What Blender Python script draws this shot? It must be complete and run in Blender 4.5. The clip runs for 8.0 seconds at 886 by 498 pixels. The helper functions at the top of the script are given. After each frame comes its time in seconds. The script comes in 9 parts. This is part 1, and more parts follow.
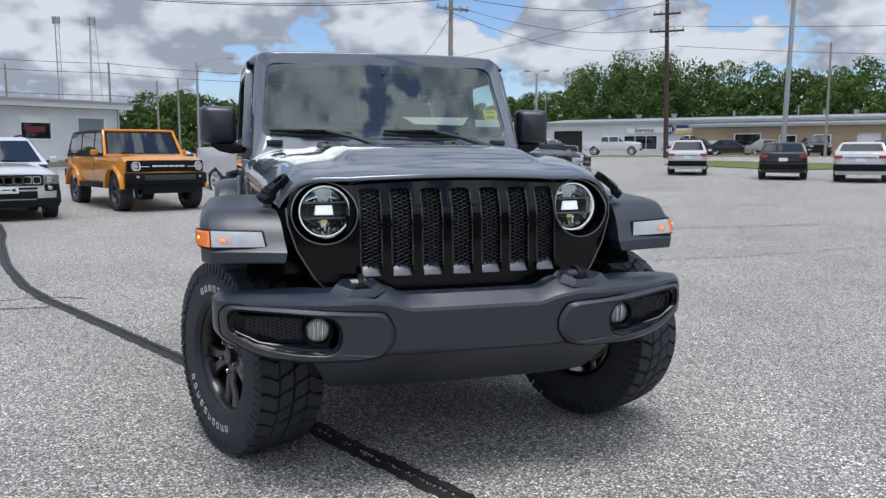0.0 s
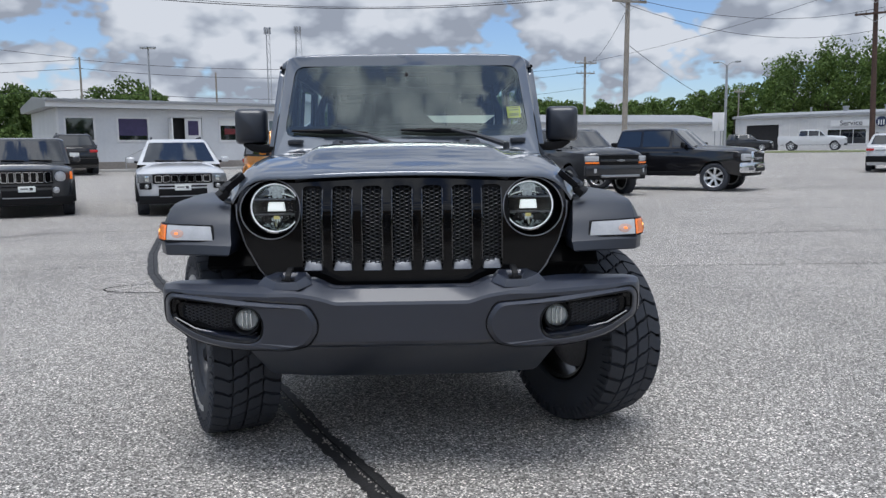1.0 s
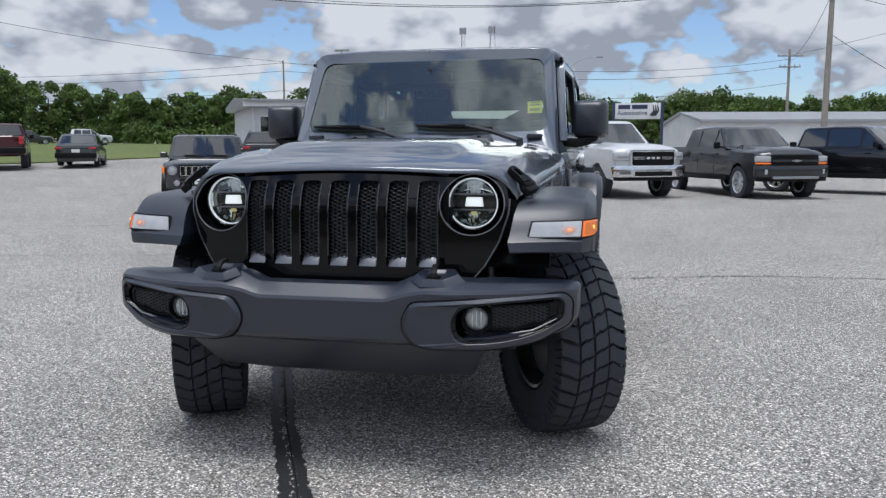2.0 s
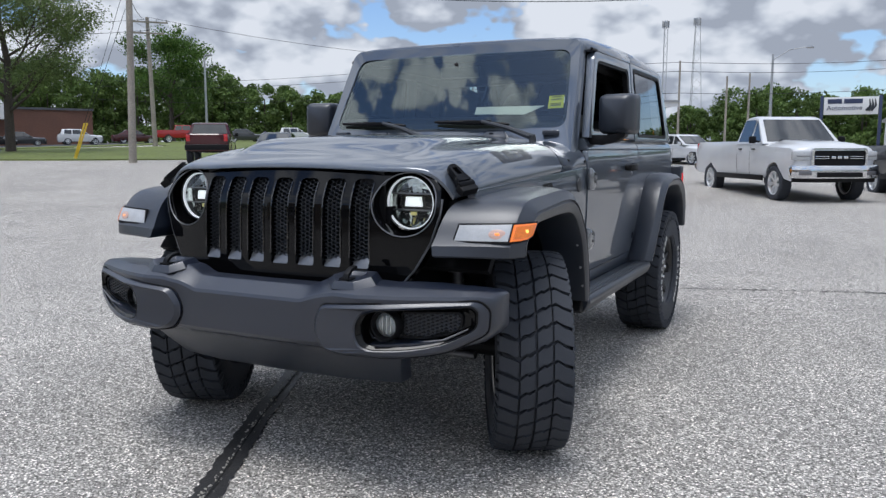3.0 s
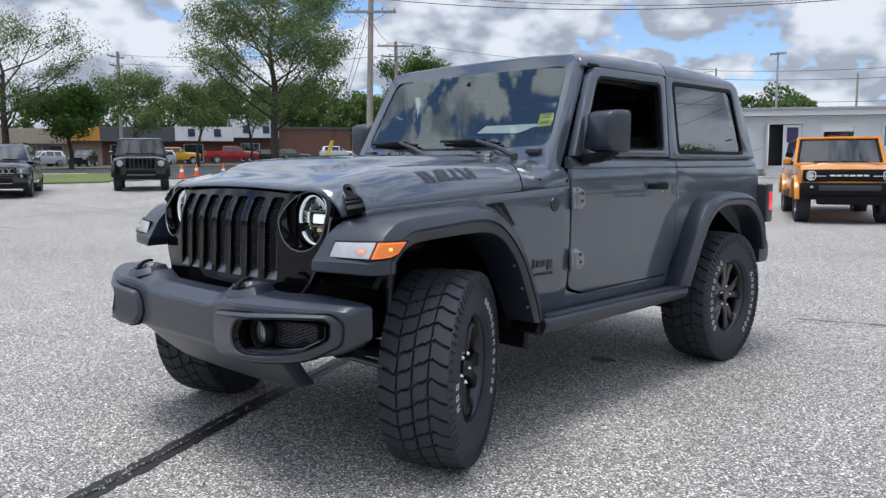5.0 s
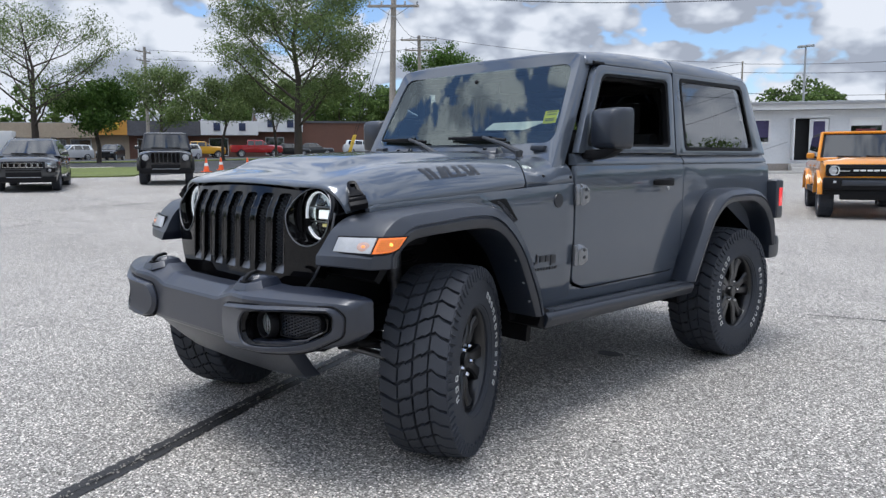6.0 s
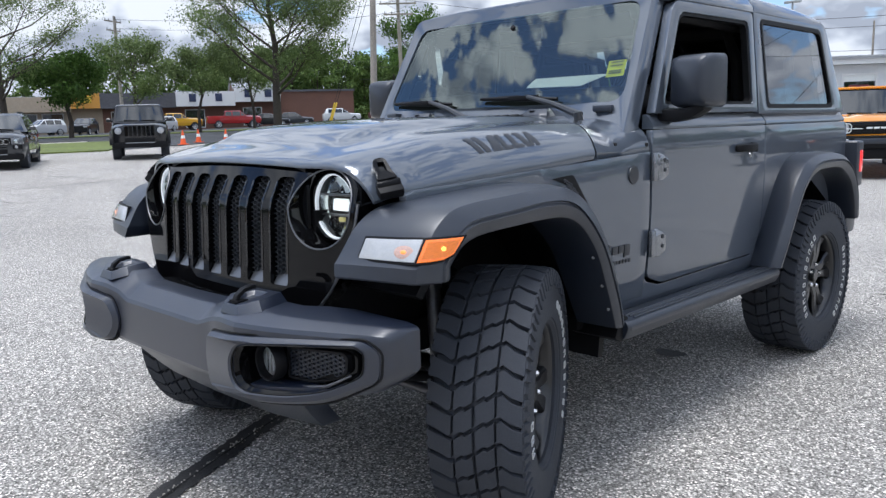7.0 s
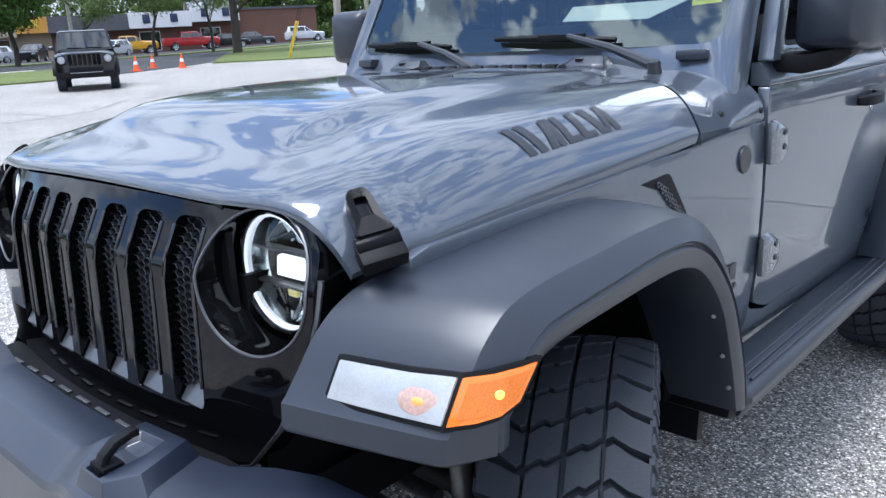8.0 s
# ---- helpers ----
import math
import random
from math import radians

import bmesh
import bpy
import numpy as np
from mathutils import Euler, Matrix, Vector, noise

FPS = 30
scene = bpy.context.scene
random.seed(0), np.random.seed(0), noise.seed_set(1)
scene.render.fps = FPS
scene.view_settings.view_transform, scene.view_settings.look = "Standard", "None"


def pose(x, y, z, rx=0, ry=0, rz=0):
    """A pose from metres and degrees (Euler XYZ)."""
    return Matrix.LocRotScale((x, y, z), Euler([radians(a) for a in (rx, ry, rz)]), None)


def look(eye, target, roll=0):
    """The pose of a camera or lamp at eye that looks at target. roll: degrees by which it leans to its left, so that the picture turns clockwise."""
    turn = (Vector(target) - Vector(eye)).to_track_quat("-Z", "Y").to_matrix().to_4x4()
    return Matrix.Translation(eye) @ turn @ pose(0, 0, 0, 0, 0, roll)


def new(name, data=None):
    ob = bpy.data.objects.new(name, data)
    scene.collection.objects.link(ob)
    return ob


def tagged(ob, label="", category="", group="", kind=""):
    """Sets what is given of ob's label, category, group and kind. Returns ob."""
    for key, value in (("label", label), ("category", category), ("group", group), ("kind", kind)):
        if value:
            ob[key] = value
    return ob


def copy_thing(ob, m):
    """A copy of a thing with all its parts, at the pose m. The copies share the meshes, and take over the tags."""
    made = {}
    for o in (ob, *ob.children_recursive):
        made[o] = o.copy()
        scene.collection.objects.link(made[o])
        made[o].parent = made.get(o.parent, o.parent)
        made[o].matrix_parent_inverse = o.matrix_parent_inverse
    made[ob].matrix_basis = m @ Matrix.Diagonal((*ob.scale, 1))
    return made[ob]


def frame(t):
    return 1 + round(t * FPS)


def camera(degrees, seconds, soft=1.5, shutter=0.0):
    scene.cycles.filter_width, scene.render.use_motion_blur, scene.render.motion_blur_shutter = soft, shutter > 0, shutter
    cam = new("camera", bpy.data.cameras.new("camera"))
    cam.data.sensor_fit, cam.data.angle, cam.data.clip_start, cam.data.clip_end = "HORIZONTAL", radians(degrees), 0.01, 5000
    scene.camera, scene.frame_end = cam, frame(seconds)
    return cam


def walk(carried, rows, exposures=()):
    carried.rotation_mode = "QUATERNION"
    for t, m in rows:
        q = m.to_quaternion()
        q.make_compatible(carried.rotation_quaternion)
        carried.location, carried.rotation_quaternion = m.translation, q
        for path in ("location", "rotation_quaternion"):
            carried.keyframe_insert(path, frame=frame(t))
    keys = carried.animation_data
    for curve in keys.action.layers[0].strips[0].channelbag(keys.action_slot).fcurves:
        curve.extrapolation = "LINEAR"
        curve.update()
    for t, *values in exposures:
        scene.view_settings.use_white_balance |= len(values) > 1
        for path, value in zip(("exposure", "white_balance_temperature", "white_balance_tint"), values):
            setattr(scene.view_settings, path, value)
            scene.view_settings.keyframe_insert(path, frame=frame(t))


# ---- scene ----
cam = camera(59.0, 8.0, soft=1.4)
PATH = [
    (0, (-0.873, -3.533, 1.265), (-0.353, -1.617, 1.022), -0.1),
    (0.5, (-0.411, -3.636, 1.262), (-0.12, -1.676, 1.018), -0.4),
    (1, (0.078, -3.703, 1.261), (0.131, -1.719, 1.015), -0.6),
    (1.5, (0.575, -3.675, 1.241), (0.39, -1.7, 0.989), -0.5),
    (1.7, (0.771, -3.624, 1.247), (0.49, -1.659, 0.997), -0.3),
    (2.8, (1.785, -3.181, 1.228), (0.991, -1.363, 0.977), -0.2),
    (3, (1.943, -3.063, 1.24), (1.058, -1.287, 0.988), -0.0),
    (3.5, (2.313, -2.823, 1.244), (1.243, -1.151, 1.002), 0.1),
    (4, (2.575, -2.54, 1.242), (1.36, -0.969, 1.006), 0.1),
    (4.2, (2.646, -2.421, 1.26), (1.384, -0.887, 1.029), 0.1),
    (5.3, (3.243, -2.368, 1.266), (1.828, -0.972, 1.05), -0.2),
    (5.5, (3.295, -2.399, 1.277), (1.87, -1.013, 1.058), -0.1),
    (6, (3.211, -2.363, 1.277), (1.78, -0.986, 1.046), -0.2),
    (6.5, (2.874, -2.177, 1.288), (1.455, -0.791, 1.03), -0.7),
    (7, (2.423, -1.935, 1.28), (1.03, -0.535, 0.965), -1.5),
    (7.5, (1.957, -1.592, 1.326), (0.601, -0.177, 0.929), -2.4),
    (8, (1.577, -1.213, 1.405), (0.259, 0.198, 0.883), -3.1),
]
walk(cam, [(t, look(eye, target, roll)) for t, eye, target, roll in PATH], [(0, 0.30, 6150, 10), (1.5, 0.20, 6150, 10), (3, 0.38, 6150, 10), (5.5, 0.52, 6150, 10), (7, 0.72, 6050, 10), (8, 1.10, 5700, 10)])

SUN_DIR = Vector((-0.04, -0.22, 0.97)).normalized()

world = bpy.data.worlds.new("sky")
scene.world = world
world.use_nodes = True
wn, wl = world.node_tree.nodes, world.node_tree.links
wn.clear()


sky = wn.new("ShaderNodeTexSky")
sky.sky_type, sky.sun_disc = "NISHITA", False
sky.sun_elevation = math.asin(SUN_DIR.z)
sky.sun_rotation = math.atan2(SUN_DIR.x, SUN_DIR.y)
sky.air_density, sky.dust_density, sky.ozone_density = 1.0, 0.6, 1.6
coord = wn.new("ShaderNodeTexCoord")
split = wn.new("ShaderNodeSeparateXYZ")
wl.new(coord.outputs["Generated"], split.inputs[0])


def wmath(op, a, b=None, clamp=False):
    n = wn.new("ShaderNodeMath")
    n.operation, n.use_clamp = op, clamp
    for i, v in enumerate((a, b)):
        if v is None:
            continue
        if isinstance(v, (int, float)):
            n.inputs[i].default_value = v
        else:
            wl.new(v, n.inputs[i])
    return n.outputs[0]


# cumulus: one field of lumps, read twice so that tops are lit and undersides grey
stretch = wn.new("ShaderNodeVectorMath")
stretch.operation = "MULTIPLY"
stretch.inputs[1].default_value = (1.0, 1.0, 1.7)
wl.new(coord.outputs["Generated"], stretch.inputs[0])


def cloud_noise(scale, detail, rough, shift, warp=0.0):
    n = wn.new("ShaderNodeTexNoise")
    n.inputs["Scale"].default_value = scale
    n.inputs["Detail"].default_value = detail
    n.inputs["Roughness"].default_value = rough
    n.inputs["Distortion"].default_value = warp
    m = wn.new("ShaderNodeVectorMath")
    m.operation = "ADD"
    m.inputs[1].default_value = shift
    wl.new(stretch.outputs[0], m.inputs[0])
    wl.new(m.outputs[0], n.inputs["Vector"])
    return n.outputs["Fac"]


def wramp(value, stops):
    n = wn.new("ShaderNodeValToRGB")
    e = n.color_ramp.elements
    while len(e) < len(stops):
        e.new(0.5)
    for el, (p, c) in zip(e, stops):
        el.position, el.color = p, (*c, 1) if len(c) == 3 else c
    wl.new(value, n.inputs[0])
    return n.outputs[0]


def cloud_puffs(scale, detail, shift):
    """Rounded heads: nearness to scattered cell centres at several sizes."""
    n = wn.new("ShaderNodeTexVoronoi")
    n.feature = "SMOOTH_F1"
    n.inputs["Scale"].default_value = scale
    n.inputs["Detail"].default_value = detail
    n.inputs["Roughness"].default_value = 0.55
    n.inputs["Smoothness"].default_value = 0.35
    m = wn.new("ShaderNodeVectorMath")
    m.operation = "ADD"
    m.inputs[1].default_value = shift
    wl.new(stretch.outputs[0], m.inputs[0])
    wl.new(m.outputs[0], n.inputs["Vector"])
    return wmath("SUBTRACT", 0.75, n.outputs["Distance"])


def cloud_field(shift, fine):
    broad = cloud_noise(3.3, 5, 0.55, shift, 0.0)
    puff = cloud_puffs(10.0, fine, shift)
    wisp = cloud_noise(14.0, 8, 0.62, shift, 0.0)
    return wmath("ADD", wmath("ADD", wmath("MULTIPLY", broad, 0.66), wmath("MULTIPLY", puff, 0.30)), wmath("MULTIPLY", wisp, 0.16))


CLOUD_SHIFT = Vector((2.1, 9.4, 5.3))
cover = cloud_field(CLOUD_SHIFT, 3.0)
above = cloud_field(CLOUD_SHIFT + Vector((0.015, -0.015, 0.075)), 2.0)
# gaps between the heaps show overhead and close up towards the horizon
stacked = wramp(split.outputs[2], [(0.25, (0.088, 0.088, 0.088)), (0.62, (0.058, 0.058, 0.058))])
mask = wramp(wmath("ADD", cover, stacked), [(0.335, (0, 0, 0)), (0.375, (1, 1, 1))])
lit = wmath("ADD", wmath("MULTIPLY", wmath("SUBTRACT", cover, above), 4.8), 0.61, True)
cloud_col = wramp(lit, [(0.05, (2.75, 2.98, 3.45)), (0.30, (3.6, 3.85, 4.35)), (0.54, (4.7, 4.95, 5.35)), (0.84, (5.75, 5.9, 6.2))])
mixer = wn.new("ShaderNodeMix")
mixer.data_type = "RGBA"
bright_sky = wn.new("ShaderNodeMix")
bright_sky.data_type, bright_sky.blend_type = "RGBA", "MULTIPLY"
bright_sky.inputs[0].default_value = 1.0
bright_sky.inputs[7].default_value = (0.95, 1.02, 1.15, 1)
wl.new(sky.outputs[0], bright_sky.inputs[6])
back = wn.new("ShaderNodeBackground")
back.inputs[1].default_value = 0.1
out = wn.new("ShaderNodeOutputWorld")
# the clouds brighten towards the veiled sun behind them
toward = wn.new("ShaderNodeVectorMath")
toward.operation = "DOT_PRODUCT"
toward.inputs[1].default_value = SUN_DIR
wl.new(coord.outputs["Generated"], toward.inputs[0])
glow = wramp(toward.outputs["Value"], [(0.20, (1.0, 1.0, 1.0)), (0.55, (1.35, 1.35, 1.35)), (0.85, (1.70, 1.70, 1.70)), (1.0, (2.0, 2.0, 2.0))])
bright = wn.new("ShaderNodeMix")
bright.data_type, bright.blend_type = "RGBA", "MULTIPLY"
bright.inputs[0].default_value = 1.0
wl.new(cloud_col, bright.inputs[6])
wl.new(glow, bright.inputs[7])
wl.new(mask, mixer.inputs[0])
wl.new(bright_sky.outputs[2], mixer.inputs[6])
wl.new(bright.outputs[2], mixer.inputs[7])
wl.new(mixer.outputs[2], back.inputs[0])
wl.new(back.outputs[0], out.inputs[0])

sun = bpy.data.lights.new("sun", "SUN")
sun.energy, sun.angle, sun.color = 1.65, radians(28), (1.0, 0.96, 0.91)
new("sun", sun).matrix_world = look(SUN_DIR * 60, (0, 0, 0))


# ---- materials ----
def surface(name, color, rough=0.5, metal=0.0, coat=0.0, grain=None, stain=None, bump=None, spec=0.5, emit=None, coord_kind="Object", coat_ior=1.5):
    """A procedural surface. grain, stain: (scale, amount) of lightness change; bump: (scale, height in metres)."""
    m = bpy.data.materials.new(name)
    m.use_nodes = True
    n, l = m.node_tree.nodes, m.node_tree.links
    b = n["Principled BSDF"]
    b.inputs["Roughness"].default_value, b.inputs["Metallic"].default_value = rough, metal
    b.inputs["Coat Weight"].default_value, b.inputs["Coat Roughness"].default_value = coat, 0.03
    b.inputs["Specular IOR Level"].default_value = spec
    b.inputs["Coat IOR"].default_value = coat_ior
    b.inputs["Base Color"].default_value = (*color, 1)
    if emit:
        b.inputs["Emission Color"].default_value, b.inputs["Emission Strength"].default_value = (*emit[0], 1), emit[1]
    tc = n.new("ShaderNodeTexCoord")
    last = None
    for k, v in enumerate((grain, stain)):
        if not v:
            continue
        t = n.new("ShaderNodeTexNoise")
        t.inputs["Scale"].default_value, t.inputs["Detail"].default_value = v[0], 5 if k == 0 else 3
        l.new(tc.outputs[coord_kind], t.inputs["Vector"])
        r = n.new("ShaderNodeMapRange")
        r.inputs["From Min"].default_value, r.inputs["From Max"].default_value = 0.25, 0.75
        r.inputs["To Min"].default_value, r.inputs["To Max"].default_value = 1 - v[1], 1 + v[1]
        l.new(t.outputs["Fac"], r.inputs["Value"])
        mx = n.new("ShaderNodeMix")
        mx.data_type, mx.blend_type = "RGBA", "MULTIPLY"
        mx.inputs[0].default_value = 1.0
        if last is None:
            mx.inputs[6].default_value = (*color, 1)
        else:
            l.new(last, mx.inputs[6])
        l.new(r.outputs[0], mx.inputs[7])
        last = mx.outputs[2]
        if k == 1:
            rr = n.new("ShaderNodeMapRange")
            rr.inputs["To Min"].default_value, rr.inputs["To Max"].default_value = max(0.02, rough * 0.8), min(1, rough * 1.2)
            l.new(t.outputs["Fac"], rr.inputs["Value"])
            l.new(rr.outputs[0], b.inputs["Roughness"])
    if last is not None:
        l.new(last, b.inputs["Base Color"])
    if bump:
        t = n.new("ShaderNodeTexNoise")
        t.inputs["Scale"].default_value, t.inputs["Detail"].default_value = bump[0], 3
        l.new(tc.outputs[coord_kind], t.inputs["Vector"])
        bp = n.new("ShaderNodeBump")
        bp.inputs["Distance"].default_value, bp.inputs["Strength"].default_value = bump[1], 0.6
        l.new(t.outputs["Fac"], bp.inputs["Height"])
        l.new(bp.outputs[0], b.inputs["Normal"])
    return m


def glass_pane(name, tint, gloss=1.5, mirrored=(0.95, 0.97, 1.0)):
    m = bpy.data.materials.new(name)
    m.use_nodes = True
    n, l = m.node_tree.nodes, m.node_tree.links
    n.clear()
    o = n.new("ShaderNodeOutputMaterial")
    mx = n.new("ShaderNodeMixShader")
    f = n.new("ShaderNodeFresnel")
    f.inputs["IOR"].default_value = gloss
    t = n.new("ShaderNodeBsdfTransparent")
    t.inputs[0].default_value = (*tint, 1)
    g = n.new("ShaderNodeBsdfGlossy")
    g.inputs["Roughness"].default_value = 0.0
    g.inputs[0].default_value = (*mirrored, 1)
    l.new(f.outputs[0], mx.inputs[0])
    l.new(t.outputs[0], mx.inputs[1])
    l.new(g.outputs[0], mx.inputs[2])
    l.new(mx.outputs[0], o.inputs[0])
    return m


def asphalt(name, base, speck, fine=150.0, worn=0.25):
    """Aggregate in binder: pale and dark chips, worn patches, faint tyre-polished stretches."""
    m = bpy.data.materials.new(name)
    m.use_nodes = True
    n, l = m.node_tree.nodes, m.node_tree.links
    b = n["Principled BSDF"]
    b.inputs["Specular IOR Level"].default_value = 0.15
    tc = n.new("ShaderNodeTexCoord")

    def tex(kind, scale, **kw):
        t = n.new(kind)
        t.inputs["Scale"].default_value = scale
        for k, v in kw.items():
            t.inputs[k].default_value = v
        l.new(tc.outputs["Object"], t.inputs["Vector"])
        return t

    def ramp(src, stops):
        r = n.new("ShaderNodeValToRGB")
        e = r.color_ramp.elements
        while len(e) < len(stops):
            e.new(0.5)
        for el, (p, c) in zip(e, stops):
            el.position, el.color = p, (c, c, c, 1)
        l.new(src, r.inputs[0])
        return r.outputs[0]

    def mul(a, bb, fac=1.0, mode="MULTIPLY"):
        x = n.new("ShaderNodeMix")
        x.data_type, x.blend_type = "RGBA", mode
        x.inputs[0].default_value = fac
        for i, v in ((6, a), (7, bb)):
            if isinstance(v, tuple):
                x.inputs[i].default_value = (*v, 1)
            else:
                l.new(v, x.inputs[i])
        return x.outputs[2]

    chips = tex("ShaderNodeTexVoronoi", fine)
    sep = n.new("ShaderNodeSeparateColor")
    l.new(chips.outputs["Color"], sep.inputs[0])
    chipc = ramp(sep.outputs[0], [(0.0, 1 - speck), (0.30, 1.0 - speck * 0.5), (0.70, 1.0), (0.88, 1 + speck), (1.0, 1 + speck * 2.2)])
    gap = ramp(chips.outputs["Distance"], [(0.0, 1.10), (0.50, 0.95), (0.85, 0.45)])
    col = mul(mul(base, chipc), gap)
    n2 = tex("ShaderNodeTexNoise", 38.0, Detail=4.0)
    col = mul(col, ramp(n2.outputs["Fac"], [(0.3, 0.82), (0.7, 1.18)]))
    n3 = tex("ShaderNodeTexNoise", 0.9, Detail=6.0, Roughness=0.6)
    col = mul(col, ramp(n3.outputs["Fac"], [(0.28, 1 - worn), (0.5, 1.0), (0.74, 1 + worn * 0.6)]))
    n4 = tex("ShaderNodeTexNoise", 0.17, Detail=4.0, Distortion=1.2)
    col = mul(col, ramp(n4.outputs["Fac"], [(0.32, 1 - worn * 0.7), (0.5, 1.0), (0.7, 1 + worn * 0.35)]))
    l.new(col, b.inputs["Base Color"])
    l.new(ramp(n3.outputs["Fac"], [(0.3, 0.62), (0.7, 0.85)]), b.inputs["Roughness"])
    bp = n.new("ShaderNodeBump")
    bp.inputs["Distance"].default_value, bp.inputs["Strength"].default_value = 0.003, 0.55
    l.new(mul(gap, ramp(sep.outputs[1], [(0, 0.4), (1, 1.0)])), bp.inputs["Height"])
    l.new(bp.outputs[0], b.inputs["Normal"])
    return m


def paint(name, color, flake=0.0, coat=1.0, rough=0.32, metal=0.0, coat_ior=1.55):
    return surface(name, color, rough, metal, coat, grain=(900, 0.05) if flake else (60, 0.02), stain=(2.3, 0.04), coat_ior=coat_ior, spec=0.2)


PAINT = paint("grey_clearcoat", (0.092, 0.109, 0.136), 1, metal=0.28, rough=0.30, coat_ior=1.75)
LATCH = surface("satin_black_latch", (0.005, 0.005, 0.006), 0.25, spec=0.12, grain=(300, 0.12), bump=(600, 0.0003))
PLASTIC = surface("textured_charcoal_plastic", (0.0085, 0.0132, 0.0240), 0.42, coat=0.4, coat_ior=1.7, grain=(420, 0.12), stain=(3.0, 0.10), bump=(900, 0.0003), spec=0.6)
BUMPERM = surface("satin_charcoal_plastic", (0.0042, 0.0085, 0.0215), 0.40, coat=0.65, coat_ior=1.8, grain=(420, 0.10), stain=(2.6, 0.12), bump=(900, 0.0002), spec=0.4)
for m_ in (PLASTIC, BUMPERM):
    m_.node_tree.nodes["Principled BSDF"].inputs["Coat Roughness"].default_value = 0.34
BLACK = surface("black_plastic", (0.006, 0.006, 0.007), 0.5, grain=(300, 0.15), bump=(600, 0.0003), spec=0.2)
GLOSSBLACK = surface("gloss_black", (0.003, 0.003, 0.0035), 0.05, grain=(50, 0.05), spec=0.28)
RUBBER = surface("tyre_rubber", (0.029, 0.033, 0.042), 0.75, grain=(260, 0.2), stain=(7, 0.25), bump=(500, 0.0006))
GLOSSEDGE = surface("gloss_black_edge", (0.004, 0.004, 0.005), 0.08, grain=(50, 0.05), spec=1.0)
MESHBLACK = surface("satin_black_mesh", (0.016, 0.018, 0.022), 0.32, grain=(300, 0.1), spec=0.6)
RIMBLACK = surface("satin_black_alloy", (0.006, 0.006, 0.007), 0.28, metal=0.0, coat=0.4, grain=(200, 0.1))
CHROME = surface("chrome", (0.72, 0.73, 0.75), 0.10, metal=1.0, grain=(90, 0.03))
ALLOY = surface("bright_alloy", (0.42, 0.43, 0.45), 0.28, metal=1.0, grain=(120, 0.05))
STEEL = surface("dull_steel", (0.20, 0.20, 0.21), 0.45, metal=0.9, grain=(80, 0.15))
HINGE = surface("cast_hinge_paint", (0.26, 0.27, 0.285), 0.26, metal=0.75, coat=0.5, grain=(120, 0.08))
ARMGREY = surface("satin_grey_arm", (0.022, 0.024, 0.028), 0.38, grain=(150, 0.1), spec=0.9)
LETTER = surface("raised_white_rubber", (0.62, 0.62, 0.60), 0.6, grain=(200, 0.12))
DECAL = surface("dark_decal", (0.030, 0.033, 0.039), 0.34, grain=(300, 0.1))
AMBER = surface("amber_lens", (0.75, 0.16, 0.01), 0.14, coat=1.0, grain=(260, 0.15), emit=((1.0, 0.22, 0.02), 0.22))
AMBERLIT = surface("lit_amber_bulb", (0.9, 0.30, 0.08), 0.3, grain=(90, 0.1), emit=((1.0, 0.26, 0.06), 0.5))
# amber bulb's glow in the clear lens, painted as pink colour and faint emission
BULBGLOW = surface("painted_bulb_glow", (0.52, 0.36, 0.30), 0.25, coat=1.0, grain=(200, 0.2), emit=((1.0, 0.36, 0.18), 0.05))
REFLEX = surface("amber_reflex", (0.62, 0.15, 0.008), 0.25, coat=0.6, grain=(700, 0.5), bump=(700, 0.0006), emit=((1.0, 0.24, 0.02), 0.10))
LAMPWHITE = surface("frosted_clear_lens", (0.46, 0.47, 0.48), 0.22, coat=1.0, grain=(320, 0.08), stain=(25, 0.1))
REDLENS = surface("red_lens", (0.45, 0.012, 0.015), 0.12, coat=1.0, grain=(150, 0.2))
REDLIT = surface("lit_red_lens", (0.6, 0.02, 0.02), 0.2, coat=1.0, grain=(150, 0.1), emit=((1, 0.03, 0.03), 0.5))
HALO = surface("led_halo", (0.9, 0.92, 0.95), 0.3, grain=(90, 0.05), emit=((0.94, 0.97, 1.0), 0.30))
# the emission stands for the LED's light falling on the bowl
BOWL = surface("glowing_lamp_bowl", (0.70, 0.75, 0.76), 0.35, grain=(110, 0.35), emit=((0.85, 0.95, 1.0), 0.10))
AMBERDIM = surface("dim_yellow_led", (0.80, 0.72, 0.30), 0.3, grain=(90, 0.1), emit=((1.0, 0.85, 0.3), 0.15))
LEDCORE = surface("led_core", (0.95, 0.97, 1.0), 0.3, grain=(90, 0.02), emit=((0.97, 1.0, 0.94), 0.58))
TABGREY = surface("satin_grey_insert", (0.155, 0.162, 0.175), 0.30, metal=0.7, grain=(90, 0.1))
REFLECTOR = surface("lamp_reflector", (0.62, 0.66, 0.66), 0.12, metal=1.0, grain=(70, 0.2))
CLOTH = surface("black_seat_cloth", (0.012, 0.012, 0.013), 0.85, grain=(250, 0.25), bump=(500, 0.0006))
PAPER = surface("white_paper", (0.78, 0.80, 0.78), 0.6, grain=(25, 0.04))
YELLOW = surface("yellow_sticker", (0.78, 0.74, 0.02), 0.5, grain=(60, 0.06))
WINDSHIELD = glass_pane("windshield_glass", (0.48, 0.60, 0.57), 2.1, (0.90, 1.0, 0.97))
DARKGLASS = glass_pane("privacy_glass", (0.16, 0.17, 0.18), 2.9)
CLEARGLASS = glass_pane("clear_lens", (0.93, 0.95, 0.95), 1.45)
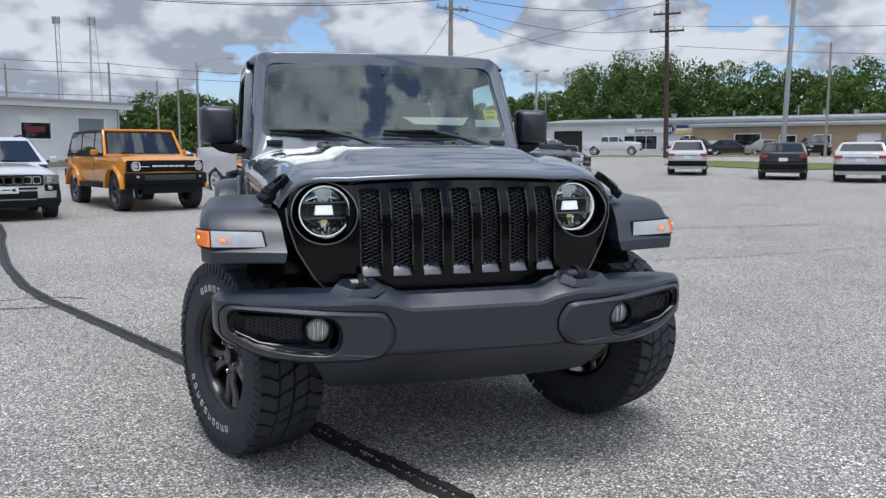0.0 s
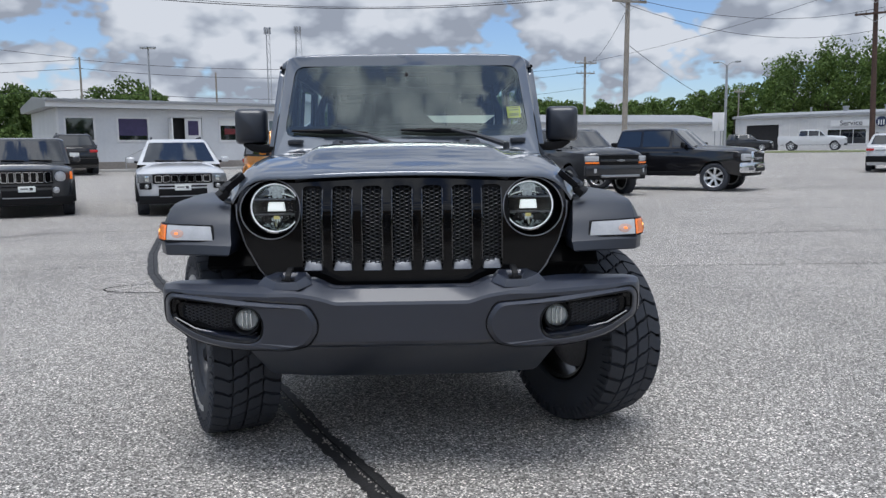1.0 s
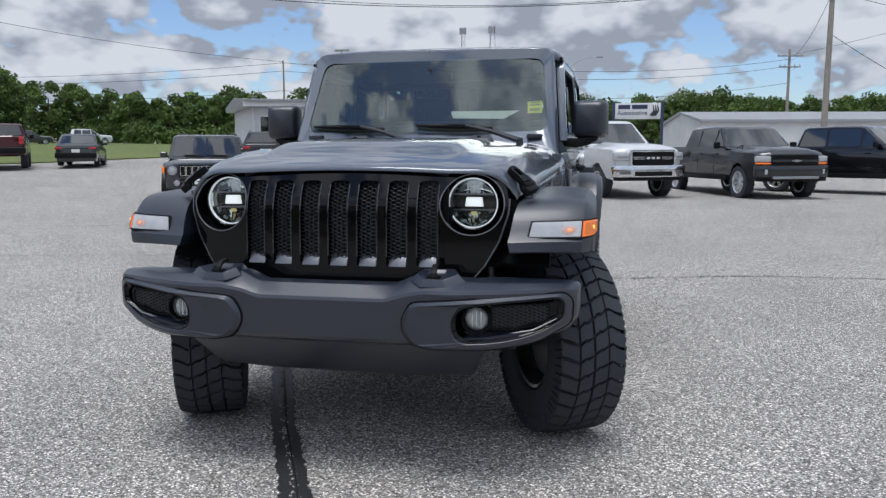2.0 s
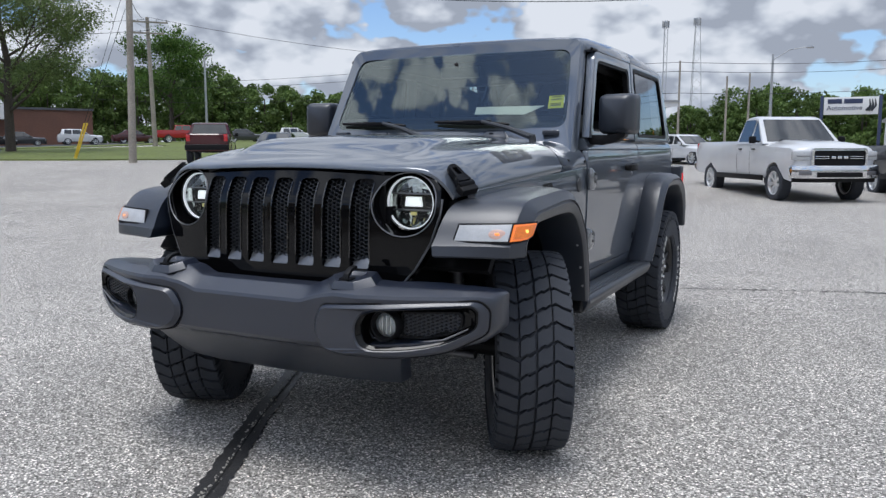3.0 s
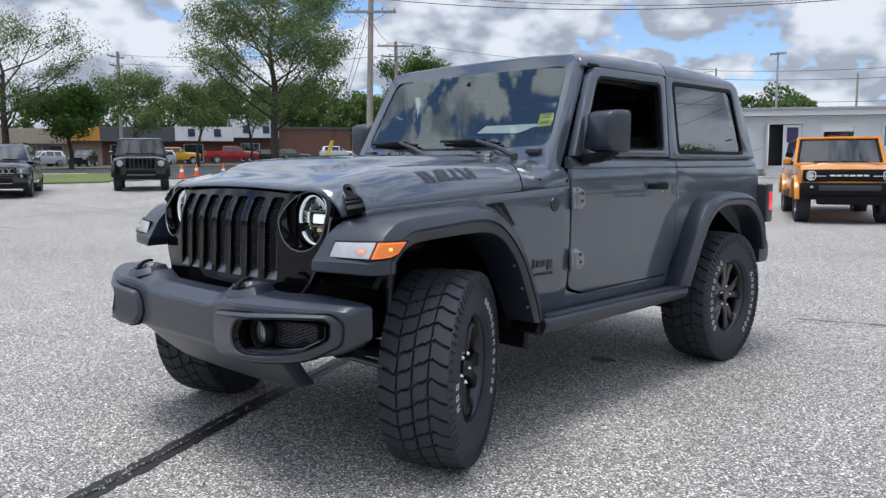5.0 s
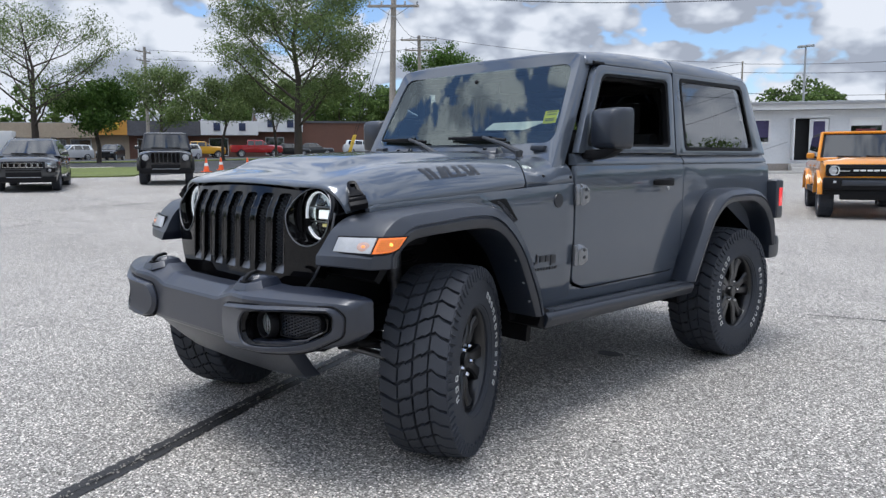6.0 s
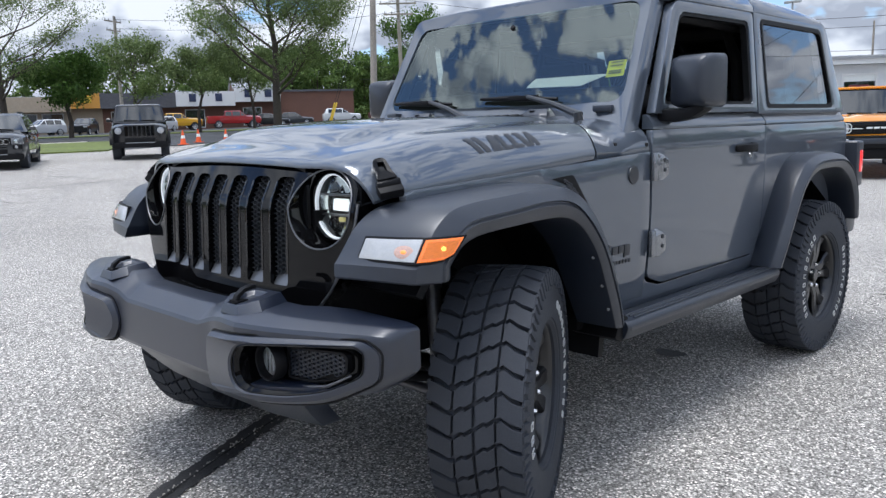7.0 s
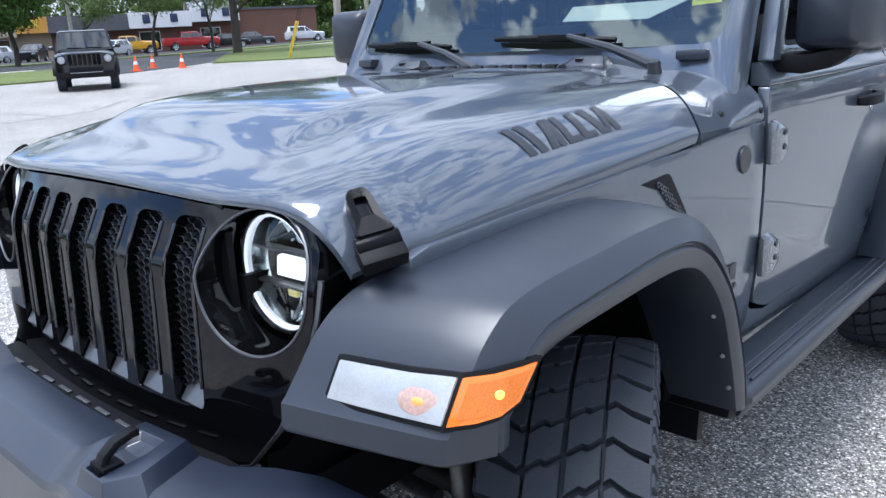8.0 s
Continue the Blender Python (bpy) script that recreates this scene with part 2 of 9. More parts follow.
CARGLASS = surface("dark_car_glass", (0.006, 0.009, 0.012), 0.02, coat=0.6, coat_ior=1.8, grain=(5, 0.2), spec=0.7)
FOGLENS = surface("fluted_fog_reflector", (0.75, 0.77, 0.78), 0.30, metal=0.5, grain=(120, 0.1))


# ---- mesh helpers ----
def bm_new():
    return bmesh.new()


def part(name, bm, material, parent=None, label="", bev=0.0, seg=2, sharp=32, smooth=True, limit=28, keep=False):
    """Links a bmesh as one mesh object under a thing or a part."""
    bmesh.ops.remove_doubles(bm, verts=bm.verts, dist=1e-5)
    if not keep:
        bmesh.ops.recalc_face_normals(bm, faces=bm.faces)
    if bev:
        edges = [e for e in bm.edges if len(e.link_faces) == 2 and e.calc_face_angle(0) > radians(limit)]
        bmesh.ops.bevel(bm, geom=edges, offset=bev, segments=seg, profile=0.6, affect="EDGES", clamp_overlap=True)
    me = bpy.data.meshes.new(name)
    bm.to_mesh(me)
    bm.free()
    me.materials.append(material)
    if smooth:
        me.polygons.foreach_set("use_smooth", [True] * len(me.polygons))
        me.set_sharp_from_angle(angle=radians(sharp))
    ob = new(name, me)
    ob.parent = parent
    if label:
        ob["label"] = label
    return ob


def thing(name, label, category, group="", m=None):
    ob = new(name)
    ob.empty_display_size = 0.2
    if m is not None:
        ob.matrix_world = m
    return tagged(ob, label, category, group)


def ring_verts(bm, pts):
    return [bm.verts.new(p) for p in pts]


def loft(bm, rings, closed=True, caps=True):
    vs = [ring_verts(bm, r) for r in rings]
    n = len(vs[0])
    for a, b in zip(vs, vs[1:]):
        for i in range(n if closed else n - 1):
            j = (i + 1) % n
            bm.faces.new((a[i], a[j], b[j], b[i]))
    if caps and closed:
        bm.faces.new(vs[0])
        bm.faces.new(list(reversed(vs[-1])))
    return vs


def prism_x(bm, poly, xs, fn=None):
    """A side outline (y, z) drawn out along x over the given stations; fn(x, y, z) bends it."""
    f = fn or (lambda x, y, z: (x, y, z))
    loft(bm, [[f(x, y, z) for y, z in poly] for x in xs])


def box(bm, c, s, m=None):
    t = Matrix.Translation(c) @ (m or Matrix()) @ Matrix.Diagonal((*s, 1))
    bmesh.ops.create_cube(bm, size=1, matrix=t)


def axis_matrix(p0, p1):
    d = Vector(p1) - Vector(p0)
    return Matrix.Translation(p0) @ d.to_track_quat("Z", "Y").to_matrix().to_4x4(), d.length


def lathe(bm, profile, m=None, n=32, close=False, caps=True):
    """profile: (radius, height) pairs turned round local z."""
    m = m or Matrix()
    rows = []
    for r, h in profile:
        rows.append(ring_verts(bm, [m @ Vector((r * math.cos(2 * math.pi * k / n), r * math.sin(2 * math.pi * k / n), h)) for k in range(n)]))
    pairs = list(zip(rows, rows[1:])) + ([(rows[-1], rows[0])] if close else [])
    for a, b in pairs:
        for i in range(n):
            j = (i + 1) % n
            bm.faces.new((a[i], a[j], b[j], b[i]))
    if not close and caps:
        if profile[0][0] > 1e-4:
            bm.faces.new(list(reversed(rows[0])))
        if profile[-1][0] > 1e-4:
            bm.faces.new(rows[-1])


def rod(bm, p0, p1, r0, r1=None, n=12):
    m, d = axis_matrix(p0, p1)
    lathe(bm, [(r0, 0), (r0 if r1 is None else r1, d)], m, n)


def tube(bm, pts, r, n=8):
    pts = [Vector(p) for p in pts]
    rings = []
    for i, p in enumerate(pts):
        d = (pts[min(i + 1, len(pts) - 1)] - pts[max(i - 1, 0)]).normalized()
        u = d.orthogonal().normalized() if i == 0 else (u - d * u.dot(d)).normalized()
        w = d.cross(u)
        rr = r[i] if isinstance(r, (list, tuple)) else r
        rings.append([p + (u * math.cos(2 * math.pi * k / n) + w * math.sin(2 * math.pi * k / n)) * rr for k in range(n)])
    loft(bm, rings)


def round_poly(poly, r, n=4):
    """Rounds the corners of an outline by arcs of about r (one number or one for each corner)."""
    out, k = [], len(poly)
    for i in range(k):
        p, a, b = Vector(poly[i]), Vector(poly[i - 1]), Vector(poly[(i + 1) % k])
        rr = r[i] if isinstance(r, (list, tuple)) else r
        d1, d2 = (a - p), (b - p)
        c = min(rr, d1.length * 0.45, d2.length * 0.45)
        s, e = p + d1.normalized() * c, p + d2.normalized() * c
        for j in range(n + 1):
            t = j / n
            out.append(tuple(s * (1 - t) ** 2 + p * 2 * t * (1 - t) + e * t * t))
    return out


def lerp_table(v, xs, ys):
    return float(np.interp(v, xs, ys))

# ---- ground ----
ASPHALT = asphalt("weathered_asphalt", (0.435, 0.412, 0.378), 0.78, 135.0, 0.16)
ROADM = asphalt("dark_road_asphalt", (0.085, 0.087, 0.092), 0.3, 40.0, 0.2)
TAR = surface("crack_sealant", (0.022, 0.0215, 0.022), 0.6, grain=(120, 0.45), stain=(5, 0.45), bump=(90, 0.004))
CRACKM = surface("open_crack", (0.035, 0.034, 0.032), 0.9, grain=(60, 0.3))
GRASS = surface("mown_grass", (0.125, 0.155, 0.038), 0.9, grain=(5, 0.35), stain=(0.35, 0.22), bump=(40, 0.02))
CONCRETE = surface("pale_concrete", (0.42, 0.41, 0.39), 0.85, grain=(25, 0.12), stain=(1.2, 0.15), bump=(60, 0.003))


def ground_z(x, y):
    r = math.hypot(x, y)
    rise = math.exp(-((math.degrees(math.atan2(y, x)) - 128) / 20) ** 2) * lerp_table(r, [36, 60, 100, 200, 1800], [0, 0.45, 1.2, 1.6, 1.6])
    ang = math.degrees(math.atan2(y, x))
    dip = max(0, min(1, (96 - ang) / 18)) * max(0, min(1, (ang - 20) / 15)) * lerp_table(r, [17, 25, 30, 40, 50, 58], [0, 0.38, 0.34, 0.33, 0.2, 0])
    return lerp_table(r, [0, 17, 25, 38, 55, 90, 200, 900], [0, 0, 0.40, 0.55, 0.92, 1.1, 1.5, 1.6]) + rise - dip


bm = bm_new()
radii = [0.01, 4, 8, 12, 15, 17, 19, 21, 23, 25, 28, 32, 36, 38, 42, 48, 55, 62, 70, 80, 90, 110, 150, 200, 300, 450, 700, 1100, 1800]
rows_ = [ring_verts(bm, [(r * math.cos(k * math.tau / 128), r * math.sin(k * math.tau / 128), ground_z(r * math.cos(k * math.tau / 128), r * math.sin(k * math.tau / 128))) for k in range(128)]) for r in radii]
for a, b in zip(rows_, rows_[1:]):
    for i in range(128):
        bm.faces.new((a[i], a[(i + 1) % 128], b[(i + 1) % 128], b[i]))
bm.faces.new(list(reversed(rows_[0])))
ground = tagged(part("ground", bm, ASPHALT), "weathered grey asphalt car lot with cracks", "ground", kind="structure")


def patch(name, quad, material, label, category, dz=0.02, n=14, rough_edge=0.0):
    """A sheet on the ground over a four-cornered plan, with a real edge down into the ground."""
    rng = random.Random(len(name) * 7 + int(quad[0][0] * 10))
    bm = bm_new()
    a, b, c, d = [Vector(q) for q in quad]
    grid = []
    for i in range(n + 1):
        row = []
        for j in range(n + 1):
            u, v = i / n, j / n
            p = (a * (1 - u) + b * u) * (1 - v) + (d * (1 - u) + c * u) * v
            if rough_edge and (i in (0, n) or j in (0, n)):
                p += Vector((rng.uniform(-1, 1), rng.uniform(-1, 1))) * rough_edge
            row.append(bm.verts.new((p.x, p.y, ground_z(p.x, p.y) + dz)))
        grid.append(row)
    for i in range(n):
        for j in range(n):
            bm.faces.new((grid[i][j], grid[i + 1][j], grid[i + 1][j + 1], grid[i][j + 1]))
    ext = bmesh.ops.extrude_edge_only(bm, edges=[e for e in bm.edges if len(e.link_faces) == 1])
    for g in ext["geom"]:
        if isinstance(g, bmesh.types.BMVert):
            g.co.z -= dz + 0.15
    return tagged(part(name, bm, material), label, category, kind="structure")


# verges, side road and far lot on the west, field to the north-west, island on the east
patch("grass_verge", [(-33.5, -40), (-31.5, 12), (-43, 18), (-47, -40)], GRASS, "mown green grass verge beside the lot", "grass", 0.06)
patch("grass_verge", [(-36.0, 22), (-27.5, 30), (-47, 47), (-55, 36)], GRASS, "mown green grass verge beside the lot", "grass", 0.07)
patch("grass_field", [(-27.5, 30.2), (-22, 52), (-60, 92), (-74, 66)], GRASS, "mown green grass field", "grass", 0.07)
patch("road", [(-47.5, -40), (-46, 36), (-56, 36), (-58, -40)], ROADM, "dark asphalt side road", "road", 0.03)
patch("driveway", [(-32.5, 13), (-36.5, 21.5), (-47, 36), (-47, 17)], ROADM, "dark asphalt driveway", "road", 0.03)
patch("grass_verge", [(-58.5, -40), (-56.5, 60), (-62, 66), (-64.5, -40)], GRASS, "mown green grass strip by the road", "grass", 0.08)
patch("far_lot", [(-65, -40), (-62.5, 66), (-84, 74), (-112, -30)], ROADM, "grey asphalt shop car park", "pavement", 0.03)
patch("grass_island", [(27.6, 31.4), (25.3, 40.2), (29.7, 42.5), (37.3, 29.8)], GRASS, "green grass island behind the parked cars", "grass", 0.06)
patch("grass_verge", [(22, 58), (32, 66), (50, 52), (44, 45)], GRASS, "thin grass strip before the workshop", "grass", 0.02, rough_edge=0.2)


def strip_on_ground(name, pts, w, material, label, dz, seed, parent=None, wob=0.25, step=0.06):
    """An uneven ribbon along a plan line."""
    rng = random.Random(seed)
    fine = []
    for p, q in zip(pts, pts[1:]):
        k = max(2, int((Vector(q) - Vector(p)).length / step))
        for i in range(k):
            fine.append(Vector(p).lerp(Vector(q), i / k))
    fine.append(Vector(pts[-1]))
    bm = bm_new()
    last = None
    drift = 0.0
    for i, p in enumerate(fine):
        d = (fine[min(i + 1, len(fine) - 1)] - fine[max(i - 1, 0)]).normalized()
        n = Vector((-d.y, d.x))
        drift = drift * 0.9 + rng.uniform(-1, 1) * w * 0.015
        l = p + n * (w * (0.5 + rng.uniform(-wob, wob) * 0.5) + drift)
        r = p - n * (w * (0.5 + rng.uniform(-wob, wob) * 0.5) - drift)
        pair = (bm.verts.new((l.x, l.y, ground_z(l.x, l.y) + dz)), bm.verts.new((r.x, r.y, ground_z(r.x, r.y) + dz)))
        if last:
            bm.faces.new((last[0], pair[0], pair[1], last[1]))
        last = pair
    ob = part(name, bm, material, parent)
    if parent is None:
        tagged(ob, label, "crack", kind="structure")
    return ob


SEAM = [(0.95, -3.1), (0.62, -2.36), (0.17, -1.46), (-0.07, -0.94), (-0.40, -0.28), (-0.76, 0.52), (-1.16, 1.38), (-1.80, 2.62), (-2.44, 3.85), (-2.80, 4.65), (-3.37, 6.33), (-4.05, 8.8), (-4.39, 10.31), (-5.2, 13.0)]
strip_on_ground("tar_seam", SEAM, 0.112, TAR, "dark tar seam across the asphalt", 0.004, 3, wob=0.16, step=0.022)
strip_on_ground("seam_crack", [(x + 0.012, y) for x, y in SEAM], 0.007, surface("deep_crack", (0.012, 0.012, 0.012), 0.9, grain=(60, 0.3)), "open crack along the tar seam", 0.008, 5, wob=0.7)
# pale grit and dry weeds lodged along the crack in the seam
GRIT = surface("pale_grit", (0.34, 0.32, 0.28), 0.9, grain=(60, 0.4))
rng_ = random.Random(61)
bm = bm_new()
for k in range(420):
    f = rng_.random() ** 1.3 * 6.0
    q = min(5, int(f))
    c = Vector(SEAM[q]).lerp(Vector(SEAM[q + 1]), f - q) + Vector((rng_.gauss(0.0, 0.012), rng_.gauss(0, 0.012)))
    r = rng_.uniform(0.002, 0.007)
    a0 = rng_.uniform(0, 6.28)
    top = [(c.x + r * rng_.uniform(0.6, 1.3) * math.cos(a0 + t), c.y + r * rng_.uniform(0.6, 1.3) * math.sin(a0 + t)) for t in (0, 1.3, 2.5, 3.8, 5.0)]
    loft(bm, [[(x, y, 0.004) for x, y in top], [(c.x + (x - c.x) * 0.6, c.y + (y - c.y) * 0.6, 0.004 + r * 0.8) for x, y in top]])
tagged(part("grit", bm, GRIT, smooth=False), "pale grit lodged along the tar seam", "grit", kind="stuff")
CRACKS = [[(-11.76, 1.85), (-11.23, 2.04), (-10.57, 2.35), (-9.76, 2.68), (-9.43, 2.95), (-8.63, 3.83), (-7.84, 4.17), (-6.2, 4.6), (-4.57, 4.94), (-3.75, 5.2), (-2.95, 5.3)], [(2.2, 4.6), (2.55, 4.67), (4.06, 4.69), (5.05, 4.67), (7.58, 5.04), (11, 5.5)], [(0.74, 4.10), (2.2, 4.6)],
          [(-13.1, 1.5), (-13.25, 2.07), (-13.8, 2.83), (-13.6, 3.62), (-13.55, 4.17), (-13.81, 5.05), (-13.96, 5.77), (-12.73, 6.24), (-12.26, 6.55), (-12.61, 7.63), (-12.4, 9.0)], [(-16.4, 2.5), (-15.32, 2.63), (-14.64, 2.82), (-13.78, 2.84)],
          [(-17.0, 1.8), (-17.19, 3.14), (-17.36, 4.24), (-17.43, 5.13), (-17.49, 6.29), (-17.85, 7.39), (-19.1, 8.7), (-19.18, 9.5), (-19.4, 11.19), (-19.89, 13.1), (-19.72, 14.27)], [(-21.52, 4.76), (-20.25, 5.4), (-19.09, 5.89), (-18.12, 6.18), (-17.49, 6.29)],
          [(-8.2, 8.0), (-6.53, 8.68), (-5.94, 9.3), (-4.36, 9.56)], [(4.4, 7.8), (6.5, 8.1), (9.5, 8.0)], [(-22, 15), (-16, 16.4), (-12, 17.2)], [(3.5, 12.0), (7.0, 12.6), (13, 12.9)], [(10, 16), (15, 16.6), (20, 16.2)], [(13.5, 24.5), (17, 24.8)], [(12.0, 21.0), (15.2, 21.8)]]
for k, line in enumerate(CRACKS):
    strip_on_ground("crack_line", line, 0.020 if k < 3 else 0.038, CRACKM, "thin dark crack in the asphalt", 0.004, 40 + k, wob=0.8)
# oval tar loop and an oil spot
loop = [(-2.52 + 0.42 * math.cos(t), 3.72 + 0.24 * math.sin(t)) for t in [radians(20 + 300 * i / 20) for i in range(21)]]
strip_on_ground("tar_loop", loop, 0.022, CRACKM, "oval loop of tar on the asphalt", 0.0055, 8)
bm = bm_new()
vs = ring_verts(bm, [(0.36 + (0.085 + 0.012 * math.sin(3 * t)) * math.cos(t), 1.885 + (0.07 + 0.010 * math.cos(2 * t)) * math.sin(t), 0.004) for t in [k * math.tau / 24 for k in range(24)]])
bm.faces.new(vs)
tagged(part("oil_spot", bm, TAR), "dark oil spot on the asphalt", "stain", kind="structure")

# ---- the grey off-roader ----
TO_FRONT = Matrix.Rotation(radians(90), 4, "X")   # local z turns to -y
TO_LEFT = Matrix.Rotation(radians(90), 4, "Y")    # local z turns to +x


def side_x(y, z):
    x = lerp_table(y, [-0.6, -0.44, 0.87, 1.7, 3.1], [0.735, 0.748, 0.806, 0.832, 0.825])
    if z > 1.24:
        x -= (z - 1.24) * 0.10
    x -= 0.030 * min(1.3, abs(z - 1.02) / 0.45) ** 2.2 if z < 1.24 else 0.0
    return x


def side_panel(bm, poly, s, off=0.0, thick=0.03, fine=0):
    if not fine:
        loft(bm, [[(s * (side_x(y, z) + off), y, z) for y, z in poly], [(s * (side_x(y, z) + off - thick), y, z) for y, z in poly]])
        return
    t = bmesh.new()
    t.faces.new(ring_verts(t, [(0, y, z) for y, z in poly]))
    bmesh.ops.triangulate(t, faces=t.faces)
    bmesh.ops.subdivide_edges(t, edges=t.edges, cuts=fine, use_grid_fill=True)
    bmesh.ops.join_triangles(t, faces=t.faces, angle_face_threshold=0.1, angle_shape_threshold=3.0)
    rim = bmesh.ops.extrude_edge_only(t, edges=[e for e in t.edges if len(e.link_faces) == 1])
    inner = {v for v in rim["geom"] if isinstance(v, bmesh.types.BMVert)}
    for v in t.verts:
        v.co.x = s * (side_x(v.co.y, v.co.z) + off - (thick if v in inner else 0))
    me = bpy.data.meshes.new("tmp")
    t.to_mesh(me)
    t.free()
    bm.from_mesh(me)
    bpy.data.meshes.remove(me)


def side_ring(bm, outer, inner, s, off=0.0, thick=0.03):
    """A frame between two outlines with the same number of points, on the car's side."""
    def pts(poly, o):
        return [(s * (side_x(y, z) + o), y, z) for y, z in poly]
    loft(bm, [pts(inner, off), pts(outer, off), pts(outer, off - thick), pts(inner, off - thick), pts(inner, off)], caps=False)


def side_sheet(bm, poly, s, off):
    f = bm.faces.new(ring_verts(bm, [(s * (side_x(y, z) + off), y, z) for y, z in poly]))
    f.normal_update()
    if f.normal.x * s < 0:
        f.normal_flip()


def ws_y(z):
    return 0.775 + (z - 1.30) * 0.53


def tread_pieces():
    """One block of each kind, as (mesh, half-pitch shift); each is turned round the axle many times."""
    pitch = math.tau / TREAD

    def at(a, v, r):
        return (v, r * math.sin(a), r * math.cos(a))

    def block(quad, r0, r1, drop, inset):
        bm = bm_new()
        ca, cv = sum(q[0] for q in quad) / len(quad), sum(q[1] for q in quad) / len(quad)
        low = lambda v: drop if abs(v) > 0.11 else 0
        rings = []
        for r, k in ((r0, 1.0), (r1 - 0.0025, 1 - inset), (r1, 1 - inset * 2.2)):
            rings.append(ring_verts(bm, [at((ca + (a - ca) * k) * pitch, cv + (v - cv) * k, r - low(v)) for a, v in quad]))
        for a, b in zip(rings, rings[1:]):
            for i in range(len(quad)):
                n = (i + 1) % len(quad)
                bm.faces.new((a[i], a[n], b[n], b[i]))
        bm.faces.new(rings[-1])
        bm.faces.new(list(reversed(rings[0])))
        ob = part("tread_block", bm, RUBBER, sharp=28)
        me = ob.data
        bpy.data.objects.remove(ob)
        return me

    def biter(side, long, shift):
        bm = bm_new()
        lo, hi = (0.356 - 0.014 * long, 0.1325), (0.394, 0.126)
        base = [(p * 0.5 + shift, e) for p, e in ((0.10, lo), (0.60, lo), (0.80, hi), (0.02, hi))]
        mid = 0.19 + shift
        a = ring_verts(bm, [at(p * pitch, side * v, r) for p, (r, v) in base])
        b = ring_verts(bm, [at((mid + (p - mid) * 0.72) * pitch, side * (v + 0.008), r) for p, (r, v) in base])
        for i in range(4):
            n = (i + 1) % 4
            bm.faces.new((a[i], a[n], b[n], b[i]))
        bm.faces.new(b)
        bm.faces.new(list(reversed(a)))
        ob = part("shoulder_lug", bm, RUBBER, sharp=28)
        me = ob.data
        bpy.data.objects.remove(ob)
        return me

    # three rows: shoulders leaning one way, a split middle row leaning the other
    quads = (
        ([(0.02, -0.131), (-0.10, -0.098), (-0.36, -0.070), (-0.26, -0.0615), (0.46, -0.0600), (0.54, -0.074), (0.70, -0.100), (0.86, -0.131)], 0.404, 0.006),
        ([(-0.34, -0.0570), (-0.12, -0.036), (-0.16, -0.026), (0.06, -0.0035), (0.90, -0.0035), (0.70, -0.024), (0.76, -0.034), (0.50, -0.0565)], 0.4055, 0),
        ([(0.10, 0.0035), (0.34, 0.026), (0.30, 0.036), (0.54, 0.0570), (1.38, 0.0565), (1.16, 0.036), (1.20, 0.026), (0.94, 0.0035)], 0.4055, 0),
        ([(0.50, 0.0600), (0.60, 0.070), (0.34, 0.098), (0.20, 0.131), (1.04, 0.131), (1.18, 0.100), (1.46, 0.074), (1.34, 0.0610)], 0.404, 0.006))
    return [("tread_block", block(q, 0.384, top, drop, 0.030)) for q, top, drop in quads] + [("shoulder_lug", biter(sd, lg, sh)) for sd in (1, -1) for lg, sh in ((1, 0.0), (0.3, 0.5))]


TREAD = 36
TREAD_PIECES = tread_pieces()


def character_mesh(open_side):
    """One raised outlined character as a plain hollow bar shape, at the top of the sidewall."""
    bm = bm_new()
    w, h0, h1, d = 0.0105, 0.277, 0.304, 0.0026
    bars = [(-w, -w + d, h0, h1), (w - d, w, h0, h1), (-w + d, w - d, h1 - d, h1)] + ([] if open_side else [(-w + d, w - d, h0, h0 + d)])
    for a, b, r0, r1 in bars:
        loft(bm, [[(x, p, r) for p, r in ((a, r0), (b, r0), (b, r1), (a, r1))] for x in (0.1325, 0.1372)])
    ob = part("raised_character", bm, LETTER, smooth=False)
    me = ob.data
    bpy.data.objects.remove(ob)
    return me


CHARACTERS = [character_mesh(False), character_mesh(True)]


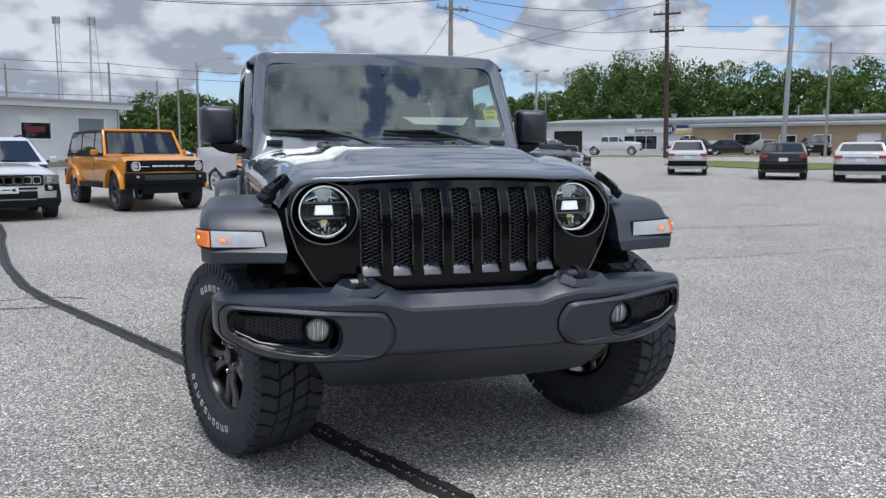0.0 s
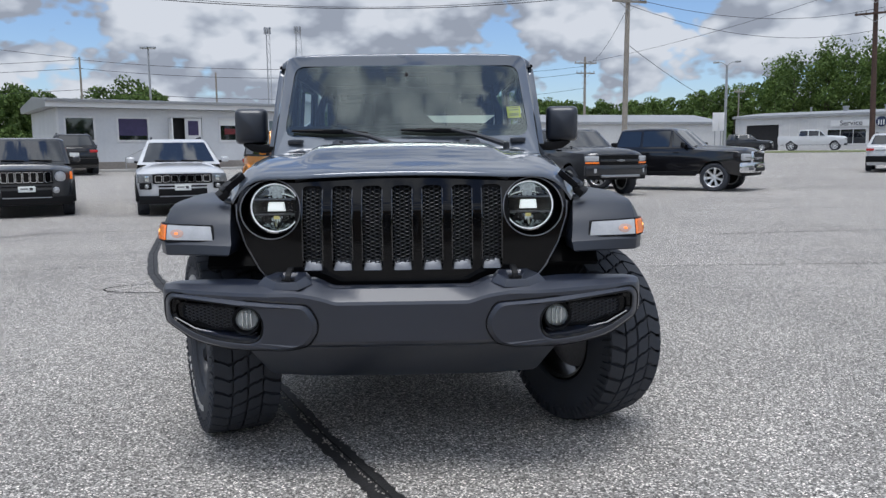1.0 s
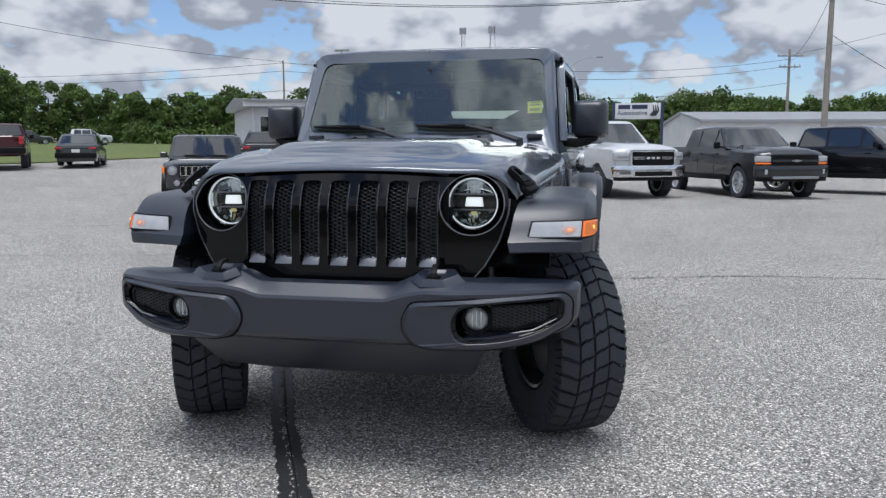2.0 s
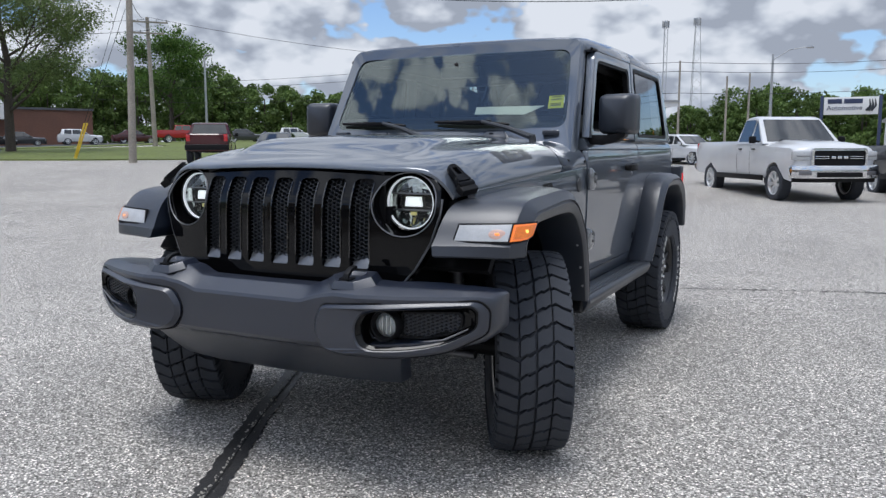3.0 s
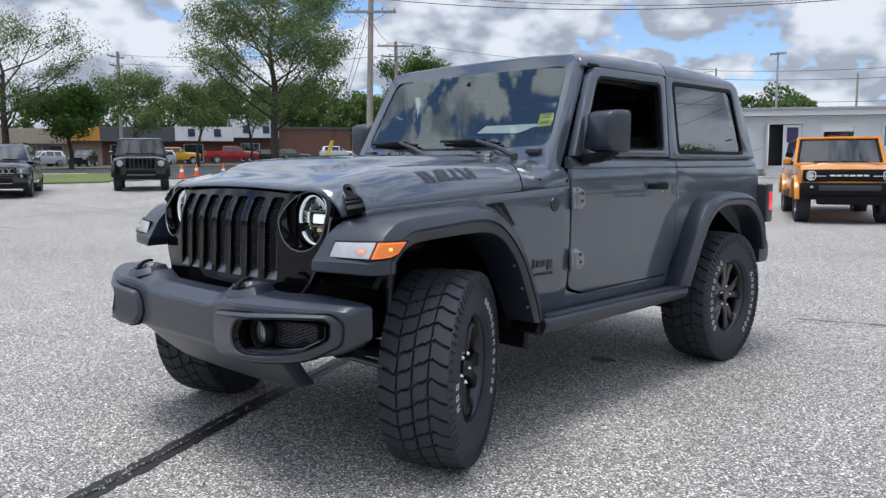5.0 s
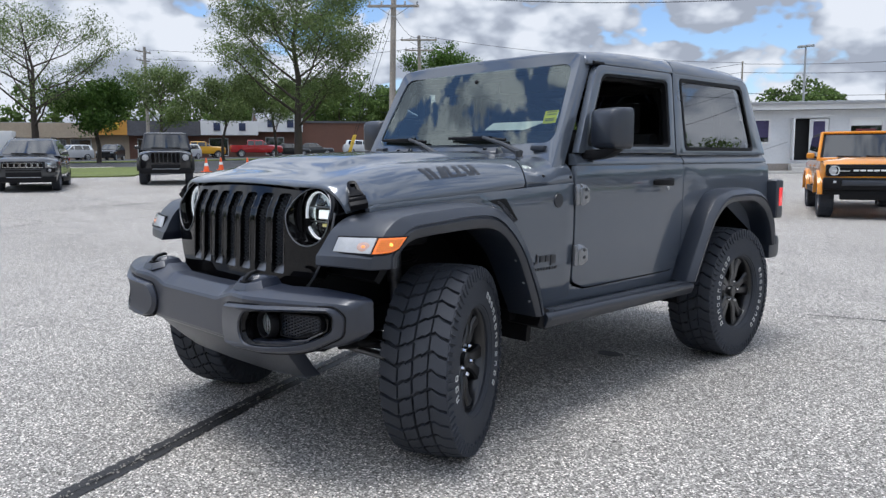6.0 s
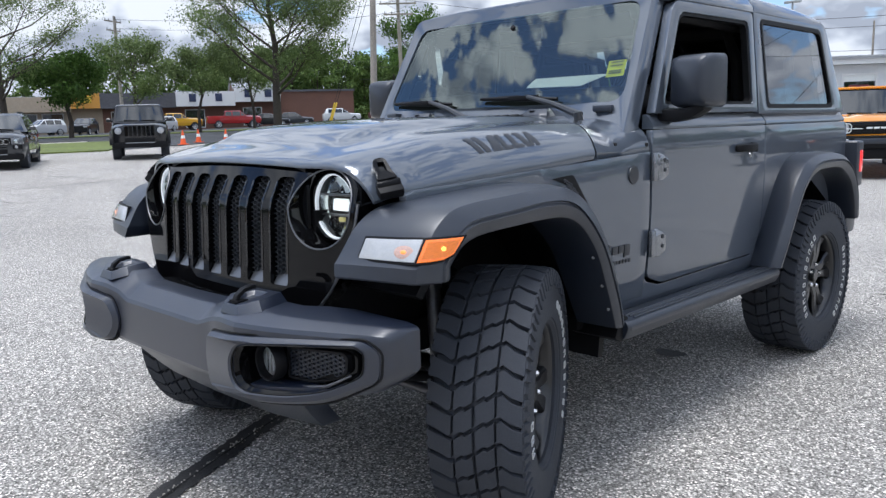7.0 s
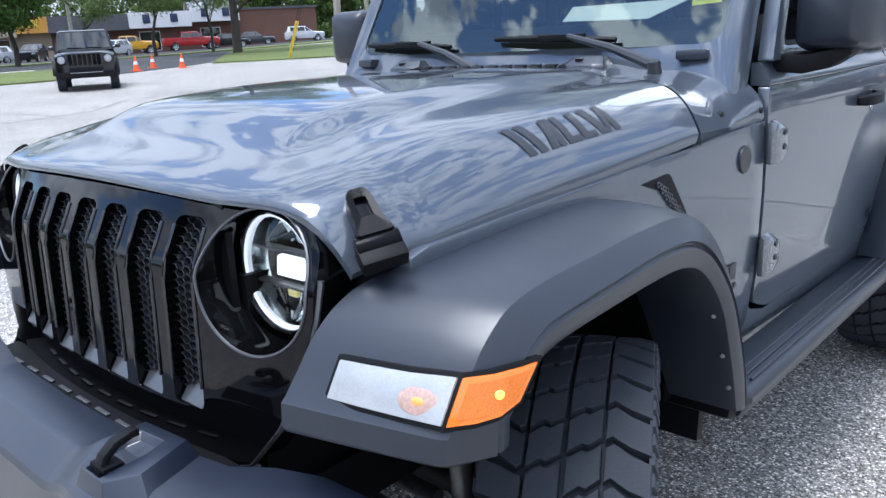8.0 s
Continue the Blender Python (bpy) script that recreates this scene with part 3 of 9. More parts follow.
def make_wheel(name, parent, m, single):
    """Wheel with its axis along local x, outer face to +x. single: tread blocks as parts of their own."""
    hub = new(name)
    hub.parent = parent
    hub.matrix_local = m
    bm = bm_new()
    prof = [(0.222, -0.115), (0.232, -0.125), (0.27, -0.134), (0.32, -0.136), (0.362, -0.130), (0.380, -0.118), (0.386, -0.10), (0.388, 0.0),
            (0.386, 0.10), (0.380, 0.118), (0.362, 0.130), (0.352, 0.1335), (0.350, 0.1315), (0.32, 0.1335), (0.27, 0.134), (0.240, 0.130), (0.238, 0.126), (0.232, 0.125), (0.222, 0.115)]
    lathe(bm, prof, TO_LEFT, 64, close=True)
    part("tyre", bm, RUBBER, hub, "black mud-terrain tyre with chunky tread", sharp=28)
    pitch = math.tau / TREAD
    turns = [(nm, me, Matrix.Rotation(-k * pitch, 4, "X")) for nm, me in TREAD_PIECES for k in range(TREAD)]
    if single:
        for nm, me, turn in turns:
            o = new(nm, me)
            o.parent, o.matrix_local = hub, turn
    else:
        bm = bm_new()
        for nm, me, turn in turns:
            n0 = len(bm.verts)
            bm.from_mesh(me)
            bm.verts.ensure_lookup_table()
            for v in bm.verts[n0:]:
                v.co = turn @ v.co
        tagged(part("tread", bm, RUBBER, hub, "interlocking tread blocks", sharp=28, keep=True), kind="stuff")
    # raised outlined characters round the outer sidewall, as plain bars
    for start, count in ((66, 12), (-70, 3)) if single else ((-62, 11), (128, 10)):
        for c in range(count):
            o = new("raised_character", CHARACTERS[(c * 5 + count) % 3 == 0])
            o.parent, o.matrix_local = hub, Matrix.Rotation(radians(-(start + c * 8.6)), 4, "X")
    bm = bm_new()
    lathe(bm, [(0.228, 0.118), (0.232, 0.112), (0.222, 0.105), (0.212, 0.09), (0.205, 0.03), (0.20, -0.11), (0.212, -0.115), (0.218, -0.10), (0.226, 0.10)], TO_LEFT, 48, close=True)
    rim = part("rim", bm, RIMBLACK, hub, "black alloy rim")
    bm = bm_new()
    for k in range(5):
        for d in (-1, 1):
            a = k * math.tau / 5 + d * 0.17
            a2 = k * math.tau / 5 + d * 0.235
            rings = []
            for r, w, h, th, aa in ((0.045, 0.024, 0.070, 0.04, a), (0.11, 0.022, 0.082, 0.035, a), (0.17, 0.024, 0.080, 0.035, (a + a2) / 2), (0.212, 0.034, 0.088, 0.04, a2)):
                c = Vector((0, math.sin(aa), math.cos(aa))) * r
                u = Vector((0, math.cos(aa), -math.sin(aa)))
                x = Vector((1, 0, 0))
                rings.append([c + u * (w * p) + x * q for p, q in ((-1, h - th), (-1, h - 0.008), (-0.7, h), (0.7, h), (1, h - 0.008), (1, h - th))])
            loft(bm, rings)
    part("spokes", bm, RIMBLACK, hub, sharp=25)
    bm = bm_new()
    lathe(bm, [(0.10, 0.02), (0.085, 0.055), (0.075, 0.068), (0.036, 0.070), (0.034, 0.088), (0.028, 0.092), (0.0, 0.092)], TO_LEFT, 32)
    part("hub", bm, RIMBLACK, hub)
    for k in range(5):
        a = k * math.tau / 5
        bm = bm_new()
        lathe(bm, [(0.0115, 0.06), (0.0115, 0.086), (0.008, 0.094), (0.0, 0.096)], Matrix.Translation((0, 0.0635 * math.sin(a), 0.0635 * math.cos(a))) @ TO_LEFT, 6)
        part("lug_nut", bm, CHROME, hub, "bright steel lug nut", smooth=False)
    bm = bm_new()
    lathe(bm, [(0.165, -0.05), (0.168, -0.045), (0.168, -0.028), (0.06, -0.028), (0.06, 0.02), (0.0, 0.02)], TO_LEFT, 40)
    part("brake_disc", bm, STEEL, hub, "dull steel brake disc")
    return hub


def build_offroader():
    car = thing("off_road_car", "grey two-door off-road car with black grille on asphalt lot", "car")
    # -- wheels
    for s in (1, -1):
        turn = 27 if s > 0 else 24
        flip = 0 if s > 0 else 180
        make_wheel("wheel", car, Matrix.Translation((s * 0.820, -0.045 if s > 0 else -0.13, 0.412)) @ Matrix.Rotation(radians(turn + flip), 4, "Z") @ Matrix.Rotation(radians(37 * s), 4, "X") @ Matrix.Diagonal((1.07, 1.018, 1.018, 1)), s > 0)
        make_wheel("wheel", car, Matrix.Translation((s * 0.812, 2.459, 0.412)) @ Matrix.Rotation(radians(flip), 4, "Z") @ Matrix.Rotation(radians(12 + 50 * s), 4, "X") @ Matrix.Diagonal((1.07, 1.018, 1.018, 1)), False)

    # -- hood
    ys = [-0.552, -0.545, -0.535, -0.52, -0.49, -0.44, -0.40, -0.36, -0.32, -0.28, -0.23, -0.16, -0.05, 0.08, 0.26, 0.44, 0.57, 0.63]
    ss = [0, 0.16, 0.32, 0.42, 0.48, 0.51, 0.54, 0.57, 0.60, 0.63, 0.70, 0.76, 0.80, 0.84, 0.87, 0.895, 0.92, 0.945, 0.965, 0.985, 1.0]
    ss = [-v for v in reversed(ss[1:])] + ss

    def hood_point(s, y):
        a = abs(s)
        hw = lerp_table(y, [-0.55, -0.40, 0.63, 0.87], [0.70, 0.742, 0.790, 0.803])
        ze = lerp_table(y, [-0.55, -0.44, 0.63, 0.87], [1.066, 1.094, 1.160, 1.166])
        zt = lerp_table(y, [-0.552, -0.545, -0.535, -0.52, -0.49, -0.44, -0.36, -0.1, 0.3, 0.63, 0.80], [1.168, 1.175, 1.180, 1.185, 1.192, 1.200, 1.208, 1.226, 1.254, 1.276, 1.290])
        zt += lerp_table(y, [-0.50, -0.44, -0.36, -0.28, -0.18, 0.0, 0.2, 0.4, 0.57, 0.70], [0.0, 0.005, 0.014, 0.025, 0.033, 0.033, 0.027, 0.018, 0.009, 0.0])
        fr = max(0.0, min(1.0, (-0.28 - y) / 0.2))
        t = max(0.0, (a - 0.60) / 0.40)
        t2 = max(0.0, (a - 0.70) / 0.30)
        z = zt - (zt - ze) * ((1 - fr) * (0.10 * t + 0.90 * t ** 5) + fr * t2 ** 3.6)
        z += 0.012 * (1 - min(1, (a / 0.62)) ** 2)
        if y > -0.40:
            k = min(1, (y + 0.40) / 0.17)
            e = min(1, max(0, (0.62 - a) / 0.12))
            z += lerp_table(y, [-0.40, 0.0, 0.60, 0.80], [0.030, 0.030, 0.018, 0.012]) * k * k * (3 - 2 * k) * e * e * (3 - 2 * e)
        back_w = max(0, min(1, (y - 0.2) / 0.4)) * max(0, min(1, (0.84 - y) / 0.2))
        return (s * hw, y + 0.075 * a ** 3 * max(0, min(1, (0.1 - y) / 0.6)) - 0.12 * a ** 4 * back_w, z)

    def corner_point(v, u):
        """Cowl corner: from the side's shoulder line (u 0) over the shoulder to the cowl (u 1), squarer towards the pillar."""
        y = 0.637 + 0.235 * v
        low = Vector((side_x(y, 1.16) - 0.002 - 0.010 * (1 - v), y, 1.154 + 0.004 * v))
        inn = Vector(hood_point(0.66, y))
        k = min(1, v / 0.8)
        k = k * k * (3 - 2 * k)
        c = Vector((0.60 + 0.195 * k, y, inn.z + 0.006 * k))
        p = Vector(hood_point(1 - 0.34 * u, y)).lerp(low * (1 - u) ** 2 + c * 2 * u * (1 - u) + inn * u * u, min(1, k * 1.6))
        back_w = max(0, min(1, (y - 0.2) / 0.4)) * max(0, min(1, (0.84 - y) / 0.2))
        p.y = y - 0.12 * (p.x / 0.795) ** 4 * back_w
        return p

    bm = bm_new()
    rows = [[hood_point(s, y) for s in ss] for y in ys]
    vs = [ring_verts(bm, r) for r in rows]
    for a, b in zip(vs, vs[1:]):
        for i in range(len(ss) - 1):
            bm.faces.new((a[i], a[i + 1], b[i + 1], b[i]))
    border = [e for e in bm.edges if len(e.link_faces) == 1]
    got = bmesh.ops.extrude_edge_only(bm, edges=border)
    for v in [g for g in got["geom"] if isinstance(g, bmesh.types.BMVert)]:
        v.co.z -= 0.022 if v.co.y > -0.40 else 0.010
        v.co.x *= 0.992
    hood = part("hood", bm, PAINT, car, "grey metallic hood with a shallow raised centre", sharp=50)
    # plain slanted bars of the dark side decal on the hood's slope
    bars = [(-0.095, 0.055, 1), (-0.045, 0.055, 1), (0.005, 0.03, -1), (0.045, 0.022, 0), (0.085, 0.022, 0), (0.105, 0.05, 2), (0.155, 0.022, 0), (0.175, 0.05, 2), (0.235, 0.03, 1), (0.265, 0.022, -1), (0.315, 0.045, 1)]

    for s in (1, -1):
        for y0, w, lean in bars:
            if lean == 2:
                strips = [(y0 - 0.012, y0 + w - 0.012, 0.0, 0.950, 0.938)]
            else:
                strips = [(y0, y0, w, 0.950, 0.878)]
            for ya, yb, wid, a0, a1 in strips:
                n = 6
                bm = bm_new()
                left, right = [], []
                wid = min(wid, 0.026) if lean != 2 else 0.042
                for i in range(n + 1):
                    f = i / n
                    a = a0 + (a1 - a0) * f
                    yy = -0.062 + (ya + 0.095) * 0.76 + (lean * -0.022 * f if lean in (1, -1) else 0)
                    p, q = hood_point(s * a, yy), hood_point(s * a, yy + wid)
                    left.append((p[0] + s * 0.0008, p[1], p[2] + 0.0018))
                    right.append((q[0] + s * 0.0008, q[1], q[2] + 0.0018))
                va, vb = ring_verts(bm, left), ring_verts(bm, right)
                for i in range(n):
                    bm.faces.new((va[i], va[i + 1], vb[i + 1], vb[i]))
                part("decal_bar", bm, DECAL, hood, "dark grey slanted decal bar")
    for s in (1, -1):
        # hold-down strap over the hood's front corner, its roller and foot
        up = Vector((-s * 0.110, 0.040, 0.088)).normalized()
        face = Vector((s * 0.60, -0.42, 0.68))
        face = (face - up * face.dot(up)).normalized()
        wide = up.cross(face)
        m = Matrix((wide, face, up)).transposed().to_4x4() @ Matrix.Scale(0.74, 4)
        m.translation = (s * 0.694, -0.436, 1.142)
        f = lambda q, d: [m @ Vector((a, d, b)) for a, b in q]
        outer = round_poly([(-0.020, 0.070), (0.020, 0.070), (0.030, 0.045), (0.032, -0.015), (0.044, -0.060), (-0.044, -0.060), (-0.032, -0.015), (-0.030, 0.045)], 0.012)
        inner = round_poly([(-0.010, 0.044), (0.010, 0.044), (0.014, 0.040), (0.014, 0.0), (0.014, -0.010), (-0.014, -0.010), (-0.014, 0.0), (-0.014, 0.040)], 0.003)
        bm = bm_new()
        loft(bm, [f(inner, 0.006), f(inner, 0.024), f([(a * 0.92, b * 0.95) for a, b in outer], 0.026), f(outer, 0.018), f(outer, -0.010), f(inner, 0.006)], caps=False)
        latch = part("hood_latch", bm, LATCH, car, "black rubber hood hold-down latch", sharp=40)
        bm = bm_new()
        loft(bm, [f([(-0.013, -0.009), (0.013, -0.009), (0.013, 0.042), (-0.013, 0.042)], d) for d in (0.008, 0.011)])
        part("latch_clip", bm, GLOSSBLACK, latch, smooth=False)
        bm = bm_new()
        rod(bm, m @ Vector((-0.047, 0.000, -0.068)), m @ Vector((0.047, 0.000, -0.068)), 0.017, n=18)
        part("latch_roller", bm, LATCH, latch, bev=0.003)
        bm = bm_new()
        loft(bm, [[m @ Vector((a, d, b)) for a, d in ((-0.050, -0.030), (0.050, -0.030), (0.050, 0.012), (-0.050, 0.012))] for b in (-0.118, -0.085, -0.062)])
        part("latch_foot", bm, BLACK, latch, bev=0.006)

    # -- grille plate with seven slots and two lamp holes
    zs = [0.70, 0.72, 0.76, 0.80, 0.85, 0.90, 0.95, 1.0, 1.03, 1.05, 1.07, 1.10, 1.125, 1.145, 1.157, 1.163]
    hw_at = lambda z: lerp_table(z, [0.70, 0.72, 0.80, 0.90, 1.0, 1.06, 1.10, 1.13, 1.15, 1.163], [0.45, 0.505, 0.575, 0.632, 0.664, 0.668, 0.658, 0.634, 0.592, 0.53])

    def face_y(x, z):
        y = -0.600 - (1.06 - min(z, 1.06)) * 0.05
        if z > 1.045:
            y += (z - 1.045) * 0.50
        return y + 0.16 * x * x

    cols = [-1 + 2 * i / 24 for i in range(25)]
    bm = bm_new()
    front = [ring_verts(bm, [(c * hw_at(z), face_y(c * hw_at(z), z), z) for c in cols]) for z in zs]
    rear = [ring_verts(bm, [(c * hw_at(z), face_y(c * hw_at(z), z) + 0.075, z) for c in cols]) for z in zs]
    for g, flip in ((front, 0), (rear, 1)):
        for a, b in zip(g, g[1:]):
            for i in range(24):
                f = (a[i], a[i + 1], b[i + 1], b[i])
                bm.faces.new(f if not flip else tuple(reversed(f)))
    for a, b in zip(range(len(zs) - 1), range(1, len(zs))):
        bm.faces.new((front[a][0], front[b][0], rear[b][0], rear[a][0]))
        bm.faces.new((front[b][-1], front[a][-1], rear[a][-1], rear[b][-1]))
    for i in range(24):
        bm.faces.new((front[0][i + 1], front[0][i], rear[0][i], rear[0][i + 1]))
        bm.faces.new((front[-1][i], front[-1][i + 1], rear[-1][i + 1], rear[-1][i]))
    grille = part("grille", bm, GLOSSBLACK, car, "gloss black seven-slot grille", sharp=30)
    bm = bm_new()
    for k in range(-3, 4):
        poly = round_poly([(k * 0.1195 - 0.041, 0.795), (k * 0.1195 + 0.041, 0.795), (k * 0.1195 + 0.0425, 1.130), (k * 0.1195 - 0.0425, 1.130)], [0.012, 0.012, 0.026, 0.026], 4)
        loft(bm, [[(x, -0.80, z) for x, z in poly], [(x, -0.40, z) for x, z in poly]])
    for s in (1, -1):
        lathe(bm, [(1.0, -0.2), (1.0, 0.4)], Matrix.Translation((s * 0.529, -0.40, 1.038)) @ TO_FRONT @ Matrix.Diagonal((0.122, 0.116, 1, 1)), 56)
    bmesh.ops.recalc_face_normals(bm, faces=bm.faces)
    cut_me = bpy.data.meshes.new("cut")
    bm.to_mesh(cut_me)
    bm.free()
    cutter = new("cut", cut_me)
    mod = grille.modifiers.new("slots", "BOOLEAN")
    mod.operation, mod.solver, mod.object, mod.use_self = "DIFFERENCE", "EXACT", cutter, True
    bv = grille.modifiers.new("edge", "BEVEL")
    bv.width, bv.segments, bv.limit_method, bv.angle_limit = 0.0045, 2, "ANGLE", radians(40)
    dg = bpy.context.evaluated_depsgraph_get()
    done = bpy.data.meshes.new_from_object(grille.evaluated_get(dg), depsgraph=dg)
    grille.modifiers.clear()
    grille.data = done
    done.materials.clear()
    done.materials.append(GLOSSBLACK)
    done.polygons.foreach_set("material_index", [0] * len(done.polygons))
    grille.data.polygons.foreach_set("use_smooth", [True] * len(grille.data.polygons))
    grille.data.set_sharp_from_angle(angle=radians(18))
    bpy.data.objects.remove(cutter)
    bpy.data.meshes.remove(cut_me)
    # honeycomb behind each slot, and the bright wedge at its foot
    for k in range(-3, 4):
        bm = bm_new()
        r, flat, cx = 0.0122, 0.72, k * 0.1195
        dx, dz = r * 1.5, r * math.sqrt(3) * flat
        for i in range(-2, 3):
            for j in range(23):
                x, z = cx + i * dx, 0.795 + (j + (0.5 if i % 2 else 0)) * dz
                y = face_y(x, z) + 0.020
                if z > 1.132:
                    continue
                cell = lambda k_, d: [(x + k_ * r * math.cos(t), y + d, z + k_ * r * flat * math.sin(t)) for t in [q * math.pi / 3 for q in range(6)]]
                o, q_, d_ = cell(1.0, 0.0), cell(0.80, -0.001), cell(0.76, 0.014)
                vo, vi, vd = ring_verts(bm, o), ring_verts(bm, q_), ring_verts(bm, d_)
                for a in range(6):
                    b = (a + 1) % 6
                    bm.faces.new((vo[a], vo[b], vi[b], vi[a]))
                    bm.faces.new((vi[a], vi[b], vd[b], vd[a]))
        me = part("mesh_insert", bm, MESHBLACK, grille, "black honeycomb mesh", smooth=False)
        for e in (-1, 1):
            bm = bm_new()
            xe = cx + e * 0.0405
            tube(bm, [(xe, face_y(xe, z) - 0.0005, z) for z in (0.835, 0.88, 0.93, 0.98, 1.02, 1.06, 1.10, 1.115)], 0.0036, 8)
            part("slot_edge", bm, GLOSSEDGE, grille)
        bm = bm_new()
        y0 = face_y(cx, 0.80)
        loft(bm, [[(cx - 0.036, y0 + 0.002, 0.795), (cx + 0.036, y0 + 0.002, 0.795), (cx + 0.036, y0 + 0.045, 0.795), (cx - 0.036, y0 + 0.045, 0.795)],
                  [(cx - 0.033, y0 + 0.030, 0.838), (cx + 0.033, y0 + 0.030, 0.838), (cx + 0.033, y0 + 0.046, 0.838), (cx - 0.033, y0 + 0.046, 0.838)]])
        part("slot_tab", bm, TABGREY, grille, "bright grey wedge at the slot's foot", bev=0.003)
    bm = bm_new()
    box(bm, (0, -0.515, 0.97), (0.86, 0.012, 0.40))
    part("grille_backing", bm, BLACK, grille, smooth=False)
    # thin pale lower lip of the grille
    bm = bm_new()
    tube(bm, [(x, face_y(x, 0.70) - 0.004, 0.703 + 0.0 * x) for x in [-0.45 + 0.09 * i for i in range(11)]], 0.006)
    part("grille_lip", bm, ALLOY, grille)
    # thin bright rim down the sides of the grille
    for s in (1, -1):
        bm = bm_new()
        tube(bm, [(s * (hw_at(z) + 0.002), face_y(hw_at(z), z) + 0.006, z) for z in (1.06, 1.0, 0.95, 0.90, 0.85, 0.80, 0.76, 0.72)] + [(s * 0.45, face_y(0.45, 0.70) + 0.004, 0.700)], 0.0055, 6)
        part("grille_rim", bm, STEEL, grille)
    # lamps
    for s in (1, -1):
        c = Vector((s * 0.521, -0.462, 1.041))
        bm = bm_new()
        hole = [(s * 0.529 + 0.1235 * math.cos(t), 1.038 + 0.1175 * math.sin(t)) for t in [k * math.tau / 48 for k in range(49)]]
        tube(bm, [(x, face_y(x, z) - 0.0005, z) for x, z in hole], 0.0028, 6)
        part("lamp_hole_rim", bm, STEEL, grille)
        bm = bm_new()
        lathe(bm, [(0.129, 0.0), (0.127, 0.006), (0.112, 0.010), (0.109, 0.026), (0.104, 0.030), (0.1005, 0.027), (0.100, 0.0), (0.105, -0.02), (0.129, -0.02)], Matrix.Translation(c) @ TO_FRONT, 56, close=True)
        lamp = part("headlight", bm, GLOSSBLACK, car, "round lit LED headlight in a black bezel")
        bm = bm_new()
        lathe(bm, [(0.100, 0.016), (0.0995, 0.024), (0.0960, 0.025), (0.0945, 0.018), (0.096, 0.010)], Matrix.Translation(c) @ TO_FRONT, 56, close=True)
        part("halo_ring", bm, HALO, lamp, "lit white ring")
        bm = bm_new()
        lathe(bm, [(0.094, 0.012), (0.082, -0.015), (0.05, -0.035), (0.0, -0.042)], Matrix.Translation(c) @ TO_FRONT, 48, caps=False)
        part("reflector", bm, REFLECTOR, lamp)
        # optics: pale upper bowl with added glow, dark middle band with the lit module, lower bowl with small facets
        def segment(z0, z1, depth0, depth1, n=14):
            """A slice of the round bowl between two heights, sunk at its foot and coming forward at its head."""
            bm = bm_new()
            rows = []
            for i in range(5):
                z = z0 + (z1 - z0) * i / 4
                w = math.sqrt(max(0.0925 ** 2 - z * z, 1e-6))
                d = depth0 + (depth1 - depth0) * (i / 4) ** 1.6
                rows.append([(c.x - w + 2 * w * k / n, c.y + d + (0.004 if k % 2 else 0), c.z + z) for k in range(n + 1)])
            loft(bm, rows, closed=False, caps=False)
            return bm
        part("upper_reflector", segment(0.036, 0.0915, 0.034, -0.006), BOWL, lamp, "pale faceted reflector with LED light added as glow")
        part("lower_reflector", segment(-0.030, -0.0915, 0.034, -0.006), REFLECTOR, lamp)
        part("middle_band", segment(-0.030, 0.036, 0.014, 0.014, 2), GLOSSBLACK, lamp)
        for z0 in (0.034, -0.028):
            w = math.sqrt(0.0925 ** 2 - z0 ** 2)
            bm = bm_new()
            box(bm, c + Vector((0, -0.002, z0)), (2 * w, 0.020, 0.0055))
            part("lamp_bar", bm, STEEL, lamp, bev=0.0015)
        bm = bm_new()
        loft(bm, [[(c.x + x * k, c.y + d, c.z + 0.002 + z * k) for x, z in ((-0.038, -0.018), (0.038, -0.018), (0.032, 0.020), (-0.032, 0.020))] for k, d in ((1.0, 0.010), (0.94, -0.002), (0.80, -0.006))])
        part("led_module", bm, LEDCORE, lamp, "bright white LED", bev=0.003)
        bm = bm_new()
        box(bm, c + Vector((0, 0.004, -0.042)), (0.024, 0.010, 0.014))
        part("low_led", bm, AMBERDIM, lamp, "dim yellow LED", bev=0.002)
        for xx, tilt in ((-0.052, 30), (-0.030, -24), (0.030, 24), (0.052, -30)):
            bm = bm_new()
            box(bm, (0, 0, 0), (0.016, 0.012, 0.034))
            bm.transform(Matrix.Translation(c + Vector((xx, 0.006, -0.050))) @ Matrix.Rotation(radians(tilt), 4, "Y"))
            part("facet", bm, GLOSSBLACK, lamp, bev=0.002)
        bm = bm_new()
        lathe(bm, [(0.0945, 0.022), (0.07, 0.032), (0.035, 0.039), (0.0, 0.041)], Matrix.Translation(c) @ TO_FRONT, 40, caps=False)
        for f in bm.faces:
            f.normal_update()
            if f.normal.y > 0:
                f.normal_flip()
        g = part("lens", bm, CLEARGLASS, lamp, keep=True)
        g.visible_shadow = False

    # -- body shell: front side panels, quarters, cowl, sills
    for s in (1, -1):
        bm = bm_new()
        side_panel(bm, [(-0.40, 0.98), (-0.40, 1.078), (-0.36, 1.090), (0.20, 1.118), (0.874, 1.151), (0.876, 0.56), (0.48, 0.56), (0.40, 0.74), (0.30, 0.95), (0.1, 1.0)], s, fine=5)
        panel = part("fender_side", bm, PAINT, car, bev=0.004, limit=50)
        bm = bm_new()
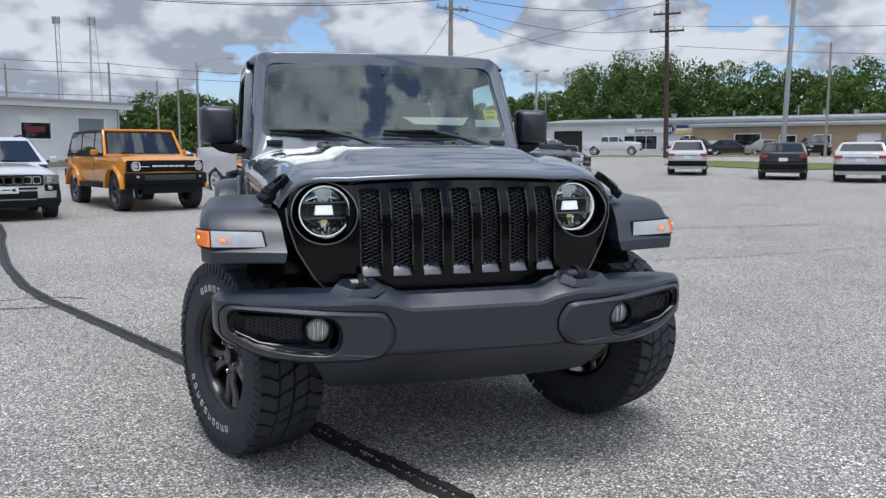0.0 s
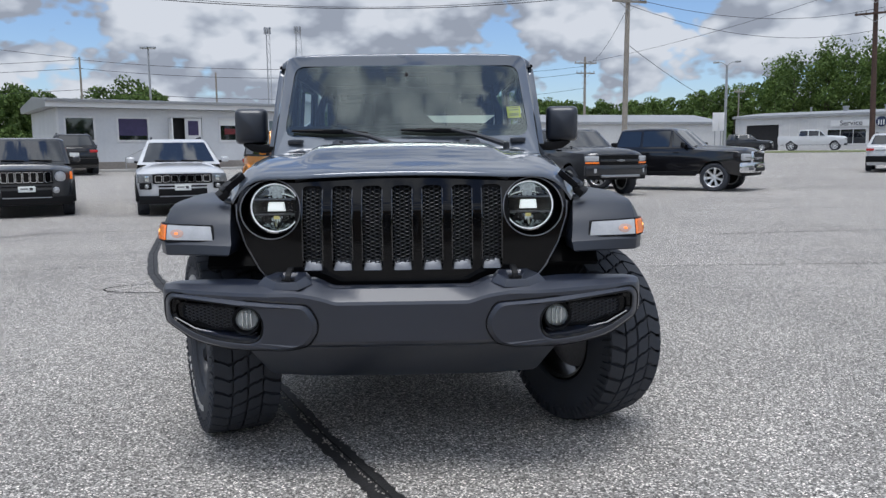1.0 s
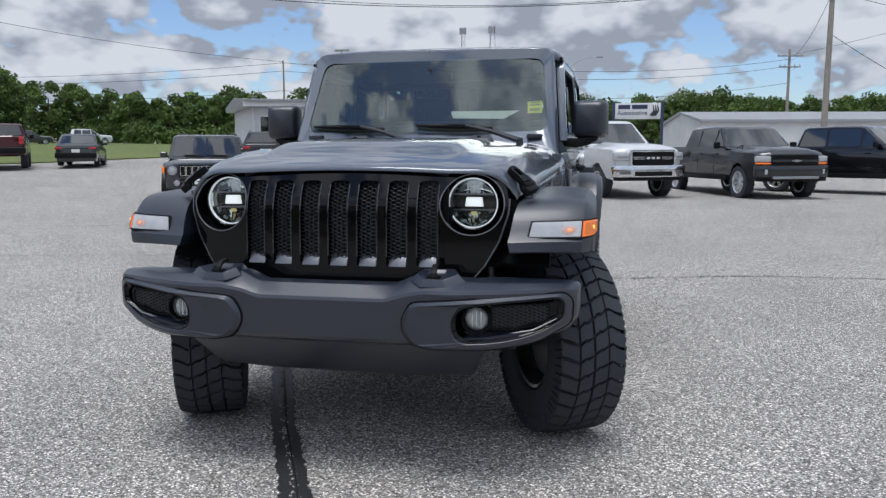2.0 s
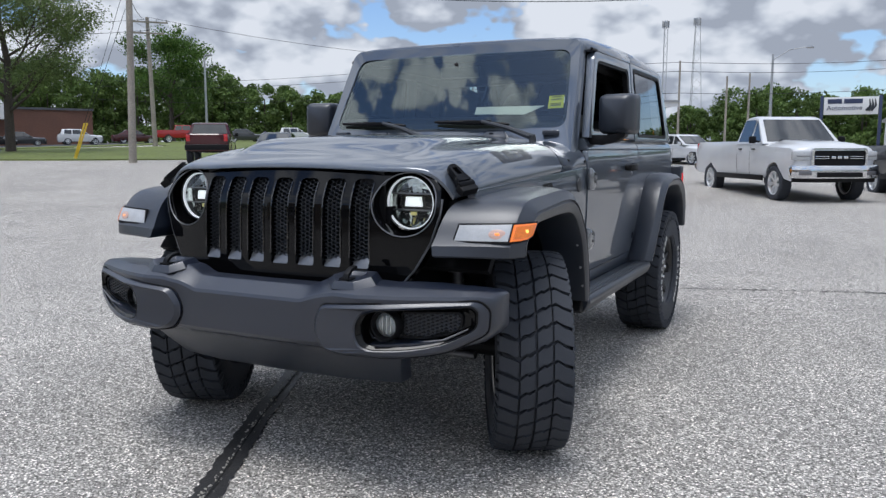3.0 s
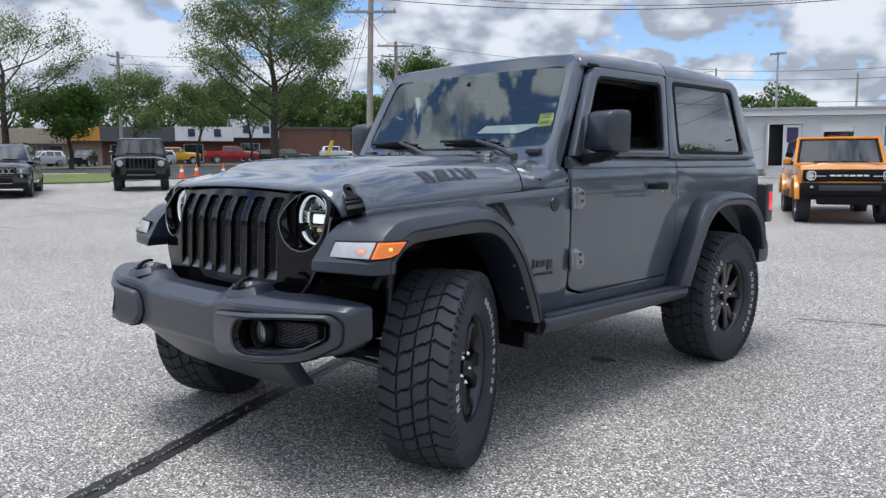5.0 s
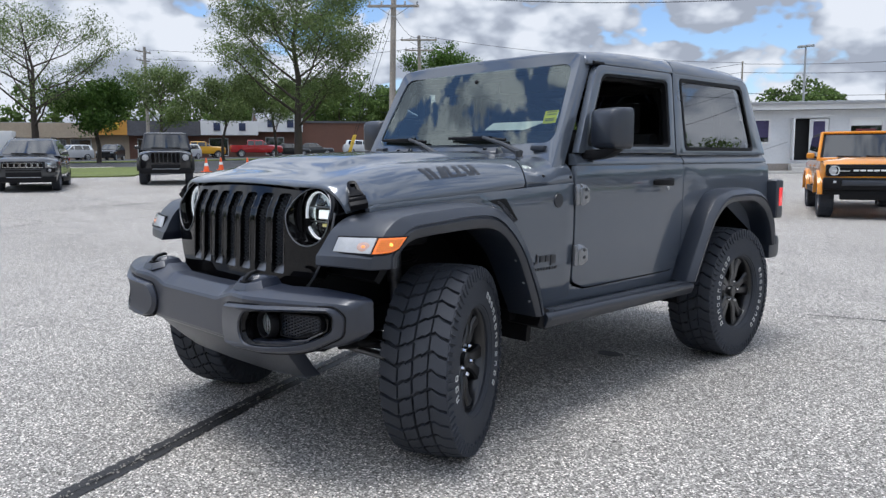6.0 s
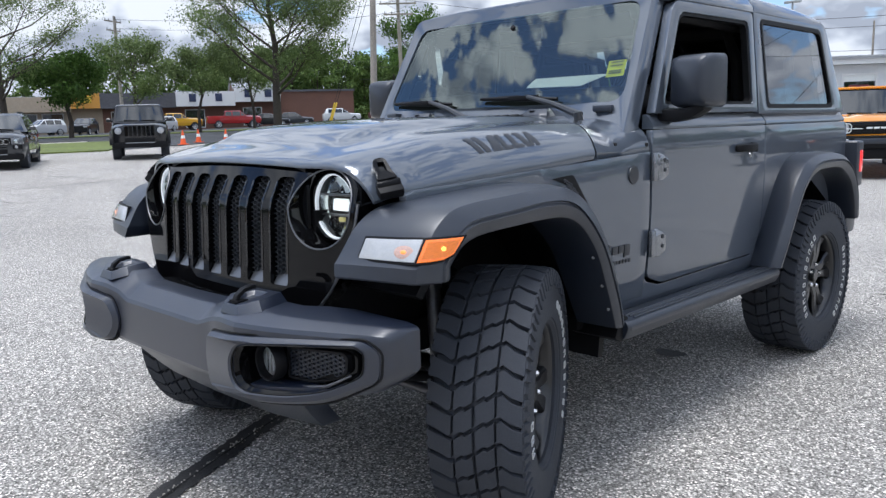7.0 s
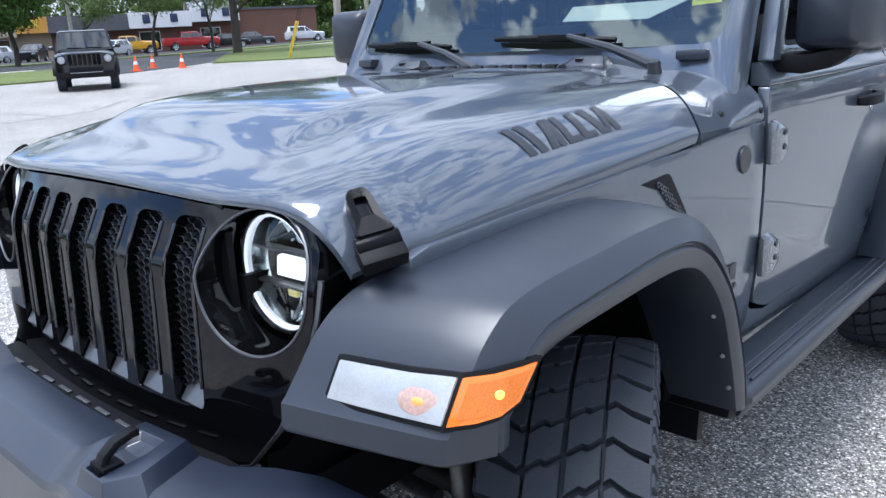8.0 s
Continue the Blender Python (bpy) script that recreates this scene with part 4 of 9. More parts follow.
        side_panel(bm, round_poly([(0.888, 0.70), (0.886, 1.170), (0.896, 1.236), (1.914, 1.236), (1.908, 0.700), (1.865, 0.612), (1.00, 0.596), (0.892, 0.640)], [0.05, 0.02, 0.01, 0.01, 0.06, 0.06, 0.09, 0.06], 5), s, 0.002, fine=6)
        door = part("door", bm, PAINT, car, "grey door with exposed hinges", bev=0.004, limit=50)
        for y0, y1 in ((0.898, 1.914), (1.926, 3.05)):
            bm = bm_new()
            loft(bm, [[(s * (side_x(y, z) + o), y, z) for z, o in ((1.238, 0.002), (1.252, -0.002), (1.290, -0.026), (1.297, -0.030), (1.297, -0.05), (1.238, -0.05))] for y in (y0, (y0 + y1) / 2, y1)])
            part("belt_ledge", bm, PAINT, door if y0 < 1 else car, sharp=60)
        bm = bm_new()
        outer = round_poly([(0.912, 1.300), (1.826, 1.300), (1.836, 1.762), (1.118, 1.762)], [0.008, 0.008, 0.03, 0.05], 4)
        inner = round_poly([(0.985, 1.335), (1.782, 1.335), (1.786, 1.718), (1.160, 1.718)], [0.03, 0.03, 0.04, 0.05], 4)
        side_ring(bm, outer, inner, s, 0.0, 0.04)
        part("window_frame", bm, PAINT, door, bev=0.004)
        bm = bm_new()
        side_ring(bm, [(y, z) for y, z in inner], [(y + (1.40 - y) * 0.045, z + (1.52 - z) * 0.07) for y, z in inner], s, -0.006, 0.03)
        part("window_seal", bm, BLACK, door)
        if s < 0:
            bm = bm_new()
            side_sheet(bm, inner, s, -0.022)
            part("window_glass", bm, DARKGLASS, door, keep=True).visible_shadow = False
        bm = bm_new()
        side_panel(bm, [(0.89, 0.60), (0.89, 1.29), (1.82, 1.29), (1.82, 0.60)], s, -0.075, 0.02)
        part("door_lining", bm, BLACK, door, smooth=False)
        # rear quarter
        bm = bm_new()
        arch = [(2.92, 0.74), (2.86, 0.86), (2.74, 0.97), (2.6, 1.01), (2.3, 1.01), (2.16, 0.96), (2.05, 0.84), (1.985, 0.66), (1.962, 0.56)]
        side_panel(bm, [(1.918, 0.56), (1.922, 1.236), (3.06, 1.236), (3.10, 1.21), (3.12, 0.80), (3.10, 0.72)] + arch, s, fine=4)
        part("rear_quarter", bm, PAINT, car, bev=0.004, limit=50)
        bm = bm_new()
        outer = round_poly([(1.842, 1.290), (3.035, 1.290), (2.800, 1.775), (1.848, 1.775)], [0.006, 0.02, 0.05, 0.01], 4)
        inner = round_poly([(1.948, 1.322), (2.850, 1.322), (2.715, 1.735), (1.925, 1.735)], [0.03, 0.04, 0.05, 0.03], 4)
        side_ring(bm, outer, inner, s, 0.0, 0.035)
        top = part("hardtop_side", bm, PAINT, car, "grey hardtop side with dark window", bev=0.004)
        bm = bm_new()
        side_ring(bm, [(y + (2.34 - y) * -0.012, z + (1.53 - z) * -0.03) for y, z in inner], [(y + (2.34 - y) * 0.03, z + (1.53 - z) * 0.07) for y, z in inner], s, 0.003, 0.02)
        part("window_seal", bm, BLACK, top)
        bm = bm_new()
        side_sheet(bm, inner, s, -0.008)
        part("quarter_window", bm, DARKGLASS, top, "dark tinted quarter window", keep=True)
        # sill and step
        bm = bm_new()
        side_panel(bm, [(0.50, 0.50), (0.50, 0.562), (0.860, 0.562), (0.872, 0.640), (0.905, 0.615), (1.00, 0.588), (1.84, 0.602), (1.912, 0.650), (1.93, 0.56), (1.92, 0.50)], s, -0.003)
        part("sill", bm, PAINT, car, bev=0.004)
        bm = bm_new()
        pr = round_poly([(0.78, 0.485), (0.78, 0.530), (0.86, 0.545), (0.925, 0.540), (0.935, 0.515), (0.915, 0.470), (0.85, 0.462)], 0.012, 3)
        loft(bm, [[(s * (x - ins), y, z) for x, z in pr] for y, ins in ((0.53, 0.01), (0.545, 0.0), (1.2, 0.0), (1.90, 0.0), (1.93, 0.02))])
        step = part("side_step", bm, PLASTIC, car, "black side step")
        for o in (0.865, 0.885, 0.905):
            bm = bm_new()
            rod(bm, (s * o, 0.60, 0.5445), (s * o, 1.88, 0.5445), 0.004, n=8)
            part("step_rib", bm, PLASTIC, step)
        # flares: flat top plate, ridge, outer band with a crease, rolled lip
        def flare(name, stations, straight, lab):
            rows = [[Vector((s * v[0], v[1], v[2])) for v in st] for st in stations]
            fine = rows[:straight]
            for i in range(straight, len(rows)):
                p0, p1, p2, p3 = rows[max(i - 2, straight - 1)], rows[i - 1], rows[i], rows[min(i + 1, len(rows) - 1)]
                for k in range(1, 5):
                    t = k / 4
                    fine.append([0.5 * (2 * b + (c - a) * t + (2 * a - 5 * b + 4 * c - d) * t * t + (3 * b - a - 3 * c + d) * t ** 3) for a, b, c, d in zip(p0, p1, p2, p3)])
            bm = bm_new()
            rings = []
            for I, R, C, A in fine:
                bow = Vector((0, 0, 0.006)) if R.z > 1.0 else Vector((0, -0.004, 0.002))
                out_ = Vector((s * 0.004, 0, 0))
                rings.append([I, I.lerp(R, 0.3) + bow * 0.8, I.lerp(R, 0.7) + bow, R.lerp(I, 0.055), R.lerp(I, 0.012).lerp(C, 0.06), R.lerp(C, 0.22), C.lerp(R, 0.18), C, C.lerp(A, 0.06) - out_ * 1.8, C.lerp(A, 0.14) - out_ * 1.2, C.lerp(A, 0.26) + out_ * 0.9,
                              A.lerp(C, 0.36) + out_ * 1.3, A.lerp(C, 0.06), A - out_ * 2.5, A - out_ * 12, Vector((I.x, A.y, A.z))])
            loft(bm, rings)
            return part(name, bm, PLASTIC, car, lab, sharp=26)

        fl = flare("front_flare", [
            ((0.690, -0.619, 0.861), (0.945, -0.556, 0.861), (0.980, -0.492, 0.862), (0.965, -0.446, 0.863)),
            ((0.684, -0.622, 0.866), (0.948, -0.560, 0.866), (0.984, -0.494, 0.866), (0.969, -0.447, 0.866)),
            ((0.676, -0.614, 0.900), (0.953, -0.558, 0.904), (0.986, -0.492, 0.912), (0.970, -0.446, 0.900)),
            ((0.677, -0.606, 0.908), (0.955, -0.552, 0.912), (0.987, -0.486, 0.920), (0.971, -0.440, 0.908)),
            ((0.684, -0.583, 0.945), (0.957, -0.530, 0.948), (0.988, -0.462, 0.952), (0.972, -0.420, 0.930)),
            ((0.690, -0.552, 0.990), (0.957, -0.504, 0.989), (0.988, -0.432, 0.986), (0.973, -0.394, 0.950)),
            ((0.697, -0.512, 1.026), (0.957, -0.474, 1.020), (0.988, -0.402, 1.006), (0.973, -0.355, 0.964)),
            ((0.706, -0.462, 1.049), (0.957, -0.423, 1.051), (0.988, -0.366, 1.018), (0.973, -0.315, 0.970)),
            ((0.720, -0.380, 1.062), (0.956, -0.330, 1.065), (0.988, -0.300, 1.024), (0.973, -0.260, 0.974)),
            ((0.735, -0.220, 1.074), (0.956, -0.200, 1.071), (0.988, -0.190, 1.031), (0.973, -0.170, 0.978)),
            ((0.746, -0.070, 1.082), (0.956, -0.070, 1.077), (0.988, -0.065, 1.040), (0.973, -0.060, 0.982)),
            ((0.753, 0.080, 1.081), (0.956, 0.070, 1.074), (0.988, 0.050, 1.036), (0.973, 0.050, 0.980)),
            ((0.760, 0.195, 1.058), (0.956, 0.165, 1.048), (0.988, 0.125, 1.012), (0.973, 0.130, 0.958)),
            ((0.768, 0.295, 0.990), (0.954, 0.255, 0.982), (0.986, 0.205, 0.952), (0.971, 0.200, 0.905)),
            ((0.776, 0.375, 0.895), (0.950, 0.335, 0.885), (0.982, 0.285, 0.862), (0.968, 0.262, 0.830)),
            ((0.780, 0.440, 0.770), (0.944, 0.405, 0.765), (0.974, 0.355, 0.745), (0.962, 0.318, 0.725)),
            ((0.780, 0.490, 0.655), (0.936, 0.460, 0.650), (0.964, 0.412, 0.640), (0.954, 0.368, 0.630)),
            ((0.780, 0.525, 0.552), (0.926, 0.500, 0.548), (0.952, 0.455, 0.545), (0.944, 0.412, 0.545))], 5, "matt charcoal front wheel flare")
        flare("rear_flare", [
            ((0.80, 1.868, 0.545), (0.905, 1.850, 0.545), (0.945, 1.868, 0.545), (0.940, 1.905, 0.545)),
            ((0.80, 1.910, 0.660), (0.925, 1.885, 0.668), (0.962, 1.905, 0.665), (0.952, 1.950, 0.655)),
            ((0.80, 1.975, 0.800), (0.940, 1.945, 0.815), (0.972, 1.970, 0.805), (0.960, 2.015, 0.785)),
            ((0.80, 2.055, 0.935), (0.945, 2.030, 0.950), (0.976, 2.050, 0.930), (0.962, 2.090, 0.890)),
            ((0.80, 2.145, 1.025), (0.945, 2.125, 1.030), (0.976, 2.145, 1.005), (0.962, 2.175, 0.955)),
            ((0.80, 2.230, 1.062), (0.945, 2.225, 1.060), (0.976, 2.235, 1.034), (0.962, 2.250, 0.985)),
            ((0.80, 2.340, 1.078), (0.945, 2.345, 1.072), (0.976, 2.345, 1.044), (0.962, 2.350, 0.998)),
            ((0.80, 2.620, 1.075), (0.945, 2.600, 1.068), (0.976, 2.585, 1.040), (0.962, 2.570, 0.995)),
            ((0.80, 2.770, 1.050), (0.945, 2.740, 1.038), (0.976, 2.715, 1.010), (0.962, 2.690, 0.962)),
            ((0.80, 2.880, 0.980), (0.945, 2.850, 0.965), (0.976, 2.815, 0.942), (0.962, 2.785, 0.900)),
            ((0.80, 2.965, 0.850), (0.940, 2.935, 0.840), (0.972, 2.895, 0.825), (0.960, 2.860, 0.795)),
            ((0.80, 3.015, 0.700), (0.930, 2.985, 0.695), (0.962, 2.945, 0.690), (0.952, 2.910, 0.680))], 1, "matt charcoal rear wheel flare")
        # bolts along the inner edge of the lip
        for yb, zb in ((0.268, 0.822), (0.322, 0.715), (0.362, 0.625)):
            bm = bm_new()
            lathe(bm, [(0.006, 0), (0.005, 0.004), (0, 0.005)], Matrix.Translation((s * 0.945, yb, zb)) @ Matrix.Rotation(radians(-60), 4, "Z") @ (TO_LEFT if s > 0 else TO_LEFT.inverted()), 10)
            part("flare_bolt", bm, STEEL, fl)
        # clear and amber lamp set into the sloped front face, wrapping round the corner
        def lamp_strip(cols, lift, deep, grow=0.0):
            """cols: (top, bottom) points from the inner end outward; lift along the face's outward direction."""
            tops = [Vector(t) for t, b in cols]
            bots = [Vector(b) for t, b in cols]
            def nrm(i):
                a, b = tops[max(i - 1, 0)], tops[min(i + 1, len(tops) - 1)]
                d = (b - a).cross(tops[i] - bots[i]).normalized()
                return d if d.y < 0 or d.x > 0 and abs(d.x) > abs(d.y) else -d
            bm = bm_new()
            rings = []
            for i, (t, b) in enumerate(zip(tops, bots)):
                d = nrm(i)
                u = (t - b).normalized() * grow
                e = Vector()
                if grow and i in (0, len(tops) - 1):
                    j = 1 if i == 0 else len(tops) - 2
                    e = (tops[i] - tops[j]).normalized() * grow
                q = [t + u + e + d * lift, b - u + e + d * lift, b - u + e - d * deep, t + u + e - d * deep]
                rings.append([(s * v.x, v.y, v.z) for v in q])
            loft(bm, rings)
            return bm
        clear = [((0.764, -0.561, 0.973), (0.752, -0.582, 0.918)), ((0.820, -0.552, 0.9745), (0.815, -0.574, 0.9185)), ((0.880, -0.540, 0.976), (0.880, -0.563, 0.919)), ((0.947, -0.520, 0.978), (0.944, -0.553, 0.920))]
        amber = [((0.949, -0.518, 0.978), (0.946, -0.552, 0.920)), ((0.974, -0.488, 0.979), (0.972, -0.524, 0.922)), ((0.990, -0.452, 0.980), (0.989, -0.496, 0.926)), ((0.997, -0.424, 0.980), (0.997, -0.466, 0.938))]
        ml = part("marker_lamp", lamp_strip(clear, 0.009, 0.02), LAMPWHITE, car, "clear and amber lamp in the flare", bev=0.003)
        part("amber_lens", lamp_strip(amber, 0.009, 0.02), AMBER, ml, "amber side lens", bev=0.003)
        part("lamp_surround", lamp_strip(clear[:3] + amber, 0.006, 0.02, 0.007), BLACK, ml, bev=0.002)
        # flat pink disc painted as the bulb's halo, then the bulb itself
        bm = bm_new()
        face = Matrix.Translation((s * 0.905, -0.5575, 0.947)) @ Matrix.Rotation(radians(14 * s), 4, "Z") @ Matrix.Rotation(radians(-22), 4, "X") @ Matrix.Diagonal((1.7, 1, 1, 1)) @ TO_FRONT
        lathe(bm, [(0.0185, 0.0), (0.012, 0.0018), (0.0, 0.0022)], face, 20)
        part("bulb_glow_disc", bm, BULBGLOW, ml, "pink disc painted as the bulb's glow")
        bm = bm_new()
        lathe(bm, [(0.0062, 0.0015), (0.004, 0.0035), (0.0, 0.0042)], face, 16)
        part("amber_bulb", bm, AMBERLIT, ml, "lit amber bulb")
        reflex = [(Vector(t).lerp(Vector(b), 0.14), Vector(b).lerp(Vector(t), 0.14)) for t, b in amber]
        reflex[0] = tuple(p.lerp(q_, 0.28) for p, q_ in zip(reflex[0], reflex[1]))
        reflex[-1] = tuple(p.lerp(q_, 0.35) for p, q_ in zip(reflex[-1], reflex[-2]))
        part("reflex_panel", lamp_strip(reflex, 0.0108, 0.0), REFLEX, ml, "dimpled amber reflex panel")
        bm = bm_new()
        lathe(bm, [(0.007, 0.0), (0.006, 0.002), (0.0, 0.003)], Matrix.Translation((s * 0.9915, -0.494, 0.956)) @ Matrix.Rotation(radians(55 * s), 4, "Z") @ TO_FRONT, 12)
        part("amber_bulb", bm, surface("bright_amber_bulb", (1.0, 0.5, 0.1), 0.3, grain=(90, 0.1), emit=((1.0, 0.45, 0.06), 1.2)), ml, "lit amber bulb")
        # louvred vent behind the flare
        bm = bm_new()
        side_panel(bm, round_poly([(0.262, 1.082), (0.378, 1.090), (0.460, 0.983), (0.435, 0.975), (0.355, 1.052)], [0.005, 0.012, 0.006, 0.006, 0.03], 3), s, 0.003, 0.02)
        vent = part("fender_vent", bm, BLACK, car, "black mesh fender vent", bev=0.003)
        for i in range(5):
            for j in range(4):
                bm = bm_new()
                y, z = 0.327 + 0.018 * i + 0.012 * j, 1.072 - 0.017 * i * 1.0 - 0.006 * j
                lathe(bm, [(0.0075, 0), (0.007, 0.003), (0.004, 0.003), (0.004, 0.0)], Matrix.Translation((s * (side_x(y, z) + 0.003), y, z)) @ (TO_LEFT if s > 0 else TO_LEFT.inverted()), 6, close=True)
                part("vent_cell", bm, PLASTIC, vent, smooth=False)
        # marker disc and hinges
        bm = bm_new()
        lathe(bm, [(0.036, 0.0), (0.034, 0.005), (0.024, 0.006), (0.0, 0.005)], Matrix.Translation((s * side_x(0.755, 1.06), 0.755, 1.065)) @ (TO_LEFT if s > 0 else TO_LEFT.inverted()), 28)
        part("fender_badge", bm, DECAL, car, "dark round fender badge")
        for zh in (1.095, 0.785):
            bm = bm_new()
            x0 = side_x(0.89, zh)
            pol = round_poly([(0.893, zh - 0.048), (0.893, zh + 0.048), (0.925, zh + 0.055), (0.985, zh + 0.040), (0.985, zh - 0.030), (0.925, zh - 0.052)], 0.01, 2)
            loft(bm, [[(s * (x0 + 0.003), y, z) for y, z in pol], [(s * (x0 + 0.026), y + (0.93 - y) * 0.12, z + (zh - z) * 0.10 - 0.016) for y, z in pol]])
            rod(bm, (s * (x0 + 0.016), 0.882, zh - 0.060), (s * (x0 + 0.016), 0.882, zh + 0.050), 0.014, n=16)
            h = part("hinge", bm, HINGE, car, "bright cast door hinge", bev=0.004)
            for dz in (-0.028, 0.028):
                bm = bm_new()
                lathe(bm, [(0.009, 0), (0.009, 0.005), (0.004, 0.006), (0, 0.004)], Matrix.Translation((s * (x0 + 0.024), 0.945, zh + dz * 0.7)) @ (TO_LEFT if s > 0 else TO_LEFT.inverted()), 12)
                part("hinge_bolt", bm, DECAL, h)
        # badge lettering as plain bars
        bm = bm_new()
        for y0, w, z0, z1 in ((0.60, 0.012, 0.760, 0.805), (0.588, 0.016, 0.758, 0.768), (0.628, 0.034, 0.765, 0.795), (0.668, 0.034, 0.765, 0.795), (0.708, 0.036, 0.752, 0.795), (0.708, 0.010, 0.745, 0.795)):
            side_panel(bm, [(y0, z0), (y0, z1), (y0 + w, z1), (y0 + w, z0)], s, 0.005, 0.006)
        part("fender_script", bm, DECAL, car, "dark badge bars on the fender", bev=0.002)
        bm = bm_new()
        for i in range(8):
            side_panel(bm, [(0.60 + i * 0.021, 0.722), (0.60 + i * 0.021, 0.736), (0.614 + i * 0.021, 0.736), (0.614 + i * 0.021, 0.722)], s, 0.003, 0.004)
        part("fender_script", bm, DECAL, car, "small dark badge bars", smooth=False)
        # handle and lock
        bm = bm_new()
        x0 = side_x(1.72, 1.14)
        loft(bm, [[(s * (x0 + o), y, 1.135 + dz) for o, dz in ((lo, -h), (hi, -h * 0.8), (hi, h * 0.8), (lo, h))] for y, lo, hi, h in ((1.585, 0.0, 0.012, 0.012), (1.60, 0.0, 0.035, 0.018), (1.625, 0.020, 0.046, 0.019), (1.73, 0.022, 0.046, 0.019), (1.755, 0.0, 0.036, 0.024), (1.79, 0.0, 0.010, 0.022))])
        hd = part("door_handle", bm, BLACK, door, "black door handle", bev=0.004)
        bm = bm_new()
        lathe(bm, [(0.011, 0), (0.010, 0.006), (0, 0.007)], Matrix.Translation((s * x0, 1.745, 1.098)) @ (TO_LEFT if s > 0 else TO_LEFT.inverted()), 16)
        part("lock", bm, ALLOY, door)
        # mirror on its arm
        bm = bm_new()
        mm = Matrix.Translation((s * 0.925, 1.028, 1.422)) @ Matrix.Rotation(radians(-8 * s), 4, "Z")
        sec = lambda w, h, yy, dx=0.0: [mm @ Vector((s * dx + a, yy, b)) for a, b in round_poly([(-w, -h), (w, -h), (w, h), (-w, h)], 0.03, 4)]
        loft(bm, [sec(0.062, 0.072, -0.082), sec(0.084, 0.094, -0.065), sec(0.092, 0.103, -0.02), sec(0.094, 0.104, 0.05), sec(0.090, 0.100, 0.056)])
        mirror = part("mirror", bm, PLASTIC, car, "charcoal door mirror", sharp=45)
        bm = bm_new()
        loft(bm, [sec(0.083, 0.093, 0.0565), sec(0.083, 0.093, 0.058)])
        part("mirror_glass", bm, CHROME, mirror)
        bm = bm_new()
        rg = lambda x, y, z, w, h: [(s * x, y - w, z - h), (s * x, y + w, z - h * 0.8), (s * x, y + w, z + h), (s * x, y - w, z + h * 0.8)]
        loft(bm, [rg(0.78, 1.02, 1.294, 0.055, 0.026), rg(0.855, 1.02, 1.290, 0.055, 0.028), rg(0.92, 1.024, 1.302, 0.05, 0.026), rg(0.97, 1.026, 1.327, 0.04, 0.02)])
        part("mirror_arm", bm, BLACK, mirror, bev=0.010)
        # hinge fitting and screws at the foot of the windshield
        bm = bm_new()
        box(bm, (s * 0.632, 0.805, 1.326), (0.085, 0.040, 0.026), Matrix.Rotation(radians(8 * s), 4, "Z"))
        part("windshield_hinge", bm, PLASTIC, car, bev=0.008)
        for vb, ub in ((0.40, 0.10), (0.93, 0.08)):
            bm = bm_new()
            lathe(bm, [(0.009, -0.006), (0.0075, 0.004), (0.004, 0.004), (0, 0.002)], Matrix.Translation((s * corner_point(vb, ub).x, corner_point(vb, ub).y, corner_point(vb, ub).z)) @ (TO_LEFT if s > 0 else TO_LEFT.inverted()), 14)
            part("body_screw", bm, BLACK, car)
        # tail lamp
        bm = bm_new()
        box(bm, (s * 0.825, 3.135, 0.985), (0.15, 0.10, 0.27))
        tl = part("tail_lamp", bm, PLASTIC, car, "black tail lamp housing with lit red lens", bev=0.02, seg=3)
        bm = bm_new()
        box(bm, (s * 0.875, 3.140, 1.0), (0.058, 0.055, 0.13))
        part("red_lens", bm, REDLIT, tl, bev=0.008)
        # wheel housing
        for yc, xi, xo in ((0.0, 0.44, 0.82), (2.459, 0.48, 0.80)):
            bm = bm_new()
            sweep = 204 if yc else 158
            arc = [(yc + 0.50 * math.cos(t), 0.50 + 0.50 * math.sin(t)) for t in [radians(-12 + sweep * i / 16) for i in range(17)]]
            arc2 = [(yc + 0.53 * math.cos(t), 0.50 + 0.53 * math.sin(t)) for t in [radians(-12 + sweep * i / 16) for i in range(17)]]
            loft(bm, [[(s * xi, y, z) for y, z in arc + arc2[::-1]], [(s * xo, y, z) for y, z in arc + arc2[::-1]]])
            box(bm, (s * (xi - 0.01), yc, 0.80), (0.02, 1.0, 0.45))
            part("wheel_liner", bm, BLACK, car)
        # splash guard piece hanging behind the front wheel
        bm = bm_new()
        box(bm, (s * 0.80, 0.53, 0.515), (0.20, 0.06, 0.10), Matrix.Rotation(radians(-25), 4, "X"))
        part("splash_guard", bm, BLACK, car, bev=0.012)

    # cowl behind the hood
    bm = bm_new()
    mids = [-0.66 + 1.32 * i / 24 for i in range(25)]
    rows = [[hood_point(q, y) for q in mids] for y in (0.637, 0.66, 0.70, 0.75, 0.80, 0.84, 0.872)]
    vs = [ring_verts(bm, r) for r in rows]
    for a, b in zip(vs, vs[1:]):
        for i in range(len(mids) - 1):
            bm.faces.new((a[i], a[i + 1], b[i + 1], b[i]))
    got = bmesh.ops.extrude_edge_only(bm, edges=[e for e in bm.edges if len(e.link_faces) == 1 and abs(e.verts[0].co.x - e.verts[1].co.x) > 0.01])
    for v in [g for g in got["geom"] if isinstance(g, bmesh.types.BMVert)]:
        v.co.z -= 0.03
    cowl = part("cowl", bm, PAINT, car, "grey cowl with black louvres", sharp=50)
